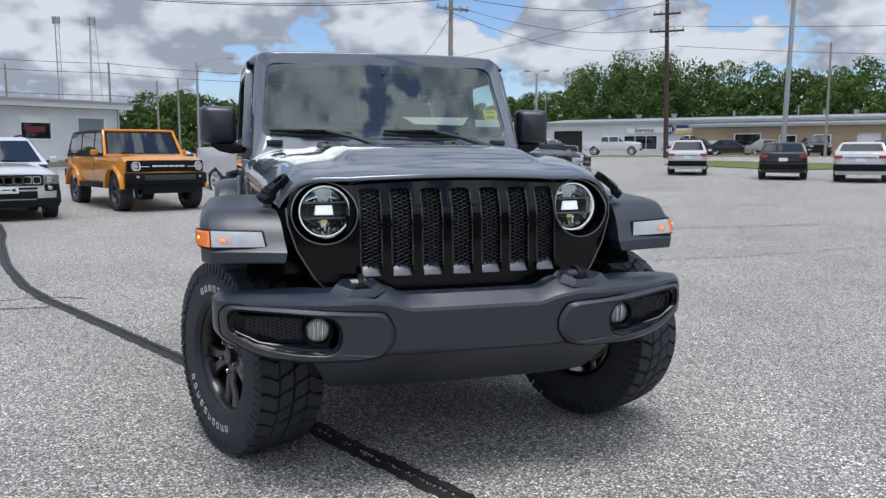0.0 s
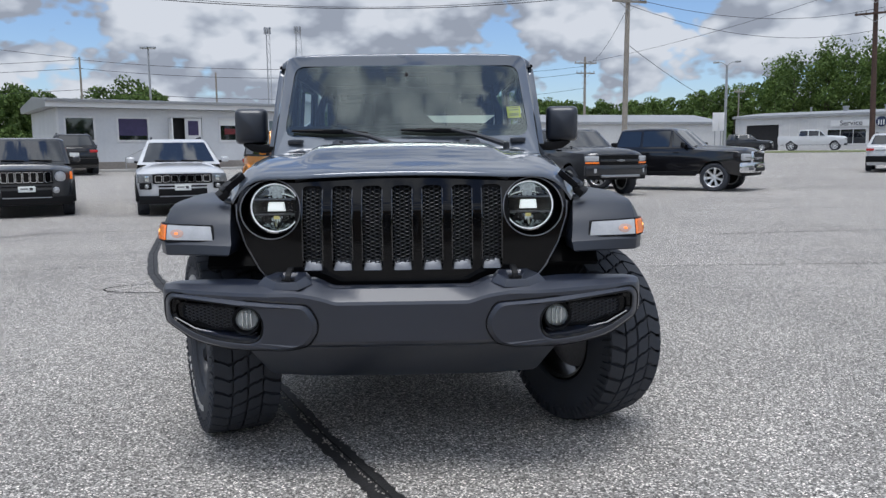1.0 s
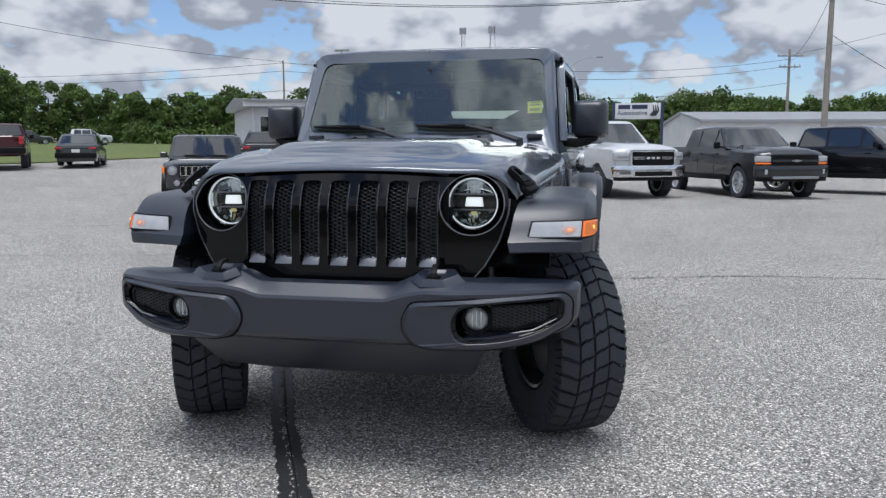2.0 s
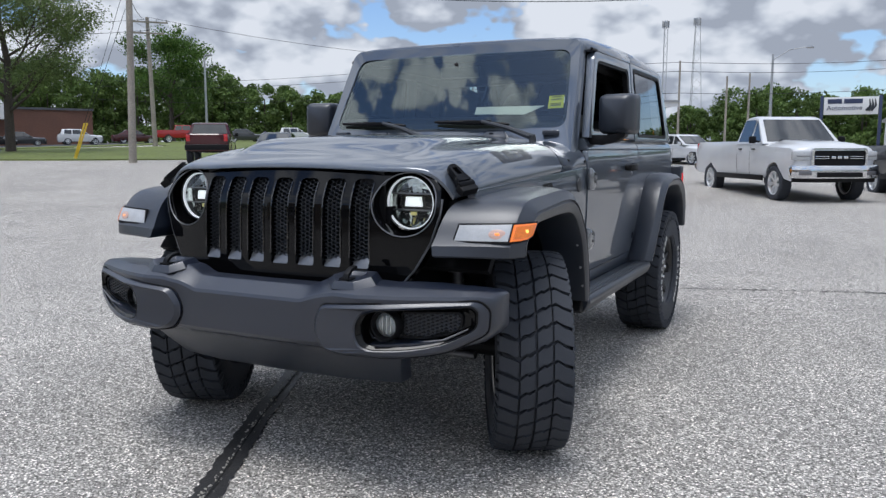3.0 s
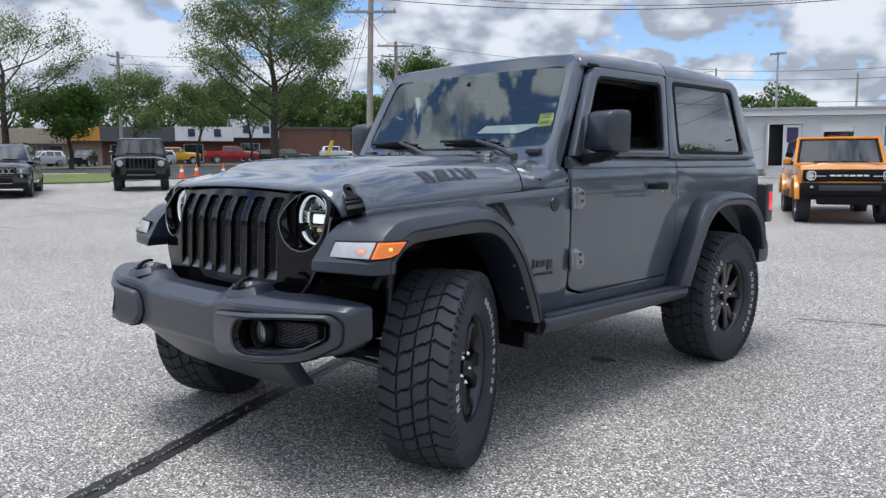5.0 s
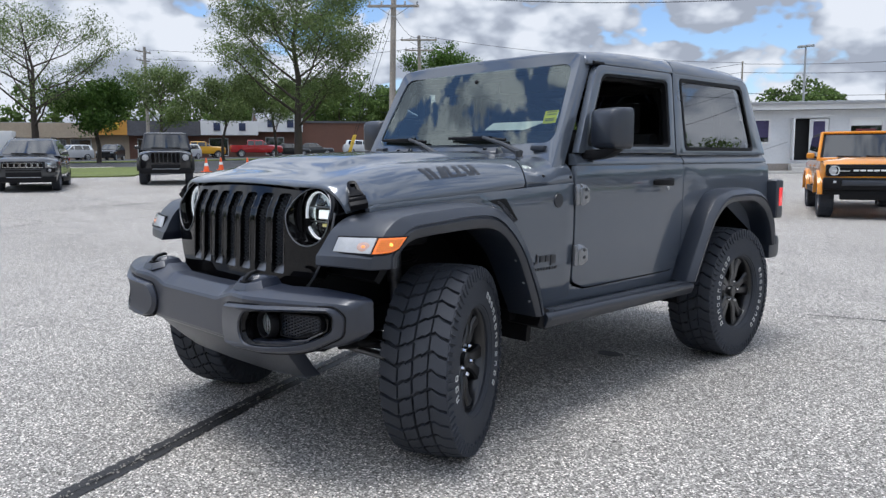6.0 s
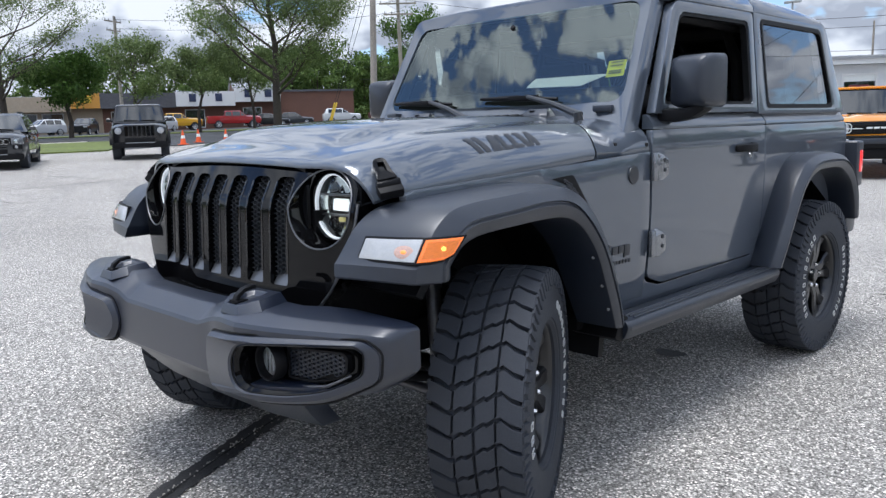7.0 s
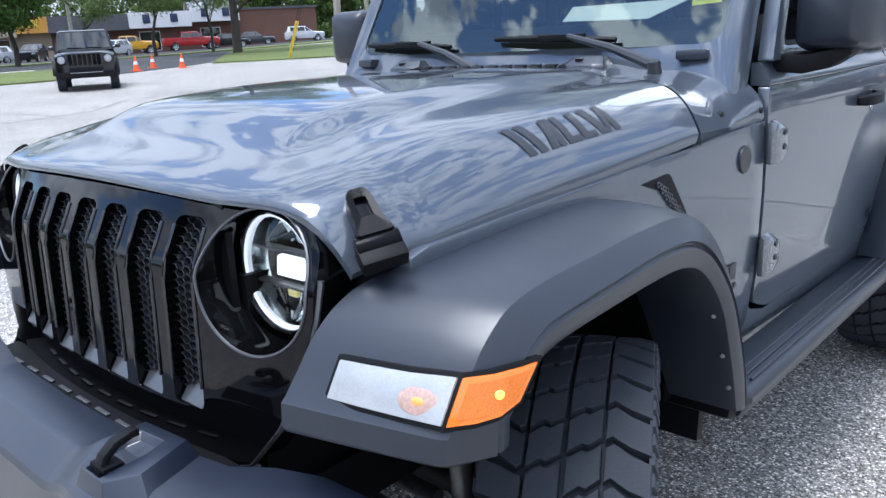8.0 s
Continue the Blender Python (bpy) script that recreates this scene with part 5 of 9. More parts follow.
    for s in (1, -1):
        bm = bm_new()
        rows = []
        for v in (0, 0.12, 0.25, 0.4, 0.55, 0.7, 0.85, 1.0):
            rows.append([(s * p.x, p.y, p.z) for p in [corner_point(v, q / 16) for q in range(17)]])
        rows.insert(0, [(x, y + 0.002, z - 0.03) for x, y, z in rows[0]])
        rows = [[(r[0][0] - s * 0.02, r[0][1], r[0][2] - 0.03)] + r for r in rows]
        loft(bm, rows, closed=False, caps=False)
        part("cowl_corner", bm, PAINT, cowl, sharp=60)
    for i in range(14):
        bm = bm_new()
        box(bm, (-0.36 + i * 0.055, 0.705, 1.308), (0.040, 0.028, 0.006), Matrix.Rotation(radians(12), 4, "X"))
        part("cowl_louvre", bm, BLACK, cowl, bev=0.002)
    # washer nozzles on the cowl in front of the wiper arms
    for s in (1, -1):
        foot = [(-0.072, -0.035), (-0.045, -0.055), (0.045, -0.055), (0.072, -0.035), (0.060, 0.040), (-0.060, 0.040)]
        c = Vector((s * 0.352, 0.742, 1.302))
        bm = bm_new()
        loft(bm, [[(c.x + x, c.y + y, c.z - 0.004) for x, y in foot], [(c.x + x * 0.92, c.y + y * 0.9, c.z + 0.008) for x, y in foot], [(c.x + x * 0.68, c.y + y * 0.42 + 0.012, c.z + 0.031) for x, y in foot]])
        nz = part("washer_nozzle", bm, PLASTIC, cowl, "charcoal washer nozzle", bev=0.004)
        bm = bm_new()
        box(bm, c + Vector((-0.012, -0.030, 0.018)), (0.020, 0.012, 0.013))
        part("nozzle_mouth", bm, BLACK, nz)
    # windshield frame and glass
    bm = bm_new()
    outer = round_poly([(-0.768, 1.190), (0.768, 1.190), (0.712, 1.825), (-0.712, 1.825)], [0.02, 0.02, 0.05, 0.05], 5)
    inner = round_poly([(-0.702, 1.352), (0.702, 1.352), (0.655, 1.770), (-0.655, 1.770)], [0.07, 0.07, 0.06, 0.06], 5)
    w = lambda q, d: [(x, ws_y(z) + d - 0.0 + 0.03 * (x / 0.75) ** 2, z) for x, z in q]
    loft(bm, [w(inner, 0.004), w([(x * 0.985, z) for x, z in outer], -0.012), w(outer, 0.006), w(outer, 0.07), w(inner, 0.06), w(inner, 0.004)], caps=False)
    frame_ = part("windshield_frame", bm, PAINT, car, "grey windshield frame", sharp=45)
    bm = bm_new()
    xs_ = [i / 10 for i in range(-10, 11)]
    zs_ = [1.35 + 0.422 * i / 8 for i in range(9)]
    grid = [ring_verts(bm, [(c * lerp_table(z, [1.35, 1.772], [0.704, 0.657]), ws_y(z) + 0.010 + 0.03 * (c * 0.92) ** 2, z) for c in xs_]) for z in zs_]
    for a, b in zip(grid, grid[1:]):
        for i in range(20):
            bm.faces.new((a[i], a[i + 1], b[i + 1], b[i]))
    g = part("windshield", bm, WINDSHIELD, car, "windshield glass mirroring clouds", sharp=80, keep=True)
    g.visible_shadow = False
    bm = bm_new()
    fr_in = [(x * 0.972, 1.56 + (z - 1.56) * 0.955) for x, z in inner]
    loft(bm, [w(fr_in, 0.014), w([(x * 1.004, 1.56 + (z - 1.56) * 1.006) for x, z in inner], 0.013), w([(x * 1.004, 1.56 + (z - 1.56) * 1.006) for x, z in inner], 0.020), w(fr_in, 0.02), w(fr_in, 0.014)], caps=False)
    part("windshield_band", bm, BLACK, frame_, "black band round the glass")
    bm = bm_new()
    p = [(0.585, 1.452), (0.665, 1.456), (0.660, 1.523), (0.580, 1.519)]
    loft(bm, [[(x, ws_y(z) + 0.03 * (x / 0.75) ** 2 + 0.014, z) for x, z in p], [(x, ws_y(z) + 0.03 * (x / 0.75) ** 2 + 0.0155, z) for x, z in p]])
    st = part("sticker", bm, YELLOW, g, "yellow windshield sticker", smooth=False)
    bm = bm_new()
    for z0 in (1.510, 1.496, 1.474, 1.465):
        q = [(0.595, z0), (0.650, z0 + 0.003), (0.650, z0 + 0.009), (0.595, z0 + 0.006)]
        loft(bm, [[(x, ws_y(z) + 0.03 * (x / 0.75) ** 2 + 0.0115, z) for x, z in q], [(x, ws_y(z) + 0.03 * (x / 0.75) ** 2 + 0.013, z) for x, z in q]])
    part("sticker_print", bm, surface("sticker_ink", (0.30, 0.28, 0.02), 0.6, grain=(80, 0.1)), st, smooth=False)
    bm = bm_new()
    p = [(0.672, 1.478), (0.694, 1.486), (0.690, 1.518), (0.668, 1.510)]
    loft(bm, [[(x * 0.98, ws_y(z) + 0.03 * (x / 0.75) ** 2 + 0.014, z) for x, z in p], [(x * 0.98, ws_y(z) + 0.03 * (x / 0.75) ** 2 + 0.0155, z) for x, z in p]])
    part("sticker", bm, PAPER, g, "small pale sticker", smooth=False)
    # wipers
    for x0, x1, xa, xp in ((-0.655, -0.22, -0.36, -0.06), (-0.035, 0.40, 0.25, 0.56)):
        wp = lambda x, z, o=0.0: (x, ws_y(z) + 0.03 * (x / 0.75) ** 2 - 0.012 - o, z)
        bm = bm_new()
        tube(bm, [wp(x0, 1.388), wp((x0 + x1) / 2, 1.383, 0.004), wp(x1, 1.372)], [0.008, 0.015, 0.008], 6)
        box(bm, wp((x0 + x1) / 2 + 0.04, 1.385, 0.012), (0.16, 0.018, 0.018))
        wiper = part("wiper", bm, BLACK, car, "black windshield wiper", bev=0.002)
        bm = bm_new()
        tube(bm, [wp(xa, 1.388, 0.02), wp((xa + xp) / 2, 1.352, 0.03), wp(xp, 1.300, 0.035)], [0.009, 0.012, 0.017], 8)
        rod(bm, (xp, 0.735, 1.278), (xp, 0.725, 1.315), 0.020, 0.016, 14)
        part("wiper_arm", bm, ARMGREY, wiper, "satin grey wiper arm")

    # roof in two pieces with a seam
    def roof_ring(y, zt, hw):
        half = [(hw - 0.015, 1.758), (hw, 1.766), (hw - 0.004, 1.790), (hw - 0.030, zt - 0.030), (hw - 0.07, zt - 0.008), (hw - 0.16, zt), (hw * 0.5, zt + 0.006), (0, zt + 0.008)]
        pts = half + [(-x, z) for x, z in reversed(half[:-1])]
        low = [(-hw + 0.06, 1.765), (-hw * 0.5, 1.80), (0, 1.805), (hw * 0.5, 1.80), (hw - 0.06, 1.765)]
        return [(x, y, z) for x, z in pts + low]
    for nm, st_ in (("roof_panel", ((1.072, 1.829, 0.722), (1.080, 1.836, 0.734), (1.10, 1.840, 0.746), (1.2, 1.846, 0.764), (1.5, 1.855, 0.776), (1.846, 1.859, 0.780))),
                    ("hardtop_roof", ((1.854, 1.859, 0.780), (2.2, 1.856, 0.780), (2.5, 1.848, 0.776), (2.7, 1.838, 0.770), (2.78, 1.828, 0.762), (2.815, 1.800, 0.752)))):
        bm = bm_new()
        loft(bm, [roof_ring(*q) for q in st_])
        part(nm, bm, PAINT, car, "grey hard roof", sharp=50, bev=0.002, limit=60)
    bm = bm_new()
    for s in (1, -1):
        tube(bm, [(s * (side_x(y, 1.76) - 0.012), y, 1.770) for y in (1.10, 1.4, 1.7, 2.0, 2.4, 2.76)], 0.010, 6)
    part("roof_gutter", bm, BLACK, car)
    # rear wall, floor, dark core
    bm = bm_new()
    box(bm, (0, 3.07, 0.95), (1.58, 0.05, 0.66))
    part("tailgate", bm, PAINT, car, bev=0.02)
    bm = bm_new()
    pr = [(-0.70, 1.30), (0.70, 1.30), (0.68, 1.76), (-0.68, 1.76)]
    bm.faces.new(list(reversed(ring_verts(bm, [(x, 3.02 - (z - 1.3) * 0.48, z) for x, z in pr]))))
    part("rear_window", bm, DARKGLASS, car, keep=True)
    bm = bm_new()
    box(bm, (0, 1.75, 0.52), (1.50, 2.60, 0.05))
    box(bm, (0, 0.80, 0.86), (1.44, 0.05, 0.64))
    box(bm, (0, 0.12, 0.86), (0.84, 1.20, 0.46))
    box(bm, (0, -0.44, 0.88), (0.80, 0.06, 0.42))
    part("inner_shell", bm, BLACK, car, smooth=False)
    for s in (1, -1):
        bm = bm_new()
        box(bm, (s * 0.655, -0.24, 0.98), (0.10, 0.40, 0.16))
        box(bm, (s * 0.645, 0.30, 1.02), (0.20, 0.80, 0.12))
        part("inner_fender", bm, BLACK, car, bev=0.02)

    # interior
    bm = bm_new()
    box(bm, (0, 1.93, 1.752), (1.44, 1.64, 0.03))
    part("headliner", bm, BLACK, car, smooth=False)
    bm = bm_new()
    prism_x(bm, round_poly([(0.86, 0.95), (0.84, 1.27), (0.89, 1.385), (1.02, 1.425), (1.12, 1.40), (1.14, 1.22), (1.10, 0.95)], 0.03, 3), [-0.73, -0.4, 0.0, 0.4, 0.73])
    dash = part("dashboard", bm, BLACK, car, "black dashboard")
    bm = bm_new()
    loft(bm, [[(0.16, 0.90, 1.430 + o), (0.45, 0.90, 1.424 + o), (0.52, 1.02, 1.474 + o), (0.12, 1.02, 1.474 + o)] for o in (0, 0.002)])
    part("window_form", bm, PAPER, car, "white printed form on the dashboard", smooth=False)
    bm = bm_new()
    lathe(bm, [(0.185 + 0.014 * math.cos(t), 0.014 * math.sin(t)) for t in [q * math.tau / 8 for q in range(8)]], Matrix.Translation((0.38, 1.20, 1.20)) @ Matrix.Rotation(radians(68), 4, "X"), 36, close=True)
    rod(bm, (0.38, 1.10, 1.16), (0.38, 1.20, 1.20), 0.06, 0.05, 16)
    for a in (0, 2.1, 4.2):
        rod(bm, (0.38, 1.19, 1.20), Vector((0.38, 1.20, 1.20)) + Matrix.Rotation(radians(68), 3, "X") @ Vector((0.18 * math.cos(a - 0.5), 0.18 * math.sin(a - 0.5), 0)), 0.014)
    part("steering_wheel", bm, BLACK, car, "black steering wheel")
    for s in (1, -1):
        bm = bm_new()
        prism_x(bm, round_poly([(1.30, 0.78), (1.30, 0.93), (1.70, 0.90), (1.78, 1.0), (1.86, 1.42), (1.96, 1.42), (1.92, 0.95), (1.85, 0.75)], 0.05, 3), [s * 0.38 - 0.25, s * 0.38 - 0.22, s * 0.38 + 0.22, s * 0.38 + 0.25])
        seat = part("seat", bm, CLOTH, car, "black cloth seat", bev=0.02)
        bm = bm_new()
        box(bm, (s * 0.38, 1.915, 1.515), (0.26, 0.09, 0.19))
        part("headrest", bm, CLOTH, seat, bev=0.03, seg=3)
    bm = bm_new()
    for s in (1, -1):
        tube(bm, [(s * 0.66, 2.02, 0.6), (s * 0.64, 2.0, 1.55), (s * 0.58, 1.99, 1.70), (0, 1.99, 1.715)], 0.032, 10)
        tube(bm, [(s * 0.62, 1.06, 1.72), (s * 0.64, 1.5, 1.735), (s * 0.64, 2.0, 1.72), (s * 0.62, 2.68, 1.66), (s * 0.62, 2.92, 0.9)], 0.032, 10)
    part("roll_bar", bm, CLOTH, car, "black padded roll bar")
    bm = bm_new()
    prism_x(bm, round_poly([(2.35, 0.75), (2.35, 0.95), (2.62, 0.95), (2.78, 1.38), (2.88, 1.38), (2.82, 0.75)], 0.04, 3), [-0.5, -0.47, 0.47, 0.5])
    part("rear_bench", bm, CLOTH, car)
    bm = bm_new()
    box(bm, (0, 1.06, 1.675), (0.24, 0.03, 0.06))
    rod(bm, (0, 1.0, 1.72), (0, 1.06, 1.68), 0.012)
    part("interior_mirror", bm, BLACK, car, bev=0.01)

    # -- front bumper: centre panel under a chamfer, two humps, swept-back wings
    yf = lambda a: lerp_table(a, [0, 0.25, 0.32, 0.40, 0.50, 0.60, 0.70, 0.80, 0.89, 0.915, 0.933, 0.944, 0.950], [-0.822, -0.822, -0.820, -0.834, -0.842, -0.822, -0.784, -0.738, -0.696, -0.680, -0.660, -0.638, -0.610])
    zt = lambda a: lerp_table(a, [0, 0.27, 0.33, 0.37, 0.47, 0.52, 0.70, 0.90, 0.94, 0.95], [0.752, 0.752, 0.782, 0.788, 0.786, 0.774, 0.768, 0.762, 0.756, 0.745])
    zc_ = lambda a: lerp_table(a, [0, 0.25, 0.32, 0.40, 0.60, 0.90, 0.95], [0.700, 0.700, 0.722, 0.738, 0.740, 0.738, 0.728])
    yt = lambda a: yf(a) + lerp_table(a, [0, 0.27, 0.33, 0.40, 0.50, 0.60, 0.90, 0.95], [0.057, 0.057, 0.066, 0.078, 0.066, 0.050, 0.040, 0.020])
    zb = lambda a: lerp_table(a, [0, 0.30, 0.40, 0.60, 0.80, 0.90, 0.94, 0.95], [0.528, 0.528, 0.536, 0.540, 0.556, 0.585, 0.615, 0.63])
    yi = lambda a: lerp_table(a, [0.49, 0.588, 0.645, 0.839, 0.905], [-0.772, -0.757, -0.744, -0.706, -0.684])
    xs = [0, 0.15, 0.245, 0.262, 0.285, 0.31, 0.335, 0.36, 0.40, 0.45, 0.498, 0.502, 0.56, 0.62, 0.70, 0.78, 0.85, 0.896, 0.900, 0.915, 0.926, 0.936, 0.943, 0.948, 0.950]
    xs = [-v for v in reversed(xs[1:])] + xs
    bm = bm_new()
    rings = []
    for x in xs:
        a = abs(x)
        f, t, b, c = yf(a), zt(a), zb(a), zc_(a)
        hole = 0.501 < a < 0.898
        fi = yi(a) + 0.012 if hole else f
        z1, z2 = c - 0.030, b + 0.045
        bk = lerp_table(a, [0, 0.54, 0.66, 0.95], [-0.676, -0.660, -0.570, -0.55])
        rings.append([(x, q, r) for q, r in ((bk, t - 0.004), (yt(a) + 0.012, t), (yt(a), t - 0.003), (f + 0.006, c + 0.008), (f, c - 0.004), (f, z1 + 0.006), (fi, z1), (fi, z2), (f, z2 - 0.006), (f, b + 0.030), (f + 0.008, b + 0.016), (f + 0.030, b + 0.002), (f + 0.05, b), (bk, b + 0.01))])
    loft(bm, rings)
    bumper = part("front_bumper", bm, BUMPERM, car, "satin charcoal plastic front bumper", sharp=24)
    for s in (1, -1):
        # raised pod: rounded hexagonal shoulder on the inner side, long opening on the outer
        po = round_poly([(0.318, 0.640), (0.352, 0.700), (0.52, 0.716), (0.898, 0.732), (0.926, 0.700), (0.922, 0.622), (0.80, 0.556), (0.66, 0.538), (0.42, 0.536), (0.352, 0.548), (0.318, 0.596)], [0.02, 0.025, 0.05, 0.02, 0.02, 0.02, 0.05, 0.08, 0.03, 0.02, 0.02], 3)
        pi = round_poly([(0.512, 0.650), (0.535, 0.690), (0.585, 0.703), (0.880, 0.717), (0.900, 0.700), (0.896, 0.640), (0.80, 0.588), (0.68, 0.566), (0.56, 0.564), (0.526, 0.578), (0.512, 0.610)], [0.015, 0.02, 0.03, 0.012, 0.012, 0.02, 0.05, 0.07, 0.02, 0.02, 0.015], 3)
        q = lambda poly, d: [(s * x, yf(x) + d, z) for x, z in poly]
        rise = lambda x: lerp_table(x, [0.32, 0.40, 0.52, 0.70, 0.90, 0.93], [0.018, 0.032, 0.030, 0.022, 0.014, 0.006])
        qr = lambda poly, k, e=0.0: [(s * x, yf(x) - rise(x) * k + e, z) for x, z in poly]
        qi = lambda poly, d: [(s * x, yi(x) + d, z) for x, z in poly]
        bm = bm_new()
        shoulder = [(x + (0.62 - x) * 0.055, z + (0.630 - z) * 0.10) for x, z in po]
        near = [(x + (0.70 - x) * -0.03, z + (0.640 - z) * -0.06) for x, z in pi]
        loft(bm, [qi(pi, 0.006), qr(pi, 0.80), qr(near, 1.0), qr(shoulder, 1.0), qr(po, 0.45), qr(po, 0.0, 0.006)], caps=False)
        pod = part("bumper_pod", bm, BUMPERM, bumper, "raised fog lamp pod", sharp=22)
        bm = bm_new()
        line = [(x + (0.62 - x) * -0.010, z + (0.632 - z) * -0.035) for x, z in po]
        tube(bm, q(line + line[:1], 0.001), 0.004, 6)
        part("pod_seam", bm, BLACK, pod)
        # gloss black tray inside the opening, with a stepped rim
        bm = bm_new()
        inset = [(x + (0.70 - x) * 0.05, z + (0.640 - z) * 0.10) for x, z in pi]
        rim2 = [(x + (0.70 - x) * 0.12, z + (0.638 - z) * 0.24) for x, z in pi]
        loft(bm, [qr(pi, 0.55), qr(inset, 0.2), qi(inset, -0.020), qi(rim2, -0.010), qi(rim2, 0.0)], caps=False)
        loft(bm, [qi(rim2, 0.0), qi(rim2, 0.008)])
        part("pod_insert", bm, GLOSSBLACK, pod)
        bm = bm_new()
        rimline = qr([(x + (0.70 - x) * 0.01, z + (0.64 - z) * 0.02) for x, z in pi], 0.80)
        tube(bm, rimline + rimline[:1], 0.0028, 6)
        part("opening_rim", bm, GLOSSBLACK, pod)
        # mesh panel beside the fog lamp
        bm = bm_new()
        poly = round_poly([(0.635, 0.596), (0.635, 0.686), (0.836, 0.696), (0.850, 0.684), (0.846, 0.640), (0.80, 0.614), (0.72, 0.596)], 0.010, 2)
        small = [(x + (0.74 - x) * 0.06, z + (0.645 - z) * 0.12) for x, z in poly]
        loft(bm, [qi(small, -0.002), qi(small, -0.014), qi(poly, -0.014), qi(poly, 0.004)], caps=False)
        part("pod_mesh_frame", bm, BLACK, pod, sharp=30)
        bm = bm_new()
        loft(bm, [qi(small, -0.003), qi(small, 0.004)])
        part("pod_mesh", bm, BLACK, pod, smooth=False)
        bm = bm_new()
        for i in range(13):
            for j in range(8):
                x = 0.650 + i * 0.0155
                z = 0.606 + j * 0.0122 + (0.0061 if i % 2 else 0)
                if z > 0.682 + (x - 0.65) * 0.05 or z < 0.604 + max(0, x - 0.72) * 0.30 or x > 0.838:
                    continue
                ro = [(x + 0.0092 * math.cos(k * math.pi / 3), z + 0.0068 * math.sin(k * math.pi / 3)) for k in range(6)]
                ri = [(x + 0.0066 * math.cos(k * math.pi / 3), z + 0.0046 * math.sin(k * math.pi / 3)) for k in range(6)]
                loft(bm, [qi(ri, -0.003), qi(ri, -0.009), qi(ro, -0.009), qi(ro, -0.003)], caps=False)
        tagged(part("pod_honeycomb", bm, PLASTIC, pod, smooth=False), kind="stuff")
        # fog lamp in a round tube
        c = Vector((s * 0.588, -0.776, 0.640))
        bm = bm_new()
        lathe(bm, [(0.056, -0.010), (0.055, 0.020), (0.051, 0.026), (0.047, 0.024), (0.044, 0.006), (0.042, 0.0)], Matrix.Translation(c) @ TO_FRONT, 36, caps=False)
        fog = part("fog_lamp", bm, BLACK, car, "round fog lamp in a black bezel")
        bm = bm_new()
        lathe(bm, [(0.042, 0.004), (0.036, -0.004), (0.0, -0.010)], Matrix.Translation(c) @ TO_FRONT, 32, caps=False)
        part("fog_reflector", bm, FOGLENS, fog)
        for xx in (-0.016, 0.0, 0.016):
            bm = bm_new()
            box(bm, c + Vector((xx, -0.003, 0)), (0.005, 0.008, 0.066))
            part("fog_rib", bm, CHROME, fog, bev=0.0015)
        bm = bm_new()
        lathe(bm, [(0.043, 0.006), (0.030, 0.014), (0.015, 0.018), (0.0, 0.019)], Matrix.Translation(c) @ TO_FRONT, 32, caps=False)
        for f in bm.faces:
            f.normal_update()
            if f.normal.y > 0:
                f.normal_flip()
        part("fog_lens", bm, CLEARGLASS, fog, keep=True).visible_shadow = False
        bm = bm_new()
        tube(bm, [(s * x, yi(x) - 0.030, z) for x, z in ((0.545, 0.594), (0.575, 0.581), (0.68, 0.580), (0.79, 0.600), (0.872, 0.642))], [0.002, 0.0045, 0.0045, 0.0045, 0.002], 6)
        part("pod_trim", bm, STEEL, pod, "grey accent strip")
        # tow loop on the bumper's top
        bm = bm_new()
        def flat_bar(path, half, thick):
            """A flat bar swept along a side-on (y, z) line at one x."""
            rings = []
            for i, (x, y, z) in enumerate(path):
                p, n_ = path[max(i - 1, 0)], path[min(i + 1, len(path) - 1)]
                d = Vector((0, n_[1] - p[1], n_[2] - p[2])).normalized()
                u = Vector((0, -d.z, d.y)) * thick
                rings.append([(s * (x + e), y + u.y * f, z + u.z * f) for e, f in ((-half, -1), (half, -1), (half, 1), (-half, 1))])
            loft(bm, rings)
        flat_bar([(0.428, -0.792, 0.758), (0.428, -0.790, 0.782), (0.428, -0.782, 0.803), (0.427, -0.762, 0.817), (0.425, -0.735, 0.823), (0.424, -0.722, 0.822)], 0.011, 0.0065)
        part("tow_hook", bm, BLACK, car, "flat black tow hook on the bumper", bev=0.003)
        pad_o = [(0.352, -0.672), (0.500, -0.660), (0.545, -0.775), (0.480, -0.815), (0.385, -0.815), (0.338, -0.770)]
        pad_t = [(0.372, -0.682), (0.487, -0.672), (0.520, -0.768), (0.468, -0.806), (0.394, -0.806), (0.362, -0.762)]
        tray_t = [(0.400, -0.704), (0.462, -0.698), (0.470, -0.730), (0.452, -0.802), (0.404, -0.802), (0.392, -0.730)]
        tray_b = [(0.408, -0.712), (0.454, -0.706), (0.460, -0.732), (0.448, -0.798), (0.408, -0.798), (0.400, -0.732)]
        ring = lambda poly, z: [(s * x, y, z + (0.004 if y > -0.72 else 0.0) - (0.016 if y < -0.79 else 0.0)) for x, y in poly]
        bm = bm_new()
        loft(bm, [ring(pad_o, 0.772), ring(pad_t, 0.800), ring(tray_t, 0.801), ring(tray_b, 0.788)], caps=False)
        vs_ = ring_verts(bm, ring(tray_b, 0.788))
        bm.faces.new(vs_)
        part("tow_pad", bm, BUMPERM, bumper, "raised pad with a tray", bev=0.004, limit=20)
        bm = bm_new()
        box(bm, (s * 0.428, -0.778, 0.7895), (0.046, 0.034, 0.006))
        part("tow_slot", bm, BLACK, bumper)
        bm = bm_new()
        box(bm, (s * 0.56, -0.60, 0.545), (0.06, 0.22, 0.05))
        rod(bm, (s * 0.50, -0.52, 0.52), (s * 0.70, -0.20, 0.47), 0.018)
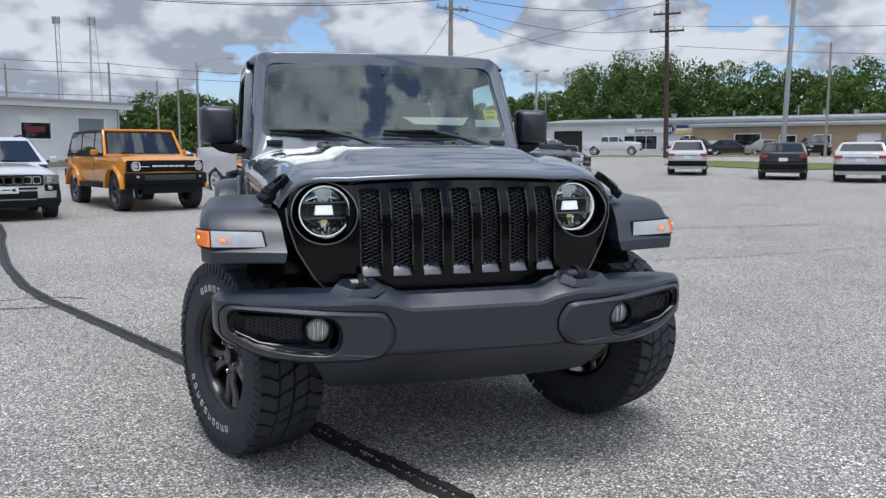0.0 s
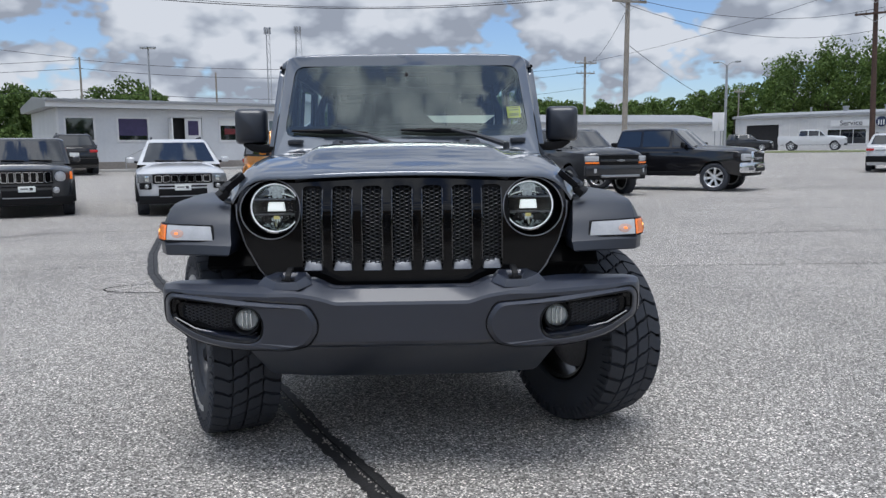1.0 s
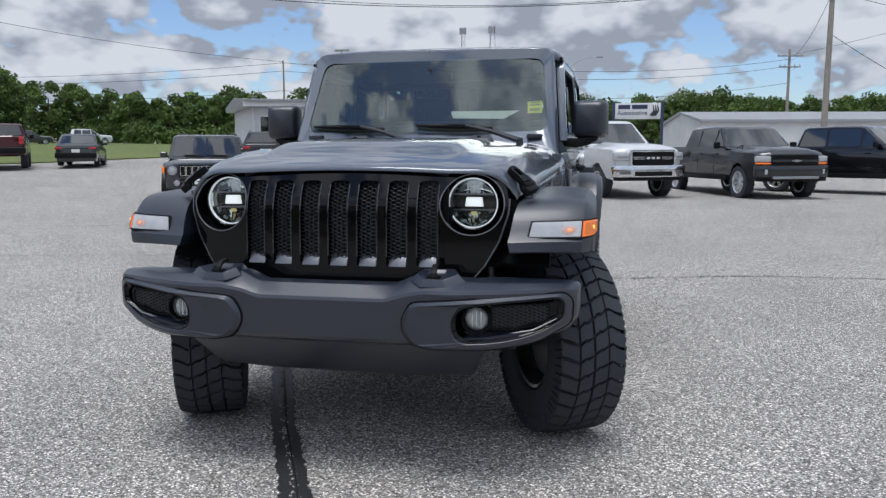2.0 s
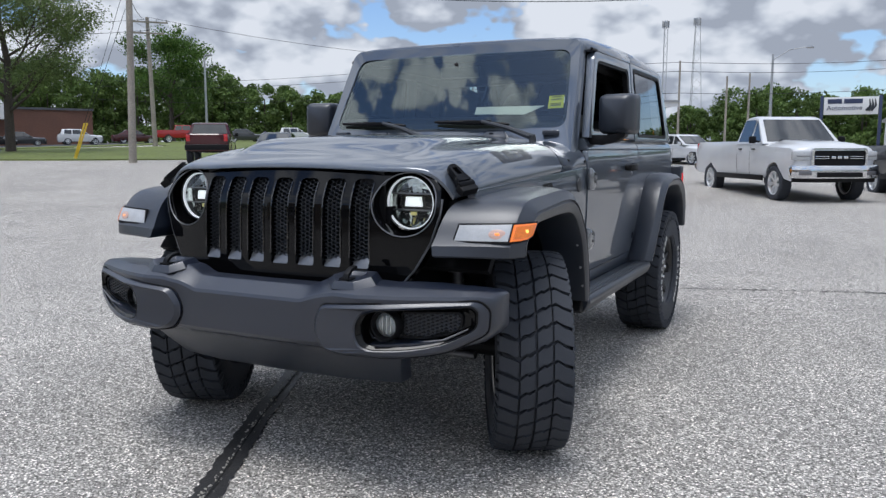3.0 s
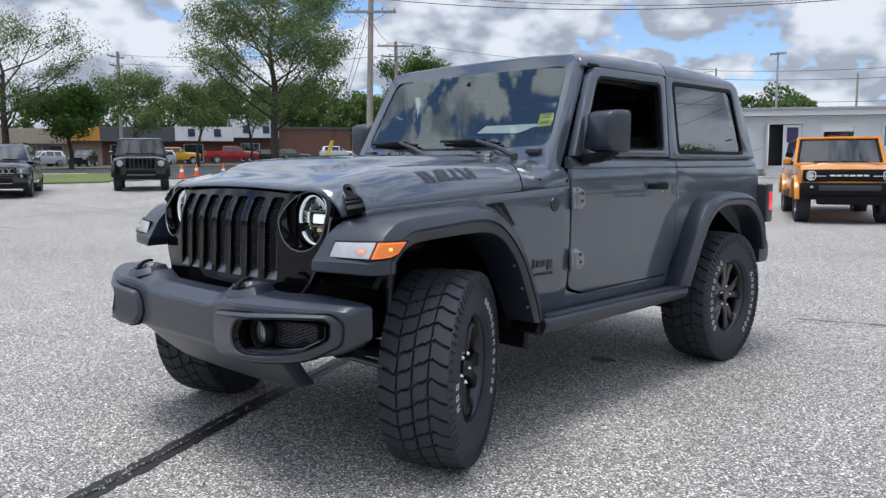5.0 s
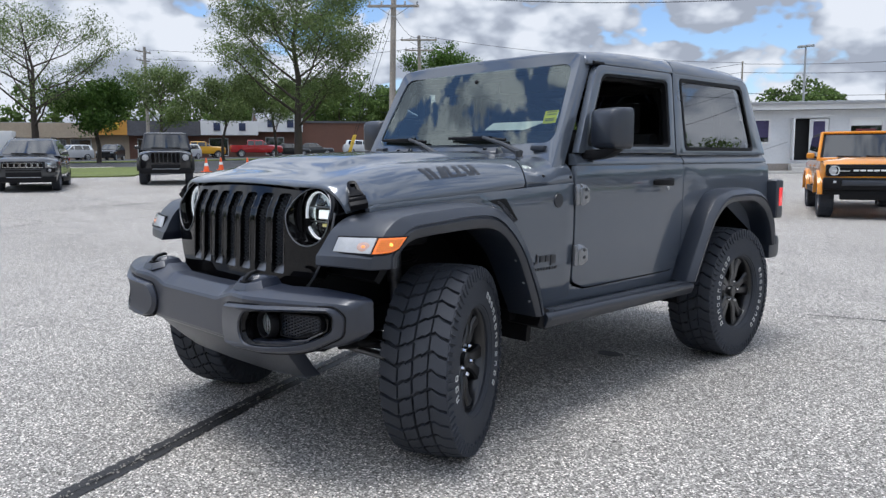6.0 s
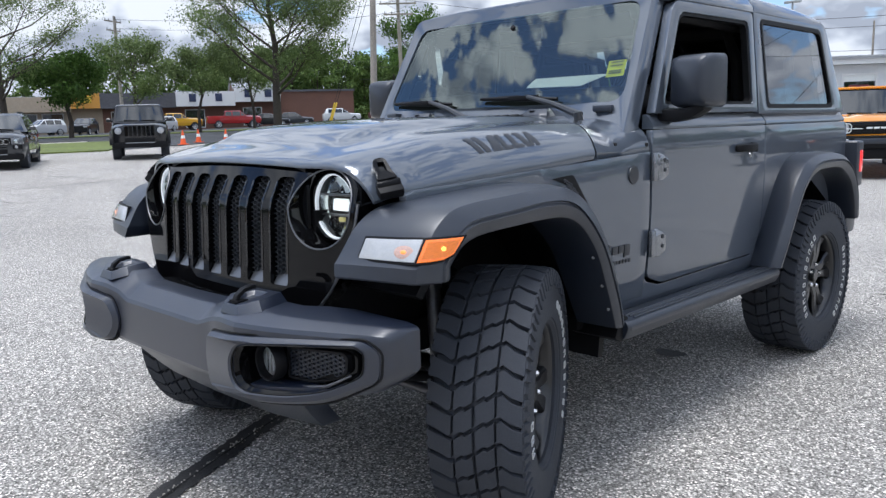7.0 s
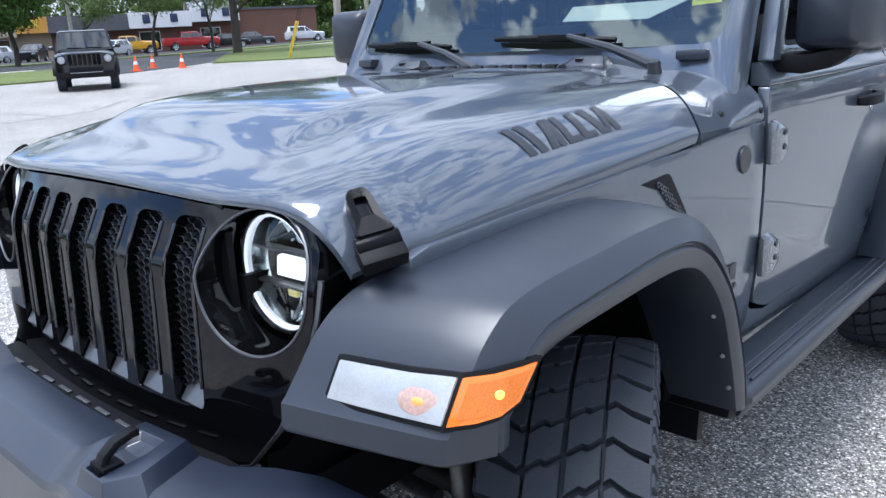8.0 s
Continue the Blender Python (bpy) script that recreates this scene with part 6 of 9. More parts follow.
        rod(bm, (s * 0.66, -0.42, 0.52), (s * 0.66, -0.50, 0.52), 0.03, 0.02)
        part("bumper_bracket", bm, BLACK, car, bev=0.006)
    # slotted filler strip between the bumper and the grille
    bm = bm_new()
    box(bm, (0, -0.630, 0.712), (1.00, 0.090, 0.010))
    filler = part("filler_strip", bm, BLACK, bumper, bev=0.002)
    for i in range(-4, 5):
        bm = bm_new()
        box(bm, (i * 0.088, -0.640, 0.719), (0.052, 0.010, 0.005))
        part("filler_slot", bm, STEEL, filler, bev=0.0015)
    # air dam
    bm = bm_new()
    dam = lambda z, y0, w: [(-w, y0 + 0.05, z), (-w * 0.6, y0 + 0.008, z), (0, y0, z), (w * 0.6, y0 + 0.008, z), (w, y0 + 0.05, z), (w, y0 + 0.13, z), (0, y0 + 0.10, z), (-w, y0 + 0.13, z)]
    loft(bm, [dam(0.552, -0.790, 0.62), dam(0.50, -0.752, 0.60), dam(0.43, -0.690, 0.565), dam(0.385, -0.645, 0.545), dam(0.368, -0.625, 0.53)])
    part("air_dam", bm, PLASTIC, car, "black plastic air dam under the bumper", bev=0.012, sharp=30)
    # running gear
    bm = bm_new()
    rod(bm, (-0.70, 0, 0.40), (0.70, 0, 0.40), 0.045, n=16)
    lathe(bm, [(0.06, -0.16), (0.13, -0.09), (0.15, 0), (0.13, 0.09), (0.05, 0.15)], Matrix.Translation((-0.2, 0.0, 0.40)) @ TO_FRONT, 20)
    part("front_axle", bm, BLACK, car, "black front axle")
    bm = bm_new()
    rod(bm, (-0.70, 2.459, 0.40), (0.70, 2.459, 0.40), 0.045, n=16)
    lathe(bm, [(0.06, -0.16), (0.13, -0.09), (0.15, 0), (0.13, 0.09), (0.05, 0.15)], Matrix.Translation((0.0, 2.459, 0.40)) @ TO_FRONT, 20)
    part("rear_axle", bm, BLACK, car)
    bm = bm_new()
    rod(bm, (-0.66, -0.21, 0.42), (0.66, -0.19, 0.40), 0.018)
    rod(bm, (-0.55, -0.14, 0.50), (0.50, -0.12, 0.42), 0.020)
    part("steering_link", bm, STEEL, car)
    for s in (1, -1):
        bm = bm_new()
        tube(bm, [(s * 0.46 + 0.065 * math.cos(t), 0.02 + 0.065 * math.sin(t), 0.47 + 0.40 * t / (math.tau * 6)) for t in [math.tau * 6 * i / 96 for i in range(97)]], 0.009, 6)
        part("coil_spring", bm, BLACK, car)
        bm = bm_new()
        rod(bm, (s * 0.56, -0.10, 0.42), (s * 0.52, -0.08, 0.78), 0.026)
        rod(bm, (s * 0.52, -0.08, 0.72), (s * 0.50, -0.07, 0.98), 0.034)
        part("shock_absorber", bm, STEEL, car)
        bm = bm_new()
        box(bm, (s * 0.42, 1.25, 0.545), (0.09, 3.5, 0.12))
        part("frame_rail", bm, BLACK, car, bev=0.012)
        bm = bm_new()
        rod(bm, (s * 0.50, 0.05, 0.36), (s * 0.42, 0.85, 0.50), 0.026)
        part("control_arm", bm, BLACK, car)
    bm = bm_new()
    box(bm, (0.1, 1.35, 0.47), (0.7, 0.9, 0.14))
    box(bm, (0.80, 0.62, 0.49), (0.10, 0.06, 0.10))
    part("skid_plate", bm, BLACK, car, bev=0.02)
    # rear bumper corner
    bm = bm_new()
    loft(bm, [[(x, 3.13 + dy, z) for z, dy in ((0.56, 0.0), (0.56, 0.13), (0.60, 0.16), (0.68, 0.16), (0.72, 0.13), (0.72, 0.0))] for x in (-0.84, -0.70, 0.70, 0.84)])
    part("rear_bumper", bm, PLASTIC, car, "charcoal rear bumper", bev=0.01)
    return car


build_offroader()

# ---- parked vehicles ----
def wheel_meshes(key, rim_mat, spokes):
    bm = bm_new()
    lathe(bm, [(0.70, -0.33), (0.90, -0.36), (0.985, -0.30), (1.0, -0.2), (1.0, 0.2), (0.985, 0.30), (0.90, 0.36), (0.70, 0.33)], TO_LEFT, 36, close=True)
    for k in range(36):
        a = k * math.tau / 36
        for v in (-0.22, 0.0, 0.22):
            p = Vector((v + (0.03 if k % 2 else -0.03), 1.0 * math.sin(a), 1.0 * math.cos(a)))
            box(bm, p, (0.14, 0.10, 0.05), Matrix.Rotation(-a, 4, "X"))
    tyre = part("tyre", bm, RUBBER)
    bm = bm_new()
    lathe(bm, [(0.70, 0.30), (0.66, 0.27), (0.62, 0.10), (0.60, -0.28), (0.70, -0.3)], TO_LEFT, 36, close=True)
    lathe(bm, [(0.20, 0.02), (0.17, 0.20), (0.10, 0.23), (0.0, 0.23)], TO_LEFT, 20)
    for k in range(spokes):
        a = k * math.tau / spokes
        rings = []
        for r, w, h in ((0.12, 0.095, 0.20), (0.40, 0.085, 0.23), (0.68, 0.13, 0.27)):
            c = Vector((0, math.sin(a), math.cos(a))) * r
            u, x = Vector((0, math.cos(a), -math.sin(a))), Vector((1, 0, 0))
            rings.append([c + u * (w * p) + x * q for p, q in ((-1, h - 0.12), (-0.8, h), (0.8, h), (1, h - 0.12))])
        loft(bm, rings)
    rim = part("rim", bm, rim_mat, sharp=30)
    bm = bm_new()
    lathe(bm, [(0.61, -0.10), (0.61, -0.05), (0.0, -0.05)], TO_LEFT, 24)
    well = part("brake_shield", bm, BLACK)
    data = (tyre.data, rim.data, well.data)
    for o in (tyre, rim, well):
        bpy.data.objects.remove(o)
    return data


WHEELS = {"alloy": wheel_meshes("alloy", surface("polished_alloy", (0.78, 0.79, 0.80), 0.32, metal=0.75, grain=(60, 0.06)), 7), "dark": wheel_meshes("dark", surface("grey_alloy", (0.16, 0.16, 0.17), 0.35, metal=0.8, grain=(80, 0.1)), 5), "black": wheel_meshes("black", RIMBLACK, 5)}

SUV = dict(fo=0.86, wb=2.64, ro=0.88, w=0.92, zc=0.26, nose=0.90, hood=1.01, cowl=1.09, belt=1.08, roof=1.62, yw=0.44, ywt=1.26, yrt=3.14, yr=3.36, r=0.355, ww=0.235, posts=(1.30, 2.18, 2.90), tum=0.46, crown=0.13)
BOXY = dict(SUV, fo=0.76, wb=2.57, ro=0.86, w=0.90, hood=1.08, cowl=1.13, belt=1.12, nose=1.00, roof=1.67, yw=0.50, ywt=0.82, yrt=3.2, yr=3.34, posts=(1.22, 2.08, 2.8), tum=0.22, crown=0.10)
OFFROADER = dict(SUV, fo=0.76, wb=2.95, ro=0.85, w=0.95, zc=0.50, nose=1.13, hood=1.21, cowl=1.24, belt=1.23, roof=1.83, yw=0.62, ywt=0.98, yrt=3.3, yr=3.55, r=0.42, ww=0.29, posts=(1.40, 2.35, 3.2), tum=0.16, crown=0.05, bulge=0.03, tuck=0.03)
TRUCK = dict(SUV, fo=0.98, wb=3.58, ro=1.25, w=1.02, zc=0.46, nose=1.20, hood=1.32, cowl=1.38, belt=1.36, roof=1.97, yw=0.60, ywt=1.32, yrt=2.02, yr=2.15, r=0.415, ww=0.28, posts=(1.32, 2.05), tum=0.30, bed=1.40, crown=0.10, bulge=0.05)
CREW = dict(TRUCK, wb=3.70, roof=1.90, belt=1.31, bed=1.34, hood=1.27, nose=1.15, cowl=1.33, yrt=3.0, yr=3.16, posts=(1.32, 2.25, 3.02))
WORK = dict(TRUCK, w=1.06, roof=2.06, wb=3.72, nose=1.22, hood=1.35, cowl=1.41, belt=1.39, bed=1.43)
SEDAN = dict(SUV, fo=0.88, wb=2.78, ro=1.05, w=0.91, zc=0.20, nose=0.74, hood=0.88, cowl=0.94, belt=0.95, roof=1.45, yw=0.42, ywt=1.20, yrt=2.60, yr=3.30, r=0.33, posts=(1.28, 2.1), tum=0.30)


HEADLENS = surface("smoky_headlight_lens", (0.20, 0.21, 0.22), 0.08, metal=0.4, coat=1.0, grain=(40, 0.5), stain=(14, 0.4))


def facing(x, y, dx, dy):
    return Matrix.Translation((x, y, ground_z(x, y))) @ Matrix.Rotation(math.atan2(dx, -dy), 4, "Z")


def vehicle(name, label, category, S, colour, m, group="", style="seven", wheels="alloy", roof_colour=None, lower=None, rails=True, plate=True, arches=None, glass=None, detail=True):
    """A parked vehicle, front towards local -y, local origin on the ground under the front axle."""
    car = thing(name, label, category, group, m)
    w, fo, wb, ro = S["w"], S["fo"], S["wb"], S["ro"]
    end = wb + ro
    truck = "bed" in S
    ra = S["r"] + (0.085 if S["zc"] > 0.4 else 0.06)
    glassm = glass or CARGLASS

    zs = S["zc"] + 0.58 * (S["belt"] - S["zc"])
    tuck, crown_ = S.get("tuck", 0.045), S.get("crown", 0.075)

    def side_w(y, z):
        k = w - 0.028
        if z > zs:
            k -= w * tuck * ((z - zs) / (S["belt"] - zs)) ** 1.6
        else:
            k -= w * 0.05 * ((zs - z) / (zs - S["zc"])) ** 2
        for c in (0.0, wb):
            k += 0.028 * math.exp(-((y - c) / 0.46) ** 2) * max(0.0, 1 - abs(z - S["r"] - 0.30) / 0.75)
        k += 0.010 * math.exp(-((z - S["belt"] + 0.13) / 0.035) ** 2)
        if y < -0.25:
            k -= 0.055 * ((-0.25 - y) / (fo - 0.25)) ** 2
        if y > wb + 0.25:
            k -= 0.05 * ((y - wb - 0.25) / (ro - 0.25)) ** 2
        return k

    def bend(x, y, z):
        u = abs(x) / w
        y0 = y
        if y < -0.30:
            y += 0.20 * u ** 4 * (-0.30 - y) / (fo - 0.30)
        if y > wb + 0.30:
            y -= 0.12 * u ** 4 * (y - wb - 0.30) / (ro - 0.30)
        if y0 < S["yw"] + 0.02 and z > S["nose"] - 0.02:
            z -= crown_ * u ** 5
            z += S.get("bulge", 0.0) * max(0.0, min(1.0, (0.62 - u) / 0.10)) * min(1.0, max(0.0, (y0 + fo - 0.08) / 0.3))
        return (math.copysign(u, x) * side_w(y0, z), y, z)

    def arch(c):
        return [(c + ra * math.cos(t), S["r"] + ra * math.sin(t)) for t in [radians(-18 + 216 * i / 14) for i in range(15)] if S["r"] + ra * math.sin(t) > S["zc"] - 0.02]

    top_rear = S["bed"] if truck else S["belt"]
    out = [(-fo + 0.06, S["zc"]), (-fo, S["zc"] + 0.16), (-fo - 0.015, S["nose"] - 0.25), (-fo + 0.02, S["nose"]), (-fo + 0.10, S["hood"] - 0.05), (-fo + 0.22, S["hood"] - 0.01), (-0.1, S["hood"] + 0.02), (S["yw"], S["cowl"])]
    if truck:
        out += [(S["yr"] - 0.02, S["belt"]), (S["yr"] + 0.03, S["bed"]), (end - 0.04, S["bed"]), (end, S["bed"] - 0.05), (end, S["zc"] + 0.22), (end - 0.05, S["zc"] + 0.10)]
    else:
        out += [(S["yr"], S["belt"]), (end - 0.06, S["belt"] - 0.04), (end, S["belt"] - 0.20), (end, S["zc"] + 0.22), (end - 0.08, S["zc"])]
    out += arch(wb) + arch(0.0)
    half_u = (0, 0.3, 0.5, 0.56, 0.64, 0.75, 0.85, 0.92, 0.97, 1)
    xs = [-v * w for v in reversed(half_u[1:])] + [v * w for v in half_u]
    bm = bm_new()
    loft(bm, [[bend(x, y, z) for y, z in out] for x in xs], caps=False)
    for s in (1, -1):
        flat = bmesh.new()
        flat.faces.new(ring_verts(flat, [(0, y, z) for y, z in out]))
        bmesh.ops.triangulate(flat, faces=flat.faces)
        bmesh.ops.subdivide_edges(flat, edges=flat.edges, cuts=4 if detail else 2, use_grid_fill=True)
        for v in flat.verts:
            v.co = bend(s * w, v.co.y, v.co.z)
        tmp = bpy.data.meshes.new("tmp")
        flat.to_mesh(tmp)
        flat.free()
        bm.from_mesh(tmp)
        bpy.data.meshes.remove(tmp)
    body = part("body", bm, colour, car, sharp=34)
    bm = bm_new()
    box(bm, (0, (end - fo) / 2, S["zc"] + 0.30), (w * 1.40, end + fo - 0.6, 0.52))
    part("underbody", bm, BLACK, car, smooth=False)
    # greenhouse
    zb = S["belt"] - 0.03
    half = lambda z: w * 0.955 - S["tum"] * (z - zb) / 0.6 * 0.55

    def gh(u, y, z):
        return (u * half(z) if z > zb else u * w * 0.955, y + 0.05 * u * u * (1 if y < S["ywt"] + 0.1 else -0.4), z - (0.045 * max(0, (abs(u) - 0.85) / 0.15) ** 2 if z > S["roof"] - 0.1 else 0))
    prof = [(S["yw"], zb), (S["ywt"] - 0.05, S["roof"] - 0.035), (S["ywt"] + 0.10, S["roof"] - 0.005), ((S["ywt"] + S["yrt"]) / 2, S["roof"] + 0.012), (S["yrt"] - 0.1, S["roof"] - 0.005), (S["yrt"], S["roof"] - 0.05), (S["yr"], zb)]
    bm = bm_new()
    loft(bm, [[gh(u, y, z) for y, z in prof] for u in (-1, -0.97, -0.85, -0.5, 0, 0.5, 0.85, 0.97, 1)])
    part("cabin", bm, roof_colour or colour, car, sharp=34)
    slope_f = lambda z: S["yw"] + (S["ywt"] - 0.05 - S["yw"]) * (z - zb) / (S["roof"] - 0.035 - zb)
    slope_r = lambda z: S["yr"] + (S["yrt"] - S["yr"]) * (z - zb) / (S["roof"] - 0.05 - zb)
    z0, z1 = zb + 0.055, S["roof"] - 0.085

    def sheet(nm, rows, mat, parent, out_, lab=""):
        bm = bm_new()
        vs = [ring_verts(bm, r) for r in rows]
        for a, b in zip(vs, vs[1:]):
            for i in range(len(a) - 1):
                bm.faces.new((a[i], a[i + 1], b[i + 1], b[i]))
        for f in bm.faces:
            f.normal_update()
            if f.normal.dot(Vector(out_)) < 0:
                f.normal_flip()
        return part(nm, bm, mat, parent, lab, keep=True)
    us = [-0.90, -0.6, -0.3, 0, 0.3, 0.6, 0.90]
    sheet("windshield", [[(u * half(z) * 0.985, slope_f(z) + 0.05 * u * u - 0.008, z + 0.004) for u in us] for z in (z0, (z0 + z1) / 2, z1)], glassm, car, (0, -1, 0.6))
    sheet("rear_window", [[(u * half(z) * 0.95, slope_r(z) - 0.02 * u * u + 0.010, z) for u in us] for z in (z0 + 0.05, z1)], glassm, car, (0, 1, 0.2))
    edges = list(S["posts"])
    for s in (1, -1):
        a = None
        starts = [None] + edges[:-1]
        for lo, hi in zip(starts, edges):
            yl0, yl1 = (slope_f(z0) + 0.13, slope_f(z1) + 0.10) if lo is None else (lo + 0.05, lo + 0.05)
            yh0, yh1 = hi - 0.03, hi - 0.03
            if hi == edges[-1]:
                yh0, yh1 = min(hi + 0.05, slope_r(z0) - 0.10), min(hi, slope_r(z1) - 0.08)
            poly = round_poly([(yl0, z0), (yh0, z0), (yh1, z1), (yl1, z1)], 0.05, 3)
            bm = bm_new()
            f = bm.faces.new(ring_verts(bm, [(s * (half(z) + 0.006), y, z) for y, z in poly]))
            f.normal_update()
            if f.normal.x * s < 0:
                f.normal_flip()
            part("side_window", bm, glassm, car, keep=True)
        if not detail:
            continue
        # door lines and handles
        for yd in edges[:-1] + ([edges[-1]] if truck else []):
            bm = bm_new()
            zz_ = [S["zc"] + 0.12 + (zb - S["zc"] - 0.14) * i / 6 for i in range(7)]
            loft(bm, [[(s * (side_w(yd, z) + o), yd + d, z) for o, d in ((-0.02, -0.005), (0.002, -0.005), (0.002, 0.005), (-0.02, 0.005))] for z in zz_])
            part("door_gap", bm, BLACK, car, smooth=False)
            bm = bm_new()
            box(bm, (s * (side_w(yd, zb - 0.13) + 0.010), yd - 0.17, zb - 0.13), (0.030, 0.17, 0.028))
            part("door_handle", bm, colour if not truck else BLACK, car, bev=0.008)
        bm = bm_new()
        mx_ = 0.13 if truck else 0.10
        box(bm, (s * (w + mx_ - 0.02), S["yw"] + 0.30, zb + 0.10), (0.17, 0.10, 0.18 if truck else 0.125))
        mir = part("mirror", bm, BLACK if truck else colour, car, bev=0.04, seg=3)
        bm = bm_new()
        rod(bm, (s * (w - 0.06), S["yw"] + 0.28, zb + 0.05), (s * (w + mx_ - 0.04), S["yw"] + 0.28, zb + 0.08), 0.025)
        part("mirror_arm", bm, BLACK, mir)
        if rails and not truck:
            bm = bm_new()
            zr = S["roof"] + 0.035
            xr = half(S["roof"]) - 0.10
            tube(bm, [(s * xr, S["ywt"] + 0.15, S["roof"] - 0.02), (s * xr, S["ywt"] + 0.30, zr), (s * xr, S["yrt"] - 0.3, zr), (s * xr, S["yrt"] - 0.12, S["roof"] - 0.03)], 0.020, 8)
            part("roof_rail", bm, BLACK, car)
        # sill and arch cladding
        bm = bm_new()
        box(bm, (s * (w - 0.005), wb / 2, S["zc"] + 0.06), (0.05, wb - 2 * ra - 0.02, 0.13))
        part("sill", bm, lower or BLACK, car, bev=0.02)
        if arches:
            for c in (0.0, wb):
                bm = bm_new()
                lo_ = 8 if arches[1] else -6
                ang = [radians(lo_ + (180 - 2 * lo_) * i / 16) for i in range(17)]
                o_ = [(c + (ra + 0.075) * math.cos(t), S["r"] + (ra + 0.075) * math.sin(t)) for t in ang]
                i_ = [(c + (ra + 0.01) * math.cos(t), S["r"] + (ra + 0.01) * math.sin(t)) for t in ang]
                ring = o_ + i_[::-1]
                dx = 0.04 if arches[1] else 0.012
                loft(bm, [[(s * (w - 0.10), y, z) for y, z in ring], [(s * (w + dx), y, z) for y, z in ring]])
                part("arch_flare", bm, arches[0], car, bev=0.012)
        # rear lamps
        bm = bm_new()
        box(bm, (s * (w - 0.20), end - 0.085, S["belt"] - 0.15), (0.30, 0.14, 0.11) if not truck else (0.18, 0.14, 0.32))
        part("tail_light", bm, REDLENS, car, bev=0.02)
    # wheels
    tm, rm, wm = WHEELS[wheels]
    for c in (0.0, wb):
        for s in (1, -1):
            hub = new("wheel")
            hub.parent = car
            hub.matrix_local = Matrix.Translation((s * (w - S["ww"] * 0.5 - 0.015), c, S["r"])) @ Matrix.Rotation(0 if s > 0 else math.pi, 4, "Z") @ Matrix.Rotation(c + s, 4, "X") @ Matrix.Diagonal((S["ww"] / 0.72, S["r"], S["r"], 1))
            for nm, d in (("tyre", tm), ("rim", rm), ("brake_shield", wm)):
                o = new(nm, d)
                o.parent = hub
    # front face

    def fbox(nm, x0, x1, z0_, z1_, depth, mat, parent=car, lab="", bev=0.01, back=0.06, ins=0.0):
        bm = bm_new()
        k = max(2, int(abs(x1 - x0) / 0.12) + 1)
        rings = []
        for i in range(k + 1):
            x = x0 + (x1 - x0) * i / k
            yf0 = -fo - 0.010 + 0.20 * (abs(x) / w) ** 4
            lean = lambda z: 0.14 * max(0, z - S["nose"] + 0.02)
            rings.append([(x, yf0 - depth + lean(z0_), z0_), (x, yf0 - depth + lean(z1_) + ins, z1_), (x, yf0 + back + lean(z1_), z1_), (x, yf0 + back, z0_)])
        loft(bm, rings)
        return part(nm, bm, mat, parent, lab, bev=bev)
    zc, nose = S["zc"], S["nose"]
    fbox("lower_bumper", -w * 0.94, w * 0.94, zc + 0.0, zc + 0.17, 0.015, lower or BLACK)
    if not detail:
        fbox("grille", -w * 0.55, w * 0.55, nose - 0.26, nose - 0.06, 0.006, BLACK)
        for s in (1, -1):
            fbox("headlight", s * w * 0.60, s * w * 0.90, nose - 0.18, nose - 0.04, 0.01, LAMPWHITE)
        return car

    def frame_of(nm, cx, cz, hw_, hh, th, depth, mat, parent, corner=0.02):
        yb = -fo - 0.010 + 0.20 * (abs(cx) / w) ** 4
        o_ = round_poly([(cx - hw_, cz - hh), (cx + hw_, cz - hh), (cx + hw_, cz + hh), (cx - hw_, cz + hh)], corner, 3)
        i_ = round_poly([(cx - hw_ + th, cz - hh + th), (cx + hw_ - th, cz - hh + th), (cx + hw_ - th, cz + hh - th), (cx - hw_ + th, cz + hh - th)], corner * 0.7, 3)
        yy = lambda x: -fo - 0.010 + 0.20 * (abs(x) / w) ** 4
        q = lambda p, d: [(x, yy(x) - d, z) for x, z in p]
        bm = bm_new()
        loft(bm, [q(i_, 0), q(i_, depth), q(o_, depth), q(o_, 0), q(i_, 0)], caps=False)
        return part(nm, bm, mat, parent, sharp=30)

    def round_lamp(x, z, r, parent, lit=False):
        y = -fo - 0.02 + 0.20 * (abs(x) / w) ** 4
        bm = bm_new()
        lathe(bm, [(r, -0.03), (r, 0.015), (r * 0.86, 0.02), (r * 0.84, 0.0)], Matrix.Translation((x, y, z)) @ TO_FRONT, 28)
        l = part("headlight", bm, ALLOY if lit else GLOSSBLACK, parent, "round headlight")
        bm = bm_new()
        lathe(bm, [(r * 0.85, 0.004), (r * 0.5, 0.018), (0, 0.024)], Matrix.Translation((x, y, z)) @ TO_FRONT, 24)
        part("lens", bm, LAMPWHITE, l)

    if style in ("seven", "round_lamp", "slotted"):
        gw = w * (0.60 if style == "seven" else 0.52)
        gz0, gz1 = (nose - 0.20, nose - 0.055) if style == "seven" else (nose - 0.28, nose - 0.06)
        if style == "slotted":
            gz0, gz1 = nose - 0.36, nose - 0.02
        g = fbox("grille", -gw - 0.03, gw + 0.03, gz0 - 0.03, gz1 + 0.03, 0.008, BLACK if style != "slotted" else colour, lab="seven-slot grille")
        for k in range(-3, 4):
            cx = k * gw * 2 / 7.0
            fbox("slot", cx - gw / 7 * 0.70, cx + gw / 7 * 0.70, gz0 + 0.012, gz1 - 0.012, 0.011, GLOSSBLACK, g, bev=0.0)
            frame_of("slot_frame", cx, (gz0 + gz1) / 2, gw / 7 * 0.92, (gz1 - gz0) / 2, 0.014, 0.026, CHROME if style != "slotted" else colour, g, 0.03)
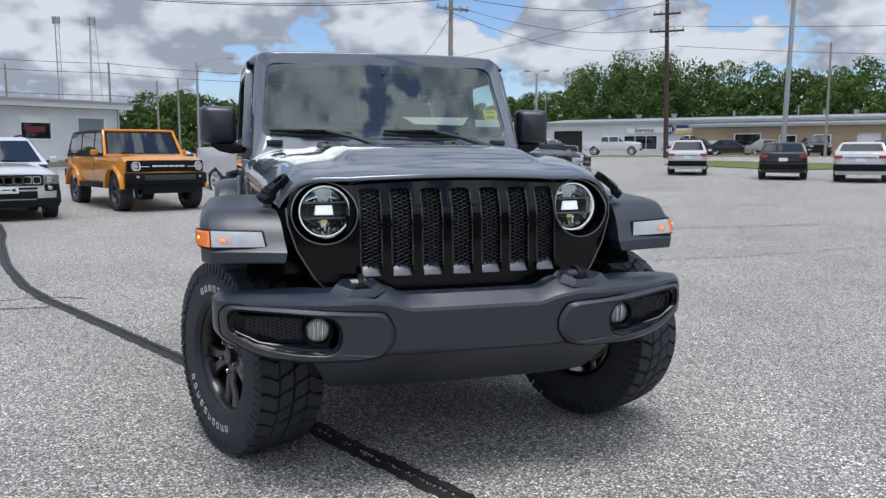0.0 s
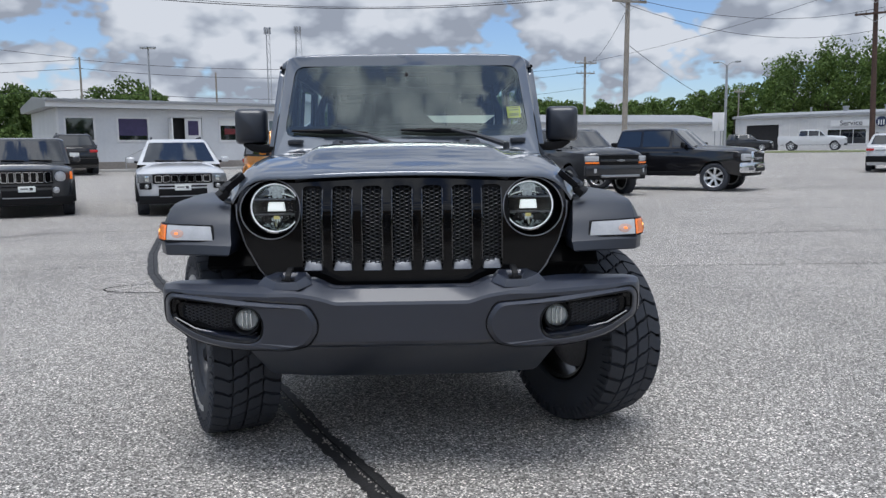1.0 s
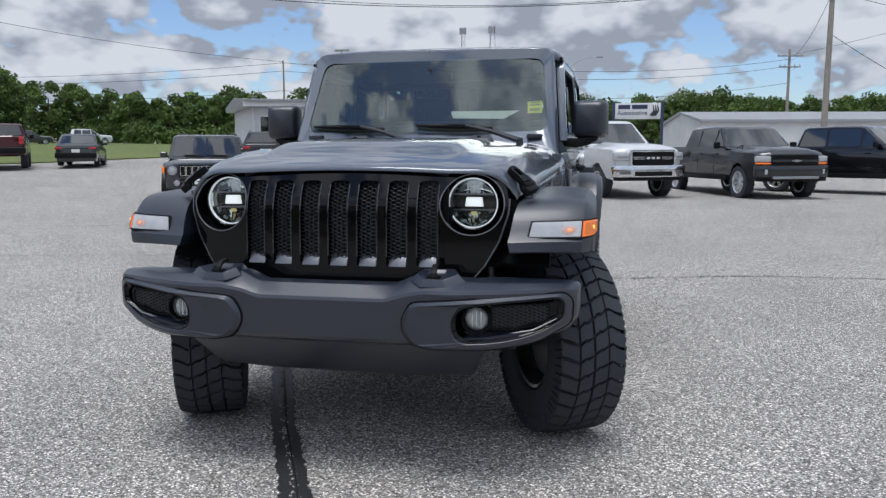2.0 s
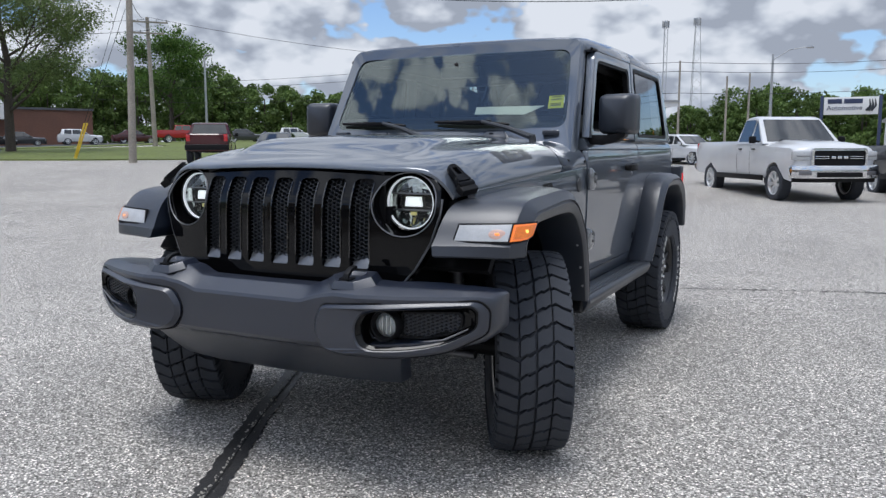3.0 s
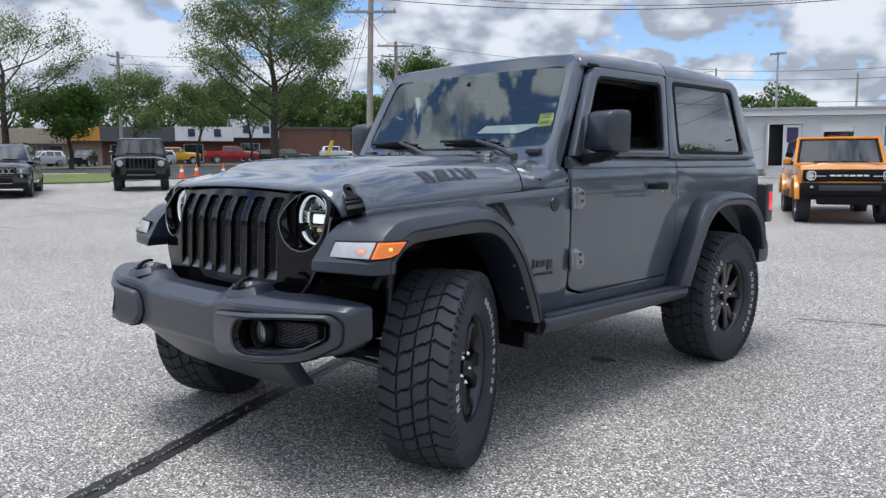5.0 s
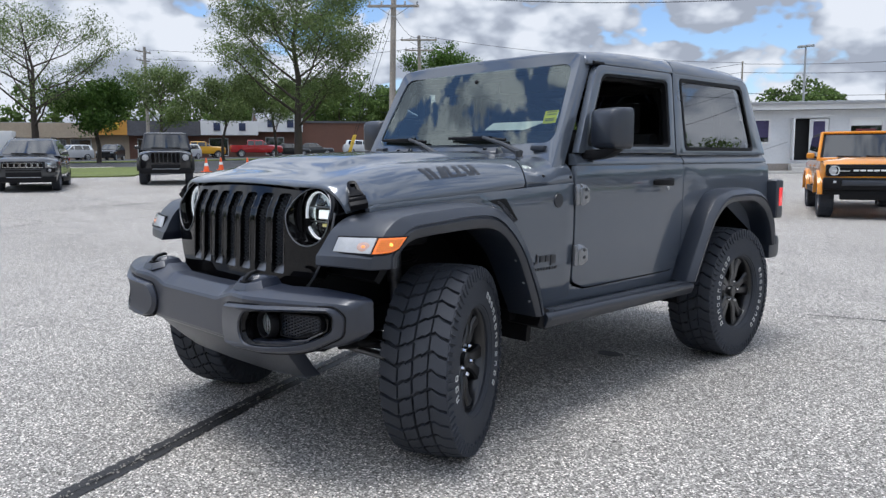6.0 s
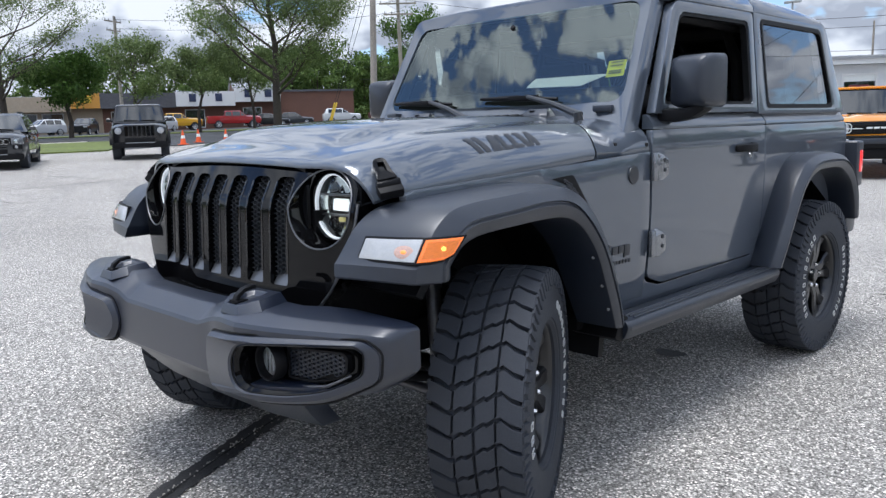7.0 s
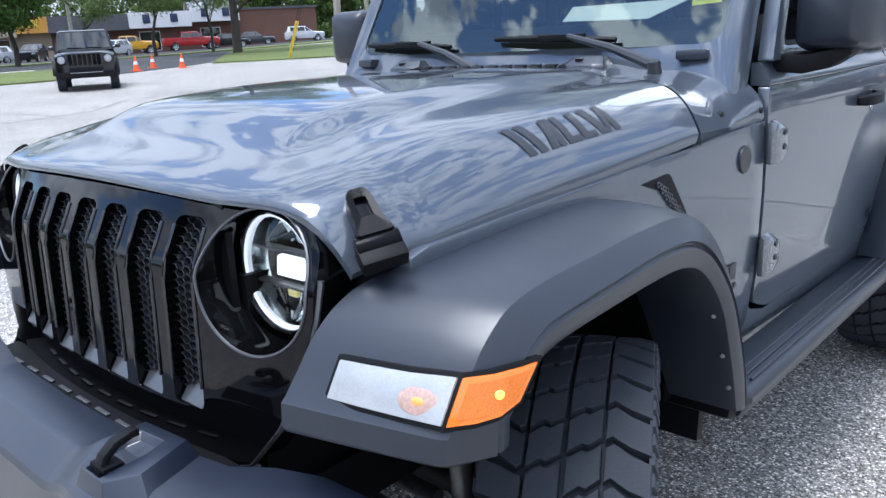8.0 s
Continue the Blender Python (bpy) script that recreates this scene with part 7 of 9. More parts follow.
        if style == "seven":
            for s in (1, -1):
                hl = fbox("headlight", s * (gw + 0.03), s * w * 0.955, gz0 - 0.01, gz1 + 0.03, 0.012, HEADLENS, lab="slim clear headlight", bev=0.02)
                fbox("lamp_core", s * (gw + 0.10), s * w * 0.80, gz0 + 0.02, gz1 - 0.01, 0.018, REFLECTOR, hl, bev=0.01)
                fg = fbox("fog_pocket", s * w * 0.66, s * w * 0.92, zc + 0.30, zc + 0.43, 0.010, BLACK, bev=0.02)
                round_lamp(s * w * 0.76, zc + 0.36, 0.045, fg, True)
        else:
            for s in (1, -1):
                round_lamp(s * w * (0.70 if style == "round_lamp" else 0.72), (gz0 + gz1) / 2 + 0.01, 0.105, car, True)
                if style == "round_lamp":
                    round_lamp(s * w * 0.60, zc + 0.30, 0.065, car, True)
                    fbox("turn_lamp", s * w * 0.90, s * w * 0.96, gz0 + 0.06, gz1, 0.01, AMBER)
        fbox("intake", -w * 0.52, w * 0.52, zc + 0.15, zc + 0.31, 0.012, BLACK, bev=0.02)
        fbox("intake_slit", -w * 0.52, w * 0.52, gz0 - 0.10, gz0 - 0.065, 0.010, BLACK, bev=0.006)
        fbox("bumper_trim", -w * 0.50, w * 0.50, zc + 0.145, zc + 0.165, 0.020, ALLOY, bev=0.005)
    elif style == "barred":
        bm = bm_new()
        for s in (1, -1):
            tube(bm, [(s * half(zb) * 0.99, S["yw"] - 0.01, zb), (s * half(z1 + 0.06) * 0.985, slope_f(z1 + 0.06) + 0.03, z1 + 0.06)], 0.036, 8)
        tube(bm, [(-half(z1) * 0.97, slope_f(z1 + 0.05) + 0.02, z1 + 0.055), (0, slope_f(z1 + 0.05) - 0.02, z1 + 0.06), (half(z1) * 0.97, slope_f(z1 + 0.05) + 0.02, z1 + 0.055)], 0.030, 8)
        part("windshield_frame", bm, colour, car)
        bm = bm_new()
        box(bm, (0, S["yw"] - 0.02, zb + 0.01), (2 * half(zb), 0.12, 0.10))
        part("cowl", bm, colour, car, bev=0.03)
        fbox("front_bumper", -w * 0.95, w * 0.95, zc + 0.10, zc + 0.35, 0.12, BLACK, lab="black steel-look bumper", bev=0.04)
        fbox("bumper_beam", -w * 0.60, w * 0.60, zc + 0.19, zc + 0.30, 0.15, PLASTIC, bev=0.02)
        fbox("skid", -w * 0.62, w * 0.62, zc - 0.10, zc + 0.12, 0.04, BLACK, bev=0.04)
        g = fbox("grille", -w * 0.90, w * 0.90, nose - 0.26, nose - 0.01, 0.012, GLOSSBLACK, lab="wide black grille", bev=0.03)
        for zz in (-0.20, -0.16, -0.12, -0.08):
            fbox("grille_bar", -w * 0.62, w * 0.62, nose + zz, nose + zz + 0.015, 0.02, BLACK, g, bev=0.004)
        for k in range(6):
            fbox("badge_bar", -0.36 + k * 0.123, -0.26 + k * 0.123, nose - 0.152, nose - 0.118, 0.036, PAPER, g, bev=0.006)
        for s in (1, -1):
            round_lamp(s * w * 0.745, nose - 0.135, 0.112, g, False)
            frame_of("lamp_ring", s * w * 0.745, nose - 0.135, 0.098, 0.098, 0.016, 0.05, PAPER, g, 0.09)
            fbox("lamp_bar", s * 0.43, s * w * 0.84, nose - 0.152, nose - 0.138, 0.045, PAPER, g, bev=0.003)
            fbox("fog_lamp", s * w * 0.70, s * w * 0.76, zc + 0.24, zc + 0.29, 0.13, LAMPWHITE, bev=0.01)
    elif style == "big_chrome":
        fbox("front_bumper", -w * 1.0, w * 1.0, zc + 0.08, zc + 0.40, 0.10, CHROME, lab="chrome front bumper", bev=0.06)
        fbox("bumper_intake", -w * 0.52, w * 0.52, zc + 0.12, zc + 0.24, 0.108, BLACK, bev=0.02)
        for s in (1, -1):
            fbox("fog_pocket", s * w * 0.62, s * w * 0.88, zc + 0.16, zc + 0.27, 0.108, STEEL, bev=0.03)
            hl = fbox("headlight", s * w * 0.615, s * w * 0.965, nose - 0.25, nose - 0.04, 0.025, LAMPWHITE, lab="clear headlight", bev=0.04)
            fbox("lamp_core", s * w * 0.65, s * w * 0.90, nose - 0.165, nose - 0.145, 0.034, STEEL, hl, bev=0.004)
        g = fbox("grille", -w * 0.60, w * 0.60, nose - 0.40, nose - 0.01, 0.03, BLACK, lab="black grille in a chrome surround", bev=0.03)
        frame_of("grille_surround", 0, nose - 0.20, w * 0.63, 0.225, 0.055, 0.075, CHROME, g, 0.08)
        for s in (1, -1):
            for zz in (0.0, -0.045):
                fbox("grille_bar", s * 0.25, s * w * 0.55, nose - 0.17 + zz, nose - 0.155 + zz, 0.05, CHROME, g, bev=0.004)
        for k in range(3):
            fbox("badge_bar", -0.20 + k * 0.145, -0.09 + k * 0.145, nose - 0.215, nose - 0.155, 0.05, CHROME, g, bev=0.006)
    elif style == "split_bar":
        fbox("front_bumper", -w * 0.98, w * 0.98, zc + 0.10, zc + 0.40, 0.07, colour, bev=0.04)
        fbox("skid_trim", -w * 0.62, w * 0.62, zc + 0.06, zc + 0.13, 0.09, ALLOY, bev=0.02)
        g = fbox("grille", -w * 0.62, w * 0.62, nose - 0.36, nose - 0.02, 0.02, BLACK, lab="black barred grille", bev=0.03)
        for zz in (-0.31, -0.25, -0.11, -0.06):
            fbox("grille_bar", -w * 0.58, w * 0.58, nose + zz, nose + zz + 0.02, 0.035, GLOSSBLACK, g, bev=0.004)
        fbox("grille_beam", -w * 0.62, w * 0.62, nose - 0.205, nose - 0.145, 0.05, colour, g, bev=0.01)
        fbox("badge_bar", -0.13, 0.13, nose - 0.19, nose - 0.16, 0.062, ALLOY, g, bev=0.006)
        fbox("badge_bar", -0.05, 0.05, nose - 0.205, nose - 0.145, 0.062, ALLOY, g, bev=0.006)
        for s in (1, -1):
            hl = fbox("headlight", s * w * 0.64, s * w * 0.97, nose - 0.20, nose - 0.05, 0.015, LAMPWHITE, bev=0.03)
            fbox("lamp_strip", s * w * 0.64, s * w * 0.95, nose - 0.26, nose - 0.215, 0.02, AMBER, hl, bev=0.01)
            fbox("fog_lamp", s * w * 0.74, s * w * 0.80, zc + 0.18, zc + 0.30, 0.08, LAMPWHITE, bev=0.01)
    if plate:
        pl = fbox("plate", -0.16, 0.16, zc + 0.27, zc + 0.39, 0.028 if style != "big_chrome" else 0.12, PAPER, lab="white dealer plate", bev=0.01)
        fbox("plate_bar", -0.12, 0.02, zc + 0.33, zc + 0.35, 0.031 if style != "big_chrome" else 0.124, DECAL, pl, bev=0.0)
        fbox("plate_bar", 0.05, 0.11, zc + 0.31, zc + 0.36, 0.031 if style != "big_chrome" else 0.124, DECAL, pl, bev=0.0)
    # rear face
    bm = bm_new()
    box(bm, (0, end - 0.005, zc + 0.27), (w * 1.9, 0.12, 0.26))
    part("rear_bumper", bm, CHROME if style == "big_chrome" else (lower or BLACK), car, bev=0.05, seg=3)
    if not truck:
        bm = bm_new()
        box(bm, (0, end - 0.008, S["belt"] - 0.17), (w * 1.15, 0.06, 0.02))
        part("tailgate_trim", bm, ALLOY if category != "car" else BLACK, car, bev=0.006)
        bm = bm_new()
        box(bm, (0, end + 0.004, S["belt"] - 0.28), (0.34, 0.02, 0.15))
        part("plate", bm, PAPER, car, bev=0.006)
    else:
        bm = bm_new()
        box(bm, (0, (S["yr"] + end) / 2 + 0.02, S["bed"] + 0.002), (w * 1.72, end - S["yr"] - 0.22, 0.010))
        part("bed_floor", bm, BLACK, car, smooth=False)
    # wipers
    for s in (-0.55, 0.05):
        bm = bm_new()
        rod(bm, (s * w, slope_f(z0 + 0.03) - 0.02, z0 + 0.035), (s * w + 0.5 * w, slope_f(z0 + 0.015) - 0.02, z0 + 0.02), 0.012, n=6)
        part("wiper", bm, BLACK, car)
    return car


ORANGE = paint("orange_paint", (0.72, 0.27, 0.012), 1)
WHITE = paint("white_paint", (0.62, 0.63, 0.64))
BLACKP = paint("black_paint", (0.006, 0.006, 0.008), 1)
GREYP = paint("dark_grey_paint", (0.045, 0.048, 0.052), 1, metal=0.25)
CHARP = paint("charcoal_paint", (0.020, 0.022, 0.026), 1, metal=0.2)
MAROON = paint("maroon_paint", (0.055, 0.004, 0.008), 1)
REDP = paint("red_paint", (0.36, 0.012, 0.014), 1)
YELLOWP = paint("yellow_paint", (0.68, 0.36, 0.015))
SILVER = paint("silver_paint", (0.34, 0.32, 0.30), 1, metal=0.6)
SOFTTOP = surface("black_canvas", (0.010, 0.010, 0.011), 0.9, grain=(120, 0.2), stain=(3, 0.2), bump=(300, 0.001))

vehicle("off_road_suv", "bright orange off-road SUV with black soft top", "car", OFFROADER, ORANGE, facing(-2.50, 15.50, 0.43, -0.90), style="barred", wheels="dark", roof_colour=SOFTTOP, rails=False, plate=False, arches=(ORANGE, True))
vehicle("compact_suv", "white compact SUV with chrome seven-slot grille", "car", SUV, WHITE, facing(-5.12, 13.45, 0.33, -0.945), style="seven", wheels="alloy", arches=(BLACK, False))
vehicle("compact_suv", "dark grey boxy compact SUV with round headlights", "car", BOXY, GREYP, facing(-8.30, 13.25, 0.42, -0.91), style="round_lamp", wheels="dark", arches=(BLACK, False))
vehicle("pickup_truck", "white single-cab pickup truck with chrome bumper", "truck", WORK, WHITE, facing(1.50, 18.1, 0.51, -0.86), style="big_chrome", wheels="alloy", plate=False)
vehicle("pickup_truck", "dark grey crew-cab pickup truck with black grille", "truck", CREW, CHARP, facing(5.15, 18.6, 0.36, -0.93), style="split_bar", wheels="alloy", plate=False)
vehicle("pickup_truck", "glossy black crew-cab pickup truck with chrome bumper", "truck", CREW, BLACKP, facing(9.35, 20.2, 0.80, -0.60), style="big_chrome", wheels="alloy", plate=False)
vehicle("suv", "black SUV parked with its tail to the lot", "car", SUV, BLACKP, facing(-15.2, 31.0, -0.45, 0.89), wheels="black")
vehicle("suv", "white SUV with red tail lamps seen from behind", "car", SUV, WHITE, facing(21.9, 32.2, 0.55, 0.83), wheels="dark")
vehicle("suv", "black SUV seen from behind by the grass", "car", dict(SUV, roof=1.50, w=0.95), BLACKP, facing(23.05, 26.5, 0.62, 0.78), wheels="black")
vehicle("suv", "white SUV with dark lower bumper seen from behind", "car", dict(SUV, roof=1.50, w=0.95), WHITE, facing(24.5, 23.3, 0.72, 0.69), wheels="dark")
vehicle("off_road_car", "black off-road car facing the lot near grass", "car", dict(BOXY, r=0.40, ww=0.26, zc=0.38, roof=1.82, belt=1.22, cowl=1.20, hood=1.16, nose=1.10, yw=0.72, ywt=0.98), BLACKP, facing(-23.3, 9.75, 0.90, -0.43), style="slotted", wheels="black", rails=False, plate=False, arches=(BLACK, True))
vehicle("compact_suv", "grey compact SUV parked near the grass verge", "car", SUV, GREYP, facing(-23.0, 5.2, 0.90, -0.40), style="seven", wheels="dark", plate=False)
vehicle("pickup_truck", "maroon pickup truck seen from behind by grass", "truck", CREW, MAROON, facing(-26.6, 28.0, -0.62, 0.78), style="split_bar", wheels="alloy", plate=False)
vehicle("sedan", "dark grey sedan behind the maroon pickup", "car", SEDAN, GREYP, facing(-24.6, 31.0, -0.5, 0.86), wheels="dark")
vehicle("suv", "maroon SUV parked beyond the white pickup", "car", SUV, MAROON, facing(-7.0, 40.5, 0.95, -0.3), wheels="dark")
vehicle("sedan", "white car parked beyond the white pickup", "car", SEDAN, WHITE, facing(-3.6, 36.0, 0.8, -0.6), wheels="alloy")
# cars at the workshop
for nm, lab, cat, S_, col, x, y, dx, dy in (
        ("pickup_truck", "white pickup truck at the workshop", "truck", CREW, WHITE, 38.5, 68.5, 0.85, -0.52), ("suv", "dark SUV at the workshop", "car", SUV, BLACKP, 45.0, 64.0, 0.6, -0.8),
        ("pickup_truck", "white pickup truck by the workshop windows", "truck", TRUCK, WHITE, 43.5, 69.0, -0.6, 0.8), ("suv", "dark SUV at the workshop corner", "car", SUV, CHARP, 33.5, 72.5, 0.85, -0.5),
        ("sedan", "silver sedan by the brick wall", "car", SEDAN, SILVER, 49.0, 58.5, 0.80, -0.6), ("sedan", "dark sedan by the brick wall", "car", SEDAN, BLACKP, 46.5, 61.0, 0.8, -0.6),
        ("pickup_truck", "black pickup truck by the brick wall", "truck", CREW, BLACKP, 38.8, 34.2, -0.4, -0.9), ("suv", "dark SUV by the brick wall", "car", SUV, CHARP, 45.5, 50.5, -0.5, -0.85), ("suv", "white SUV at the lot's far corner", "car", SUV, WHITE, 42.0, 29.0, -0.2, -0.98)):
    vehicle(nm, lab, cat, S_, col, facing(x, y, dx, dy), "cars at the workshop", detail=False)
# cars at the shops
for nm, lab, cat, S_, col, x, y, dx, dy in (
        ("suv", "white SUV at the shops", "car", SUV, WHITE, -80.0, 24.5, 0.2, -0.98), ("suv", "black SUV at the shops", "car", SUV, BLACKP, -76.0, 27.8, 0.8, -0.6), ("suv", "white SUV behind the black car", "car", SUV, WHITE, -75.0, 34.5, 0.5, -0.86),
        ("pickup_truck", "yellow pickup truck at the shops", "truck", CREW, YELLOWP, -80.5, 42.0, 0.3, 0.95), ("pickup_truck", "red pickup truck at the shops", "truck", CREW, REDP, -75.5, 46.5, 0.4, 0.9), ("sedan", "black sedan at the shops", "car", SEDAN, BLACKP, -75.5, 50.5, 0.5, 0.85),
        ("sedan", "dark grey sedan at the shops", "car", SEDAN, GREYP, -75.0, 53.5, 0.5, 0.85), ("suv", "white SUV near the big tree", "car", SUV, WHITE, -69.0, 55.8, 0.5, 0.85), ("sedan", "maroon sedan at the shops", "car", SEDAN, MAROON, -66.0, 60.5, 0.5, 0.85),
        ("pickup_truck", "red pickup truck by the brick end wall", "truck", CREW, REDP, -62.0, 64.5, 0.6, 0.8), ("sedan", "grey sedan by the brick end wall", "car", SEDAN, GREYP, -57.5, 68.5, 0.6, 0.8), ("suv", "white SUV by the woods", "car", SUV, WHITE, -52.5, 71.5, 0.7, 0.7),
        ("suv", "dark SUV at the shops", "car", SUV, CHARP, -84.0, 19.5, 0.4, -0.9), ("suv", "black SUV by the shop front", "car", SUV, BLACKP, -88.0, 11.5, 0.4, -0.9)):
    vehicle(nm, lab, cat, S_, col, facing(x, y, dx, dy), "cars at the shops", detail=False)

# ---- buildings ----
SIDING = surface("white_siding", (0.66, 0.67, 0.68), 0.6, grain=(8, 0.04), stain=(0.8, 0.08))
METALROOF = surface("pale_metal_roof", (0.36, 0.37, 0.38), 0.45, metal=0.3, grain=(6, 0.06), stain=(0.5, 0.1))
WHITEWALL = surface("white_metal_cladding", (0.62, 0.62, 0.61), 0.55, grain=(5, 0.05), stain=(0.4, 0.1))
BRICKTAN = surface("tan_brick", (0.34, 0.255, 0.17), 0.85, grain=(9, 0.15), stain=(0.6, 0.12))
BRICKRED = surface("red_brown_brick", (0.17, 0.085, 0.06), 0.85, grain=(7, 0.15), stain=(0.5, 0.12))
FASCIADARK = surface("grey_shingle_fascia", (0.10, 0.10, 0.11), 0.85, grain=(6, 0.15), stain=(0.7, 0.15))
SHOPTAN = surface("tan_stucco", (0.42, 0.34, 0.25), 0.85, grain=(6, 0.08), stain=(0.5, 0.1))
ORANGESIGN = surface("orange_panel", (0.62, 0.30, 0.05), 0.5, grain=(4, 0.06))
TRIMWHITE = surface("white_trim", (0.74, 0.74, 0.73), 0.5, grain=(12, 0.04))
GUTTER = surface("pale_blue_downpipe", (0.36, 0.48, 0.50), 0.5, grain=(12, 0.05))
SIGNBLUE = surface("blue_sign_paint", (0.030, 0.042, 0.095), 0.4, grain=(6, 0.06))
SIGNYELLOW = surface("yellow_sign_paint", (0.75, 0.50, 0.05), 0.45, grain=(6, 0.06))
NEON = surface("red_lit_sign", (0.10, 0.012, 0.014), 0.4, grain=(14, 0.5), stain=(9, 0.5), emit=((1, 0.10, 0.12), 0.02))
BLIND = surface("violet_blind", (0.055, 0.045, 0.11), 0.7, grain=(6, 0.15))
# near-black colour painted as the shade inside open doorways
DOORSHADE = surface("doorway_shade", (0.012, 0.012, 0.013), 0.7, grain=(4, 0.2))
WOODPOLE = surface("weathered_pole_wood", (0.30, 0.27, 0.23), 0.9, grain=(14, 0.25), stain=(1.2, 0.2), bump=(40, 0.004))
DARKPOLE = surface("creosoted_pole_wood", (0.075, 0.045, 0.035), 0.9, grain=(14, 0.25), stain=(1.2, 0.2))
GALV = surface("galvanised_steel", (0.40, 0.41, 0.42), 0.5, metal=0.7, grain=(10, 0.1))
CABLE = surface("black_cable", (0.020, 0.020, 0.022), 0.7, grain=(5, 0.1))
CONE = surface("orange_cone_plastic", (0.80, 0.11, 0.02), 0.5, grain=(15, 0.08))


def lettering(text, size, m, material, parent, name="lettering"):
    c = bpy.data.curves.new(name, "FONT")
    c.body, c.size, c.extrude, c.align_x, c.align_y = text, size, 0.012, "CENTER", "CENTER"
    tmp = bpy.data.objects.new(name, c)
    scene.collection.objects.link(tmp)
    dg = bpy.context.evaluated_depsgraph_get()
    me = bpy.data.meshes.new_from_object(tmp.evaluated_get(dg), depsgraph=dg)
    bpy.data.objects.remove(tmp)
    me.materials.clear()
    me.materials.append(material)
    o = new(name, me)
    o.parent = parent
    o.matrix_local = m
    return o


FLAT_TEXT = Matrix.Rotation(radians(90), 4, "X")


def wall_with_holes(bm, length, z0, z1, thick, holes, y=0.0):
    """A wall along local x, front at local y, with openings (x0, x1, za, zb) right through it."""
    cuts = sorted({0.0, length, *[h[0] for h in holes], *[h[1] for h in holes]})
    for a, b in zip(cuts, cuts[1:]):
        over = sorted([(h[2], h[3]) for h in holes if h[0] <= a + 1e-6 and h[1] >= b - 1e-6])
        lo = z0
        for za, zb in over + [(z1, z1)]:
            if za - lo > 1e-4:
                box(bm, ((a + b) / 2, y + thick / 2, (lo + za) / 2), (b - a, thick, za - lo))
            lo = zb


def window_unit(parent, x0, x1, z0, z1, glassm, y=0.0, trim=TRIMWHITE, mullions=0, name="window"):
    w_ = new(name)
    w_.parent = parent
    o_ = [(x0 - 0.07, z0 - 0.07), (x1 + 0.07, z0 - 0.07), (x1 + 0.07, z1 + 0.07), (x0 - 0.07, z1 + 0.07)]
    i_ = [(x0 + 0.02, z0 + 0.02), (x1 - 0.02, z0 + 0.02), (x1 - 0.02, z1 - 0.02), (x0 + 0.02, z1 - 0.02)]
    bm = bm_new()
    q = lambda p, d: [(x, y - d, z) for x, z in p]
    loft(bm, [q(i_, -0.08), q(i_, 0.03), q(o_, 0.03), q(o_, -0.004), q(i_, -0.08)], caps=False)
    part("frame", bm, trim, w_, smooth=False)
    bm = bm_new()
    box(bm, ((x0 + x1) / 2, y + 0.07, (z0 + z1) / 2), (x1 - x0, 0.01, z1 - z0))
    part("pane", bm, glassm, w_, smooth=False)
    for k in range(mullions):
        bm = bm_new()
        xm = x0 + (x1 - x0) * (k + 1) / (mullions + 1)
        box(bm, (xm, y + 0.045, (z0 + z1) / 2), (0.05, 0.04, z1 - z0))
        part("mullion", bm, trim, w_, smooth=False)
    return w_


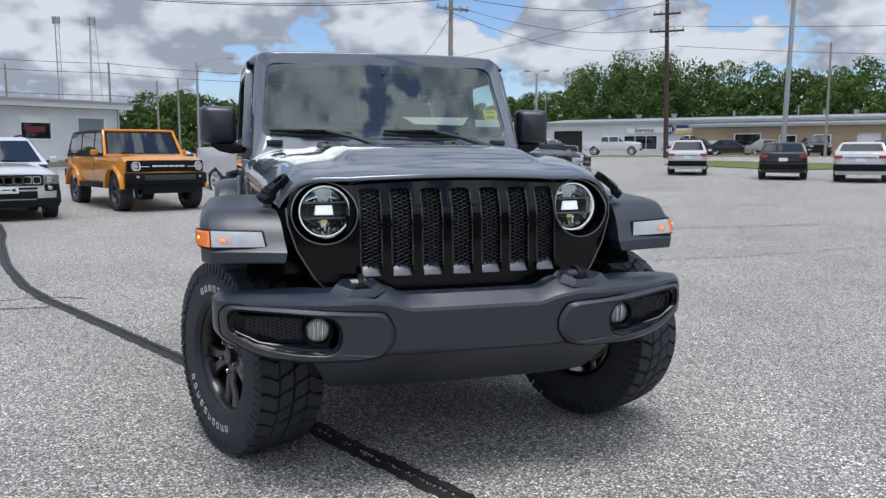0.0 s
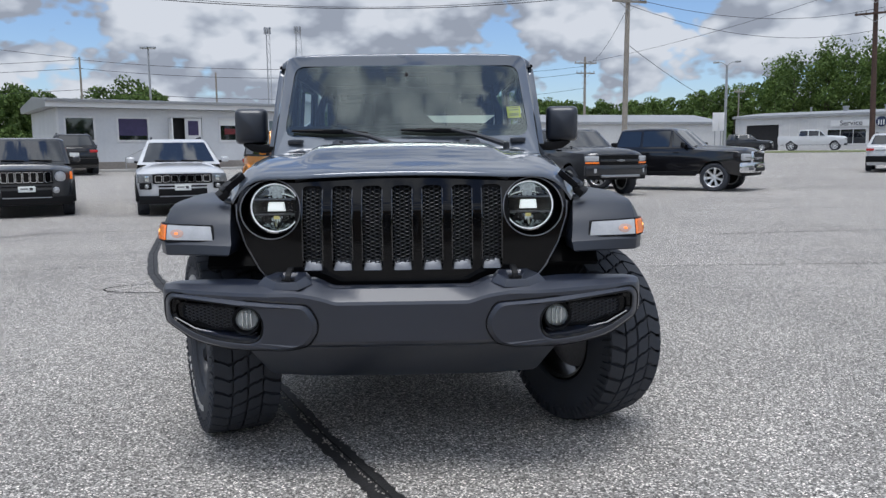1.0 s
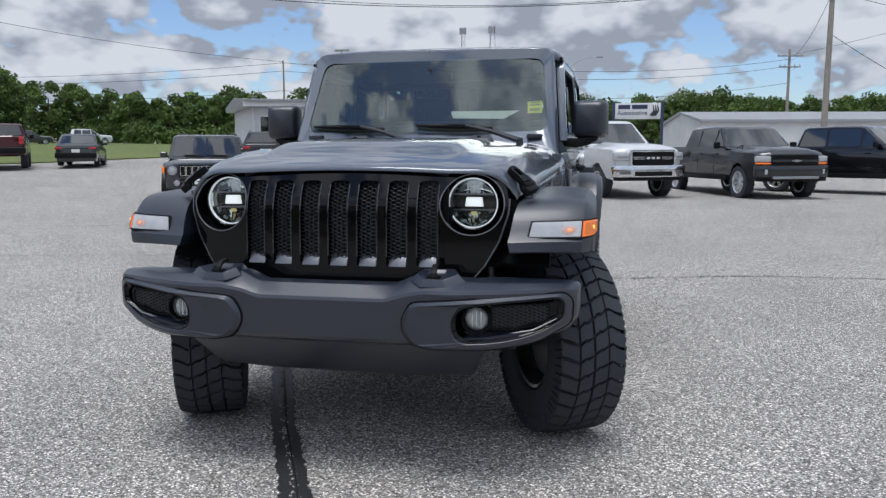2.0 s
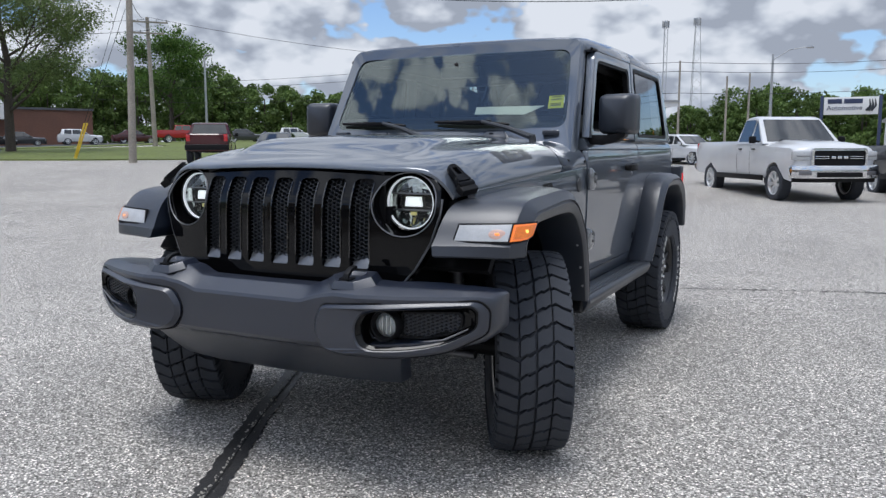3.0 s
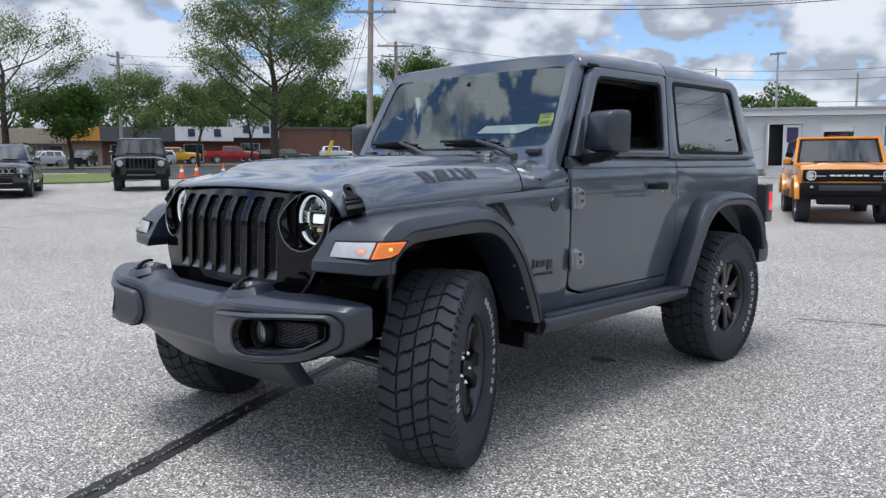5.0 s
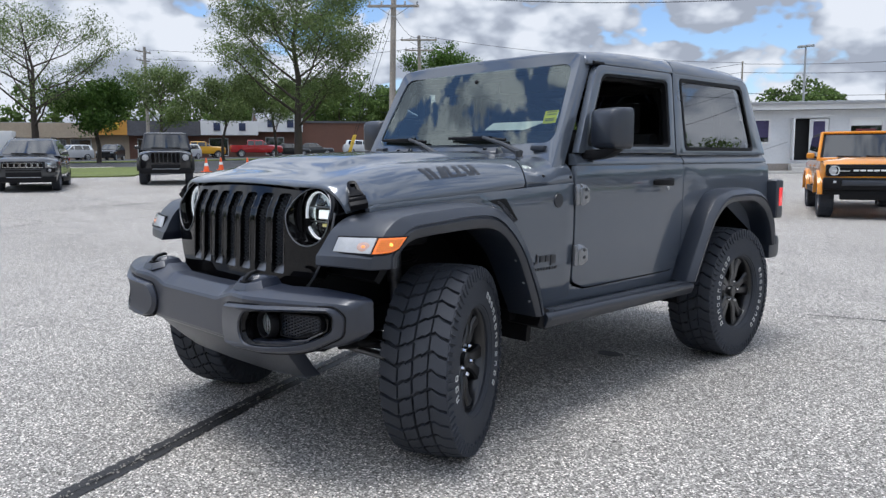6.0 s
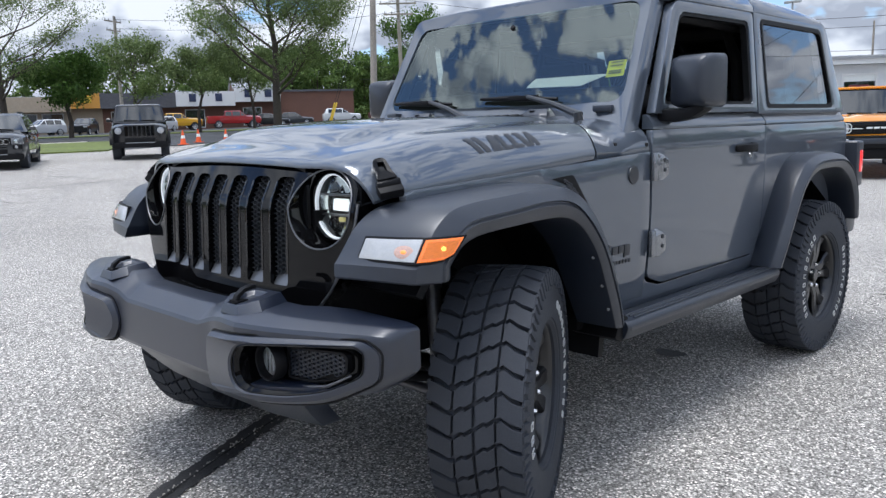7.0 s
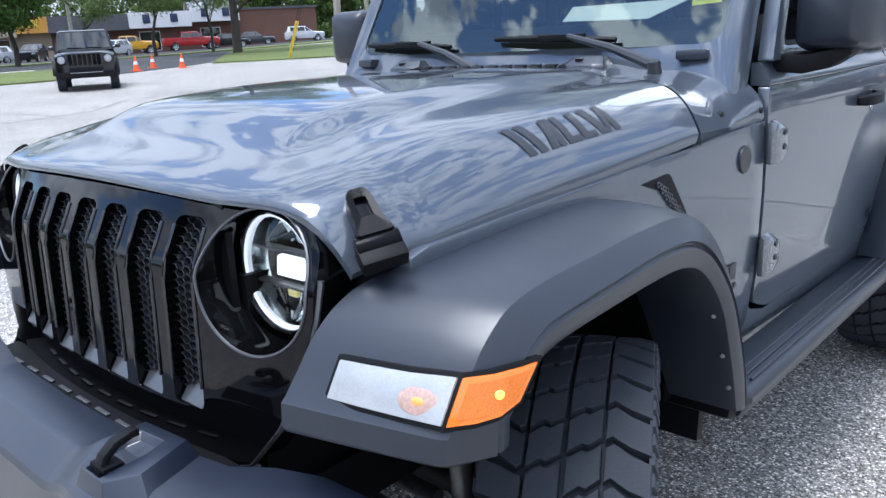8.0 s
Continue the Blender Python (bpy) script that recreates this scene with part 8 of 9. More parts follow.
def office():
    """Low sided sales office; local x runs along its front, from its west end."""
    a, b = Vector((-16.17, 32.16)), Vector((-6.1, 38.9))
    ang = math.atan2(b.y - a.y, b.x - a.x)
    L, z0 = (b - a).length, 0.60
    m = Matrix.Translation((a.x, a.y, 0)) @ Matrix.Rotation(ang, 4, "Z")
    ob = thing("sales_office", "low white-sided sales office with metal roof", "building", m=m)
    fl, ev, D = 1.05, 3.42, 7.0
    holes = [(0.35, 1.55, 1.95, 2.98), (2.60, 3.95, 1.95, 2.98), (4.95, 6.55, 1.12, 3.05), (7.45, 8.80, 1.95, 2.98), (10.05, 11.35, 2.0, 2.98)]
    bm = bm_new()
    wall_with_holes(bm, L, z0 + 0.35, ev, 0.15, holes, 0.02)
    wall = part("wall", bm, SIDING, ob, smooth=False)
    bm = bm_new()
    box(bm, (0.075, D / 2 + 0.08, (z0 + 0.35 + ev) / 2), (0.15, D - 0.2, ev - z0 - 0.35))
    part("wall", bm, SIDING, ob, smooth=False)
    bm = bm_new()
    box(bm, (L - 0.075, D / 2 + 0.08, (z0 + 0.35 + ev) / 2), (0.15, D - 0.2, ev - z0 - 0.35))
    part("wall", bm, SIDING, ob, smooth=False)
    bm = bm_new()
    box(bm, (L / 2, D, (z0 + 0.35 + ev) / 2), (L, 0.15, ev - z0 - 0.35))
    part("wall", bm, SIDING, ob, smooth=False)
    bm = bm_new()
    box(bm, (L / 2, D / 2, z0 + 0.17), (L + 0.04, D, 0.38))
    part("foundation", bm, surface("grey_block_skirt", (0.30, 0.27, 0.24), 0.9, grain=(9, 0.15), stain=(1, 0.15)), ob, smooth=False)
    # lap boards, each a lapped strip between the openings
    zz = z0 + 0.36
    while zz < ev - 0.05:
        cuts = sorted([(h[0] - 0.075, h[1] + 0.075) for h in holes if h[2] - 0.1 < zz + 0.1 and h[3] + 0.1 > zz])
        x = 0.0
        for c0, c1 in cuts + [(L, L)]:
            if c0 - x > 0.05:
                bm = bm_new()
                loft(bm, [[(xx, 0.004, zz), (xx, 0.014, zz + 0.105), (xx, 0.022, zz + 0.105), (xx, 0.022, zz)] for xx in (x, c0)])
                part("lap_board", bm, SIDING, wall, smooth=False)
            x = c1
        zz += 0.107
    for i, h in enumerate(holes):
        if i == 2:
            continue
        wn_ = window_unit(ob, *h, CARGLASS, 0.0)
        if i == 1:
            bm = bm_new()
            box(bm, ((h[0] + h[1]) / 2, 0.062, h[2] + 0.62), (h[1] - h[0], 0.006, 0.78))
            part("blind", bm, BLIND, wn_, "violet window blind", smooth=False)
        if i == 4:
            bm = bm_new()
            box(bm, ((h[0] + h[1]) / 2, 0.062, (h[2] + h[3]) / 2), (h[1] - h[0], 0.006, h[3] - h[2]))
            part("blind", bm, surface("grey_green_blind", (0.20, 0.25, 0.26), 0.8, grain=(5, 0.1)), wn_, "pale grey-green window blind", smooth=False)
        if i == 3:
            bm = bm_new()
            box(bm, ((h[0] + h[1]) / 2, 0.055, h[2] + 0.45), (0.85, 0.02, 0.28))
            part("lit_sign", bm, NEON, wn_, "small lit red window sign", bev=0.02)
            bm = bm_new()
            box(bm, ((h[0] + h[1]) / 2, 0.060, h[3] - 0.15), (h[1] - h[0], 0.006, 0.28))
            part("blind", bm, PAPER, wn_, smooth=False)
    # doorway backed by a dark sheet as its shade, with an open white door and a second door with a light
    bm = bm_new()
    box(bm, (5.75, 0.5, 2.08), (1.58, 0.03, 1.92))
    part("doorway", bm, DOORSHADE, ob, "dark sheet as shade in the open doorway", smooth=False)
    bm = bm_new()
    box(bm, (6.12, 0.06, 2.07), (0.82, 0.05, 1.9))
    d2 = part("door", bm, TRIMWHITE, ob, "white door with a small pane", bev=0.005)
    bm = bm_new()
    box(bm, (6.12, 0.030, 2.55), (0.5, 0.02, 0.7))
    part("door_pane", bm, BLIND, d2, smooth=False)
    bm = bm_new()
    box(bm, (4.93, -0.30, 2.07), (0.045, 0.62, 1.9))
    part("door", bm, TRIMWHITE, ob, "white door standing open", bev=0.005)
    bm = bm_new()
    for i in range(3):
        box(bm, (5.75, -0.55 - 0.3 * i, z0 + 0.18 - 0.17 * i), (1.9, 0.5, 0.36))
    part("steps", bm, CONCRETE, ob, "concrete entrance steps", bev=0.01)
    bm = bm_new()
    tube(bm, [(4.7, -0.3, 1.95), (3.4, -1.2, 1.55), (2.4, -1.9, 1.15), (2.4, -1.9, z0 + 0.02)], 0.022)
    part("handrail", bm, GALV, ob, "thin grey handrail")
    # roof: low-pitched metal sheet, deep white fascia with a gutter
    bm = bm_new()
    loft(bm, [[(x, -0.45, ev + 0.02), (x, -0.45, ev + 0.30), (x, D * 0.5, ev + 0.62), (x, D + 0.3, ev + 0.30), (x, D + 0.3, ev + 0.02)] for x in (-0.45, L + 0.45)])
    roof = part("roof", bm, METALROOF, ob, "pale grey metal roof", smooth=False)
    x = -0.4
    while x < L + 0.4:
        bm = bm_new()
        loft(bm, [[(x + d, y, z) for d, y, z in ((-0.02, -0.45, ev + 0.30), (0.02, -0.45, ev + 0.30), (0.02, -0.45, ev + 0.335), (-0.02, -0.45, ev + 0.335))], [(x + d, D * 0.5, z) for d, z in ((-0.02, ev + 0.62), (0.02, ev + 0.62), (0.02, ev + 0.655), (-0.02, ev + 0.655))]])
        part("roof_rib", bm, METALROOF, roof, smooth=False)
        x += 0.45
    bm = bm_new()
    box(bm, (L / 2, -0.475, ev + 0.12), (L + 0.98, 0.04, 0.24))
    part("fascia", bm, TRIMWHITE, roof, smooth=False)
    bm = bm_new()
    loft(bm, [[(x, -0.50 + dy, ev + 0.22 + dz) for dy, dz in ((0.0, 0.0), (-0.11, 0.0), (-0.13, 0.11), (-0.10, 0.11), (-0.09, 0.02), (0.0, 0.02))] for x in (-0.5, L + 0.5)])
    part("gutter", bm, METALROOF, roof, smooth=False)
    for x in (0.03, L - 0.05):
        bm = bm_new()
        box(bm, (x, -0.03, (z0 + ev) / 2 + 0.1), (0.09, 0.06, ev - z0 - 0.2))
        part("downpipe", bm, GUTTER if x > 1 else TRIMWHITE, ob, bev=0.01)
    bm = bm_new()
    box(bm, (L / 2 + 1, -0.9, z0 - 0.12), (L + 4, 1.3, 0.30))
    part("kerb", bm, CONCRETE, ob, bev=0.02)
    return ob


office()


def box_building(name, label, m, L, D, H, wallm, roofm, holes=(), rise=0.5, over=0.25, winglass=CARGLASS):
    ob = thing(name, label, "building", m=m)
    bm = bm_new()
    wall_with_holes(bm, L, 0, H, 0.25, [h[:4] for h in holes], 0.0)
    wall = part("wall", bm, wallm, ob, smooth=False)
    for cx in (0.125, L - 0.125):
        bm = bm_new()
        loft(bm, [[(cx + d, y, z) for y, z in ((0.25, 0), (0.25, H), (D / 2, H + rise), (D, H), (D, 0))] for d in (-0.124, 0.124)])
        part("wall", bm, wallm, ob, smooth=False)
    bm = bm_new()
    box(bm, (L / 2, D - 0.1, H / 2), (L - 0.5, 0.2, H))
    part("wall", bm, wallm, ob, smooth=False)
    bm = bm_new()
    loft(bm, [[(x, -over, H - 0.04), (x, -over, H + 0.22), (x, D / 2, H + 0.22 + rise), (x, D + over, H + 0.22), (x, D + over, H - 0.04), (x, D / 2, H + rise)] for x in (-over, L + over)])
    part("roof", bm, roofm, ob, smooth=False)
    for h in holes:
        kind = h[4]
        if kind == "win":
            window_unit(ob, *h[:4], winglass, 0.0, mullions=max(0, int((h[1] - h[0]) / 1.2) - 1))
        else:
            # white roller door; an open one gets a dark sheet as interior shade
            bm = bm_new()
            box(bm, ((h[0] + h[1]) / 2, 0.23, (h[2] + h[3]) / 2), (h[1] - h[0], 0.03, h[3] - h[2]))
            part("door_and_shade_fill", bm, DOORSHADE if kind == "open" else TRIMWHITE, ob, smooth=False)
    return ob, wall


def along(a, b, z):
    return Matrix.Translation((a[0], a[1], z)) @ Matrix.Rotation(math.atan2(b[1] - a[1], b[0] - a[0]), 4, "Z")


# workshop: long white metal hall with a brick office wing
hall, hall_wall = box_building("workshop", "long white metal workshop hall with a shop sign", along((34.5, 82.0), (62.5, 56.0), 0.75), 38.0, 16.0, 3.75, WHITEWALL, METALROOF,
                               [(1.2, 4.6, 0.0, 3.0, "open"), (9.4, 13.0, 0.9, 2.35, "win"), (15.6, 18.4, 0.9, 2.35, "win"), (19.0, 20.4, 0.0, 2.5, "door"), (24.6, 27.8, 0.0, 3.0, "open")], 0.6)
for k in range(42):
    bm = bm_new()
    x = 0.3 + k * 0.9
    if any(a - 0.1 < x < b + 0.1 for a, b in ((1.2, 4.6), (9.4, 13.0), (15.6, 18.4), (19.0, 20.4), (24.6, 27.8))):
        bm.free()
        continue
    box(bm, (x, -0.015, 1.87), (0.06, 0.04, 3.74))
    part("cladding_rib", bm, WHITEWALL, hall_wall, smooth=False)
sg = thing("shop_sign", "workshop sign with lettering and blue yellow panel", "sign", m=along((34.5, 82.0), (62.5, 56.0), 0.75))
bm = bm_new()
box(bm, (12.0, -0.08, 2.95), (4.6, 0.05, 0.62))
part("panel", bm, TRIMWHITE, sg, smooth=False)
lettering("Service", 0.72, Matrix.Translation((11.6, -0.13, 2.95)) @ FLAT_TEXT, DECAL, sg)
bm = bm_new()
lathe(bm, [(0.5, 0.0), (0.5, 0.05), (0, 0.05)], Matrix.Translation((14.3, -0.11, 3.02)) @ TO_FRONT, 28)
part("emblem", bm, SIGNBLUE, sg)
for dx in (-0.22, 0, 0.22):
    bm = bm_new()
    box(bm, (14.3 + dx, -0.18, 2.95), (0.10, 0.03, 0.5))
    part("emblem_bar", bm, PAPER, sg, smooth=False)
for z, h, mat in ((3.28, 0.30, SIGNBLUE), (2.98, 0.22, PAPER), (2.70, 0.30, SIGNYELLOW)):
    bm = bm_new()
    box(bm, (17.0, -0.10, z), (4.0, 0.05, h))
    part("sign_panel", bm, mat, sg, smooth=False)
for x, z, r, h in ((6, 4.6, 0.10, 0.4), (9.5, 4.7, 0.28, 0.2), (13.5, 4.7, 0.28, 0.2), (20, 4.7, 0.12, 0.5), (26.5, 4.8, 0.08, 1.0), (29, 4.7, 0.12, 0.4), (32, 4.7, 0.22, 0.2)):
    bm = bm_new()
    rod(bm, (x, 6.0, 4.2), (x, 6.0, z + h * 0.6), r, n=12)
    rod(bm, (x, 6.0, z + h * 0.6), (x, 6.0, z + h * 0.6 + 0.12), r * 1.3, n=12)
    part("roof_vent", bm, GALV, hall)
wing, wing_wall = box_building("office_wing", "low tan brick office wing of the workshop", along((45.0, 68.0), (61.0, 51.2), 0.80), 23.0, 9.0, 3.05, BRICKTAN, METALROOF,
                               [(4.2, 6.6, 0.9, 2.3, "win"), (8.4, 9.8, 1.0, 2.1, "win"), (11.4, 12.8, 1.0, 2.1, "win"), (15.0, 17.0, 0.2, 2.3, "door"), (18.2, 22.0, 0.7, 2.4, "win")], 0.3, 0.3)
for row in range(9):
    for k in range(38):
        x, z = 0.3 + k * 0.6 + (0.3 if row % 2 else 0), 0.16 + row * 0.33
        if x > 22.6 or any(a - 0.45 < x < b + 0.45 and c - 0.3 < z < d + 0.3 for a, b, c, d in ((4.2, 6.6, 0.9, 2.3), (8.4, 9.8, 1.0, 2.1), (11.4, 12.8, 1.0, 2.1), (15.0, 17.0, 0.2, 2.3), (18.2, 22.0, 0.7, 2.4))):
            continue
        if row == 0 and k == 0:
            bm = bm_new()
            box(bm, (0, 0, 0), (0.57, 0.03, 0.30))
            first = part("block", bm, BRICKTAN, wing_wall, smooth=False)
            course = first.data
            first.location = (x, -0.012, z)
        else:
            o = new("block", course)
            o.parent, o.location = wing_wall, (x, -0.012, z)
# pale hall far behind the dark trucks
far_hall, _ = box_building("far_hall", "long low white hall behind the parked trucks", along((9.0, 74.0), (33.0, 80.0), 0.9), 24.0, 12.0, 3.0, WHITEWALL, METALROOF, [(14.0, 16.4, 0.0, 2.4, "open"), (3.0, 5.0, 0.9, 2.0, "win")], 1.0)

# row of shops across the side road
shops = [(0.0, 29.5, SHOPTAN, 4.2, SHOPTAN), (29.5, 32.7, ORANGESIGN, 4.5, SHOPTAN), (32.7, 41.1, FASCIADARK, 4.4, BRICKRED), (41.1, 48.0, TRIMWHITE, 4.4, BRICKRED), (48.0, 53.5, TRIMWHITE, 4.7, BRICKRED), (53.5, 63.0, BRICKRED, 4.2, BRICKRED)]
A_, B_ = Vector((-108.0, 8.0)), Vector((-72.0, 76.0))
for i, (x0, x1, top, H, wallm) in enumerate(shops):
    d = (B_ - A_).normalized()
    p = A_ + d * x0
    holes = [(1.0 + k * 2.8, 3.2 + k * 2.8, 0.3, 2.4, "win") for k in range(int((x1 - x0 - 1.5) / 2.8))] if i < 5 else []
    b, wl_ = box_building("shop", ["tan shop front in a row of shops", "shop with an orange sign panel", "shop with a dark grey fascia", "shop with a white fascia and blue sign", "shop with a white gable", "plain red brick end of the shops"][i],
                          along(p, B_, ground_z(p.x, p.y) + 0.02), x1 - x0, 14.0, H, wallm, METALROOF if i in (0, 3, 4) else FASCIADARK, holes, 1.6 if i == 4 else 0.15, 0.15)
    tagged(b, group="row of shops")
    if i < 5:
        bm = bm_new()
        box(bm, ((x1 - x0) / 2, -0.9, H - 0.75), (x1 - x0 - 0.02, 1.7, 1.7))
        part("fascia", bm, top, b, smooth=False)
    if i in (1, 3, 4):
        for k in range(1 if i == 1 else 2):
            bm = bm_new()
            box(bm, ((x1 - x0) * (0.5 if i == 1 else 0.28 + 0.44 * k), -1.80, H - 0.6), (1.4 if i == 1 else 0.8, 0.08, 0.8 if i == 1 else 0.95))
            part("shop_emblem", bm, SIGNYELLOW if i == 1 else SIGNBLUE, b, bev=0.01)
    if i == 0:
        bm = bm_new()
        lathe(bm, [(0.9, 0), (0.9, 0.06), (0, 0.06)], Matrix.Translation((6.0, -1.76, H - 0.7)) @ Matrix.Diagonal((1.6, 1, 0.6, 1)) @ TO_FRONT, 24)
        part("shop_emblem", bm, PAPER, b)
bm = bm_new()
box(bm, (0, 0, 1.6), (2.3, 6.2, 2.6))
van = thing("box_trailer", "long white box trailer at the shops", "trailer", m=facing(-82, 18.0, -0.4, -0.9))
part("box", bm, TRIMWHITE, van, bev=0.06)
for s in (-1.9, -2.7):
    for sx in (1, -1):
        o = new("wheel", WHEELS["black"][0])
        o.parent = van
        o.matrix_local = Matrix.Translation((sx * 1.0, -s, 0.36)) @ Matrix.Diagonal((0.3, 0.36, 0.36, 1))


# ---- poles, lamps, wires ----
def utility_pole(label, x, y, top, arms, mat=WOODPOLE, r=0.15, lean=(0, 0), turn=0.0, extras=True, name="utility_pole"):
    z = ground_z(x, y)
    ob = thing(name, label, "pole", "utility poles", Matrix.Translation((x, y, z)))
    h = top - z
    bm = bm_new()
    tube(bm, [(lean[0] * k, lean[1] * k, h * k - (0.1 if k == 0 else 0)) for k in (0, 0.25, 0.5, 0.75, 1)], [r, r * 0.93, r * 0.85, r * 0.78, r * 0.7], 12)
    part("shaft", bm, mat, ob)
    for za, half_, drop in arms:
        k = (za - z) / h
        m = Matrix.Translation((lean[0] * k, lean[1] * k, za - z)) @ Matrix.Rotation(turn, 4, "Z")
        bm = bm_new()
        box(bm, m @ Vector((0, -r - 0.02, 0)), (2 * half_, 0.11, 0.13), Matrix.Rotation(turn, 4, "Z"))
        arm = part("crossarm", bm, mat, ob, bev=0.01)
        for s in (-0.92, -0.45, 0.45, 0.92):
            bm = bm_new()
            lathe(bm, [(0.03, 0), (0.055, 0.05), (0.04, 0.10), (0.06, 0.14), (0.03, 0.20), (0, 0.21)], m @ Matrix.Translation((s * half_, -r - 0.02, 0.065)), 12)
            part("insulator", bm, GALV, arm)
        for s in (1, -1):
            bm = bm_new()
            rod(bm, m @ Vector((s * half_ * 0.6, -r - 0.03, -0.06)), m @ Vector((0, -r * 0.9, -0.55)), 0.018, n=6)
            part("brace", bm, GALV, arm)
    return ob


utility_pole("grey wooden utility pole with crossarm by the grass", -29.2, 25.0, 10.6, [(9.15, 1.35, 0)], turn=0.8, r=0.19, lean=(0.25, 0.1))
utility_pole("grey wooden utility pole with two crossarms", -48.7, 45.0, 12.0, [(11.6, 1.6, 0), (10.7, 1.25, 0)], turn=0.8, r=0.2, lean=(-0.6, 0.3))
utility_pole("wooden utility pole behind the shops", -79.3, 33.5, 13.0, [(12.5, 1.2, 0), (11.6, 1.0, 0)], turn=-1.1, r=0.2)
utility_pole("grey wooden utility pole with insulator cluster", 11.85, 41.8, 11.2, [(9.6, 1.1, 0)], turn=0.3, r=0.17, lean=(0.1, 0))
utility_pole("dark brown utility pole with three crossarms", 30.0, 47.9, 12.7, [(12.4, 0.9, 0), (11.1, 0.95, 0), (9.9, 1.2, 0)], mat=DARKPOLE, turn=-0.6, r=0.19, lean=(-0.3, 0))
utility_pole("wooden utility pole beyond the trucks", 18.5, 85.0, 11.6, [(10.9, 1.3, 0), (9.8, 1.1, 0)], turn=0.2, r=0.17)
for x, y, top in ((-27.5, 62.0, 9.2), (-17.6, 66.0, 8.3), (-9.5, 62.0, 8.2), (-6.4, 66.0, 7.2), (-4.9, 68.5, 7.6), (38.0, 90.0, 8.4), (40.5, 44.0, 9.0)):
    utility_pole("slim wooden utility pole in the distance", x, y, top, [(top - 0.4, 0.7, 0)] if y > 80 else [], turn=0.1, r=0.10)


def lamp_pole(label, x, y, top, heads, r=0.09, mat=GALV, lean=(0, 0)):
    z = ground_z(x, y)
    ob = thing("lamp_pole", label, "lamp", "lot lamps", Matrix.Translation((x, y, z)))
    bm = bm_new()
    tube(bm, [(lean[0] * k, lean[1] * k, (top - z) * k - (0.1 if k == 0 else 0)) for k in (0, 0.5, 1)], [r * 1.25, r, r * 0.75], 12)
    part("shaft", bm, mat, ob)
    for hx, hy, hz, arm in heads:
        bm = bm_new()
        p0 = Vector((lean[0], lean[1], top - z - (0.5 if arm else 0.05)))
        tube(bm, [p0, p0 + Vector((hx * 0.5, hy * 0.5, hz * 0.85)), p0 + Vector((hx, hy, hz))], 0.035, 8)
        a = part("arm", bm, mat, ob)
        bm = bm_new()
        box(bm, p0 + Vector((hx * 1.12, hy * 1.12, hz - 0.02)), (0.55, 0.28, 0.16), Matrix.Rotation(math.atan2(hy, hx), 4, "Z"))
        part("lamp_head", bm, GALV, a, bev=0.04)
    return ob


lamp_pole("tall tapered grey lamp pole on the lot", 31.1, 36.7, 18.0, [(0.9, -0.4, 0.2, 0)], 0.13, lean=(0.47, 0))
lamp_pole("grey lamp pole with twin floodlights", 29.0, 70.8, 9.1, [(-0.8, 0.3, 0.35, 0), (0.8, -0.3, 0.35, 0)], 0.13)
lamp_pole("grey street lamp with a long arm", -3.4, 71.6, 9.4, [(2.6, 0.3, 1.0, 1)], 0.12)
lamp_pole("slim grey lamp pole behind the sales office", -19.6, 55.0, 9.0, [(0.25, 0.0, 0.05, 0), (-0.25, 0, 0.05, 0)], 0.08)
lamp_pole("pale lamp pole by the grass field", -43.0, 45.0, 8.6, [(0.4, 0, 0.05, 0)], 0.09)
lamp_pole("slim grey lamp pole by the shops", -62.0, 10.5, 8.0, [(0.4, 0, 0.05, 0)], 0.09)
lamp_pole("slim grey lamp pole by the brick wing", 38.5, 33.5, 7.4, [(0.5, 0.2, 0.2, 0)], 0.08)


def lattice_tower(label, x, y, base, top, half_, guyed):
    ob = thing("radio_tower", label, "tower", "radio towers", Matrix.Translation((x, y, base)))
    h = top - base
    n = 16
    corner = lambda k, s: Vector(((half_ if guyed else half_ * (1 - 0.72 * k)) * math.cos(s), (half_ if guyed else half_ * (1 - 0.72 * k)) * math.sin(s), h * k))
    for a in (0.3, 0.3 + math.tau / 3, 0.3 + 2 * math.tau / 3):
        bm = bm_new()
        rod(bm, corner(0, a), corner(1, a), 0.11, 0.09, 6)
        part("leg", bm, GALV, ob)
        for i in range(n):
            bm = bm_new()
            rod(bm, corner(i / n, a), corner((i + 1) / n, a + math.tau / 3), 0.06, n=4)
            part("brace", bm, GALV, ob)
    bm = bm_new()
    for a in range(8):
        t = a * math.tau / 8
        p = Vector((1.1 * math.cos(t), 1.1 * math.sin(t), h - 0.6))
        box(bm, p, (0.35, 0.35, 2.4))
    part("antennas", bm, GALV, ob, "cluster of panel antennas", smooth=False)


lattice_tower("slim grey lattice radio tower far off", -55.5, 292.0, -4, 46.5, 0.8, True)
lattice_tower("tapering grey lattice radio tower far off", -43.3, 284.0, -4, 45.5, 3.4, False)


def wire(a, b, sag, r=0.016):
    a, b = Vector(a), Vector(b)
    bm = bm_new()
    tube(bm, [a.lerp(b, k / 24) - Vector((0, 0, sag * 4 * (k / 24) * (1 - k / 24))) for k in range(25)], r, 5)
    return tagged(part("overhead_wire", bm, CABLE), "thin black overhead wire between poles", "wire", "overhead wires")


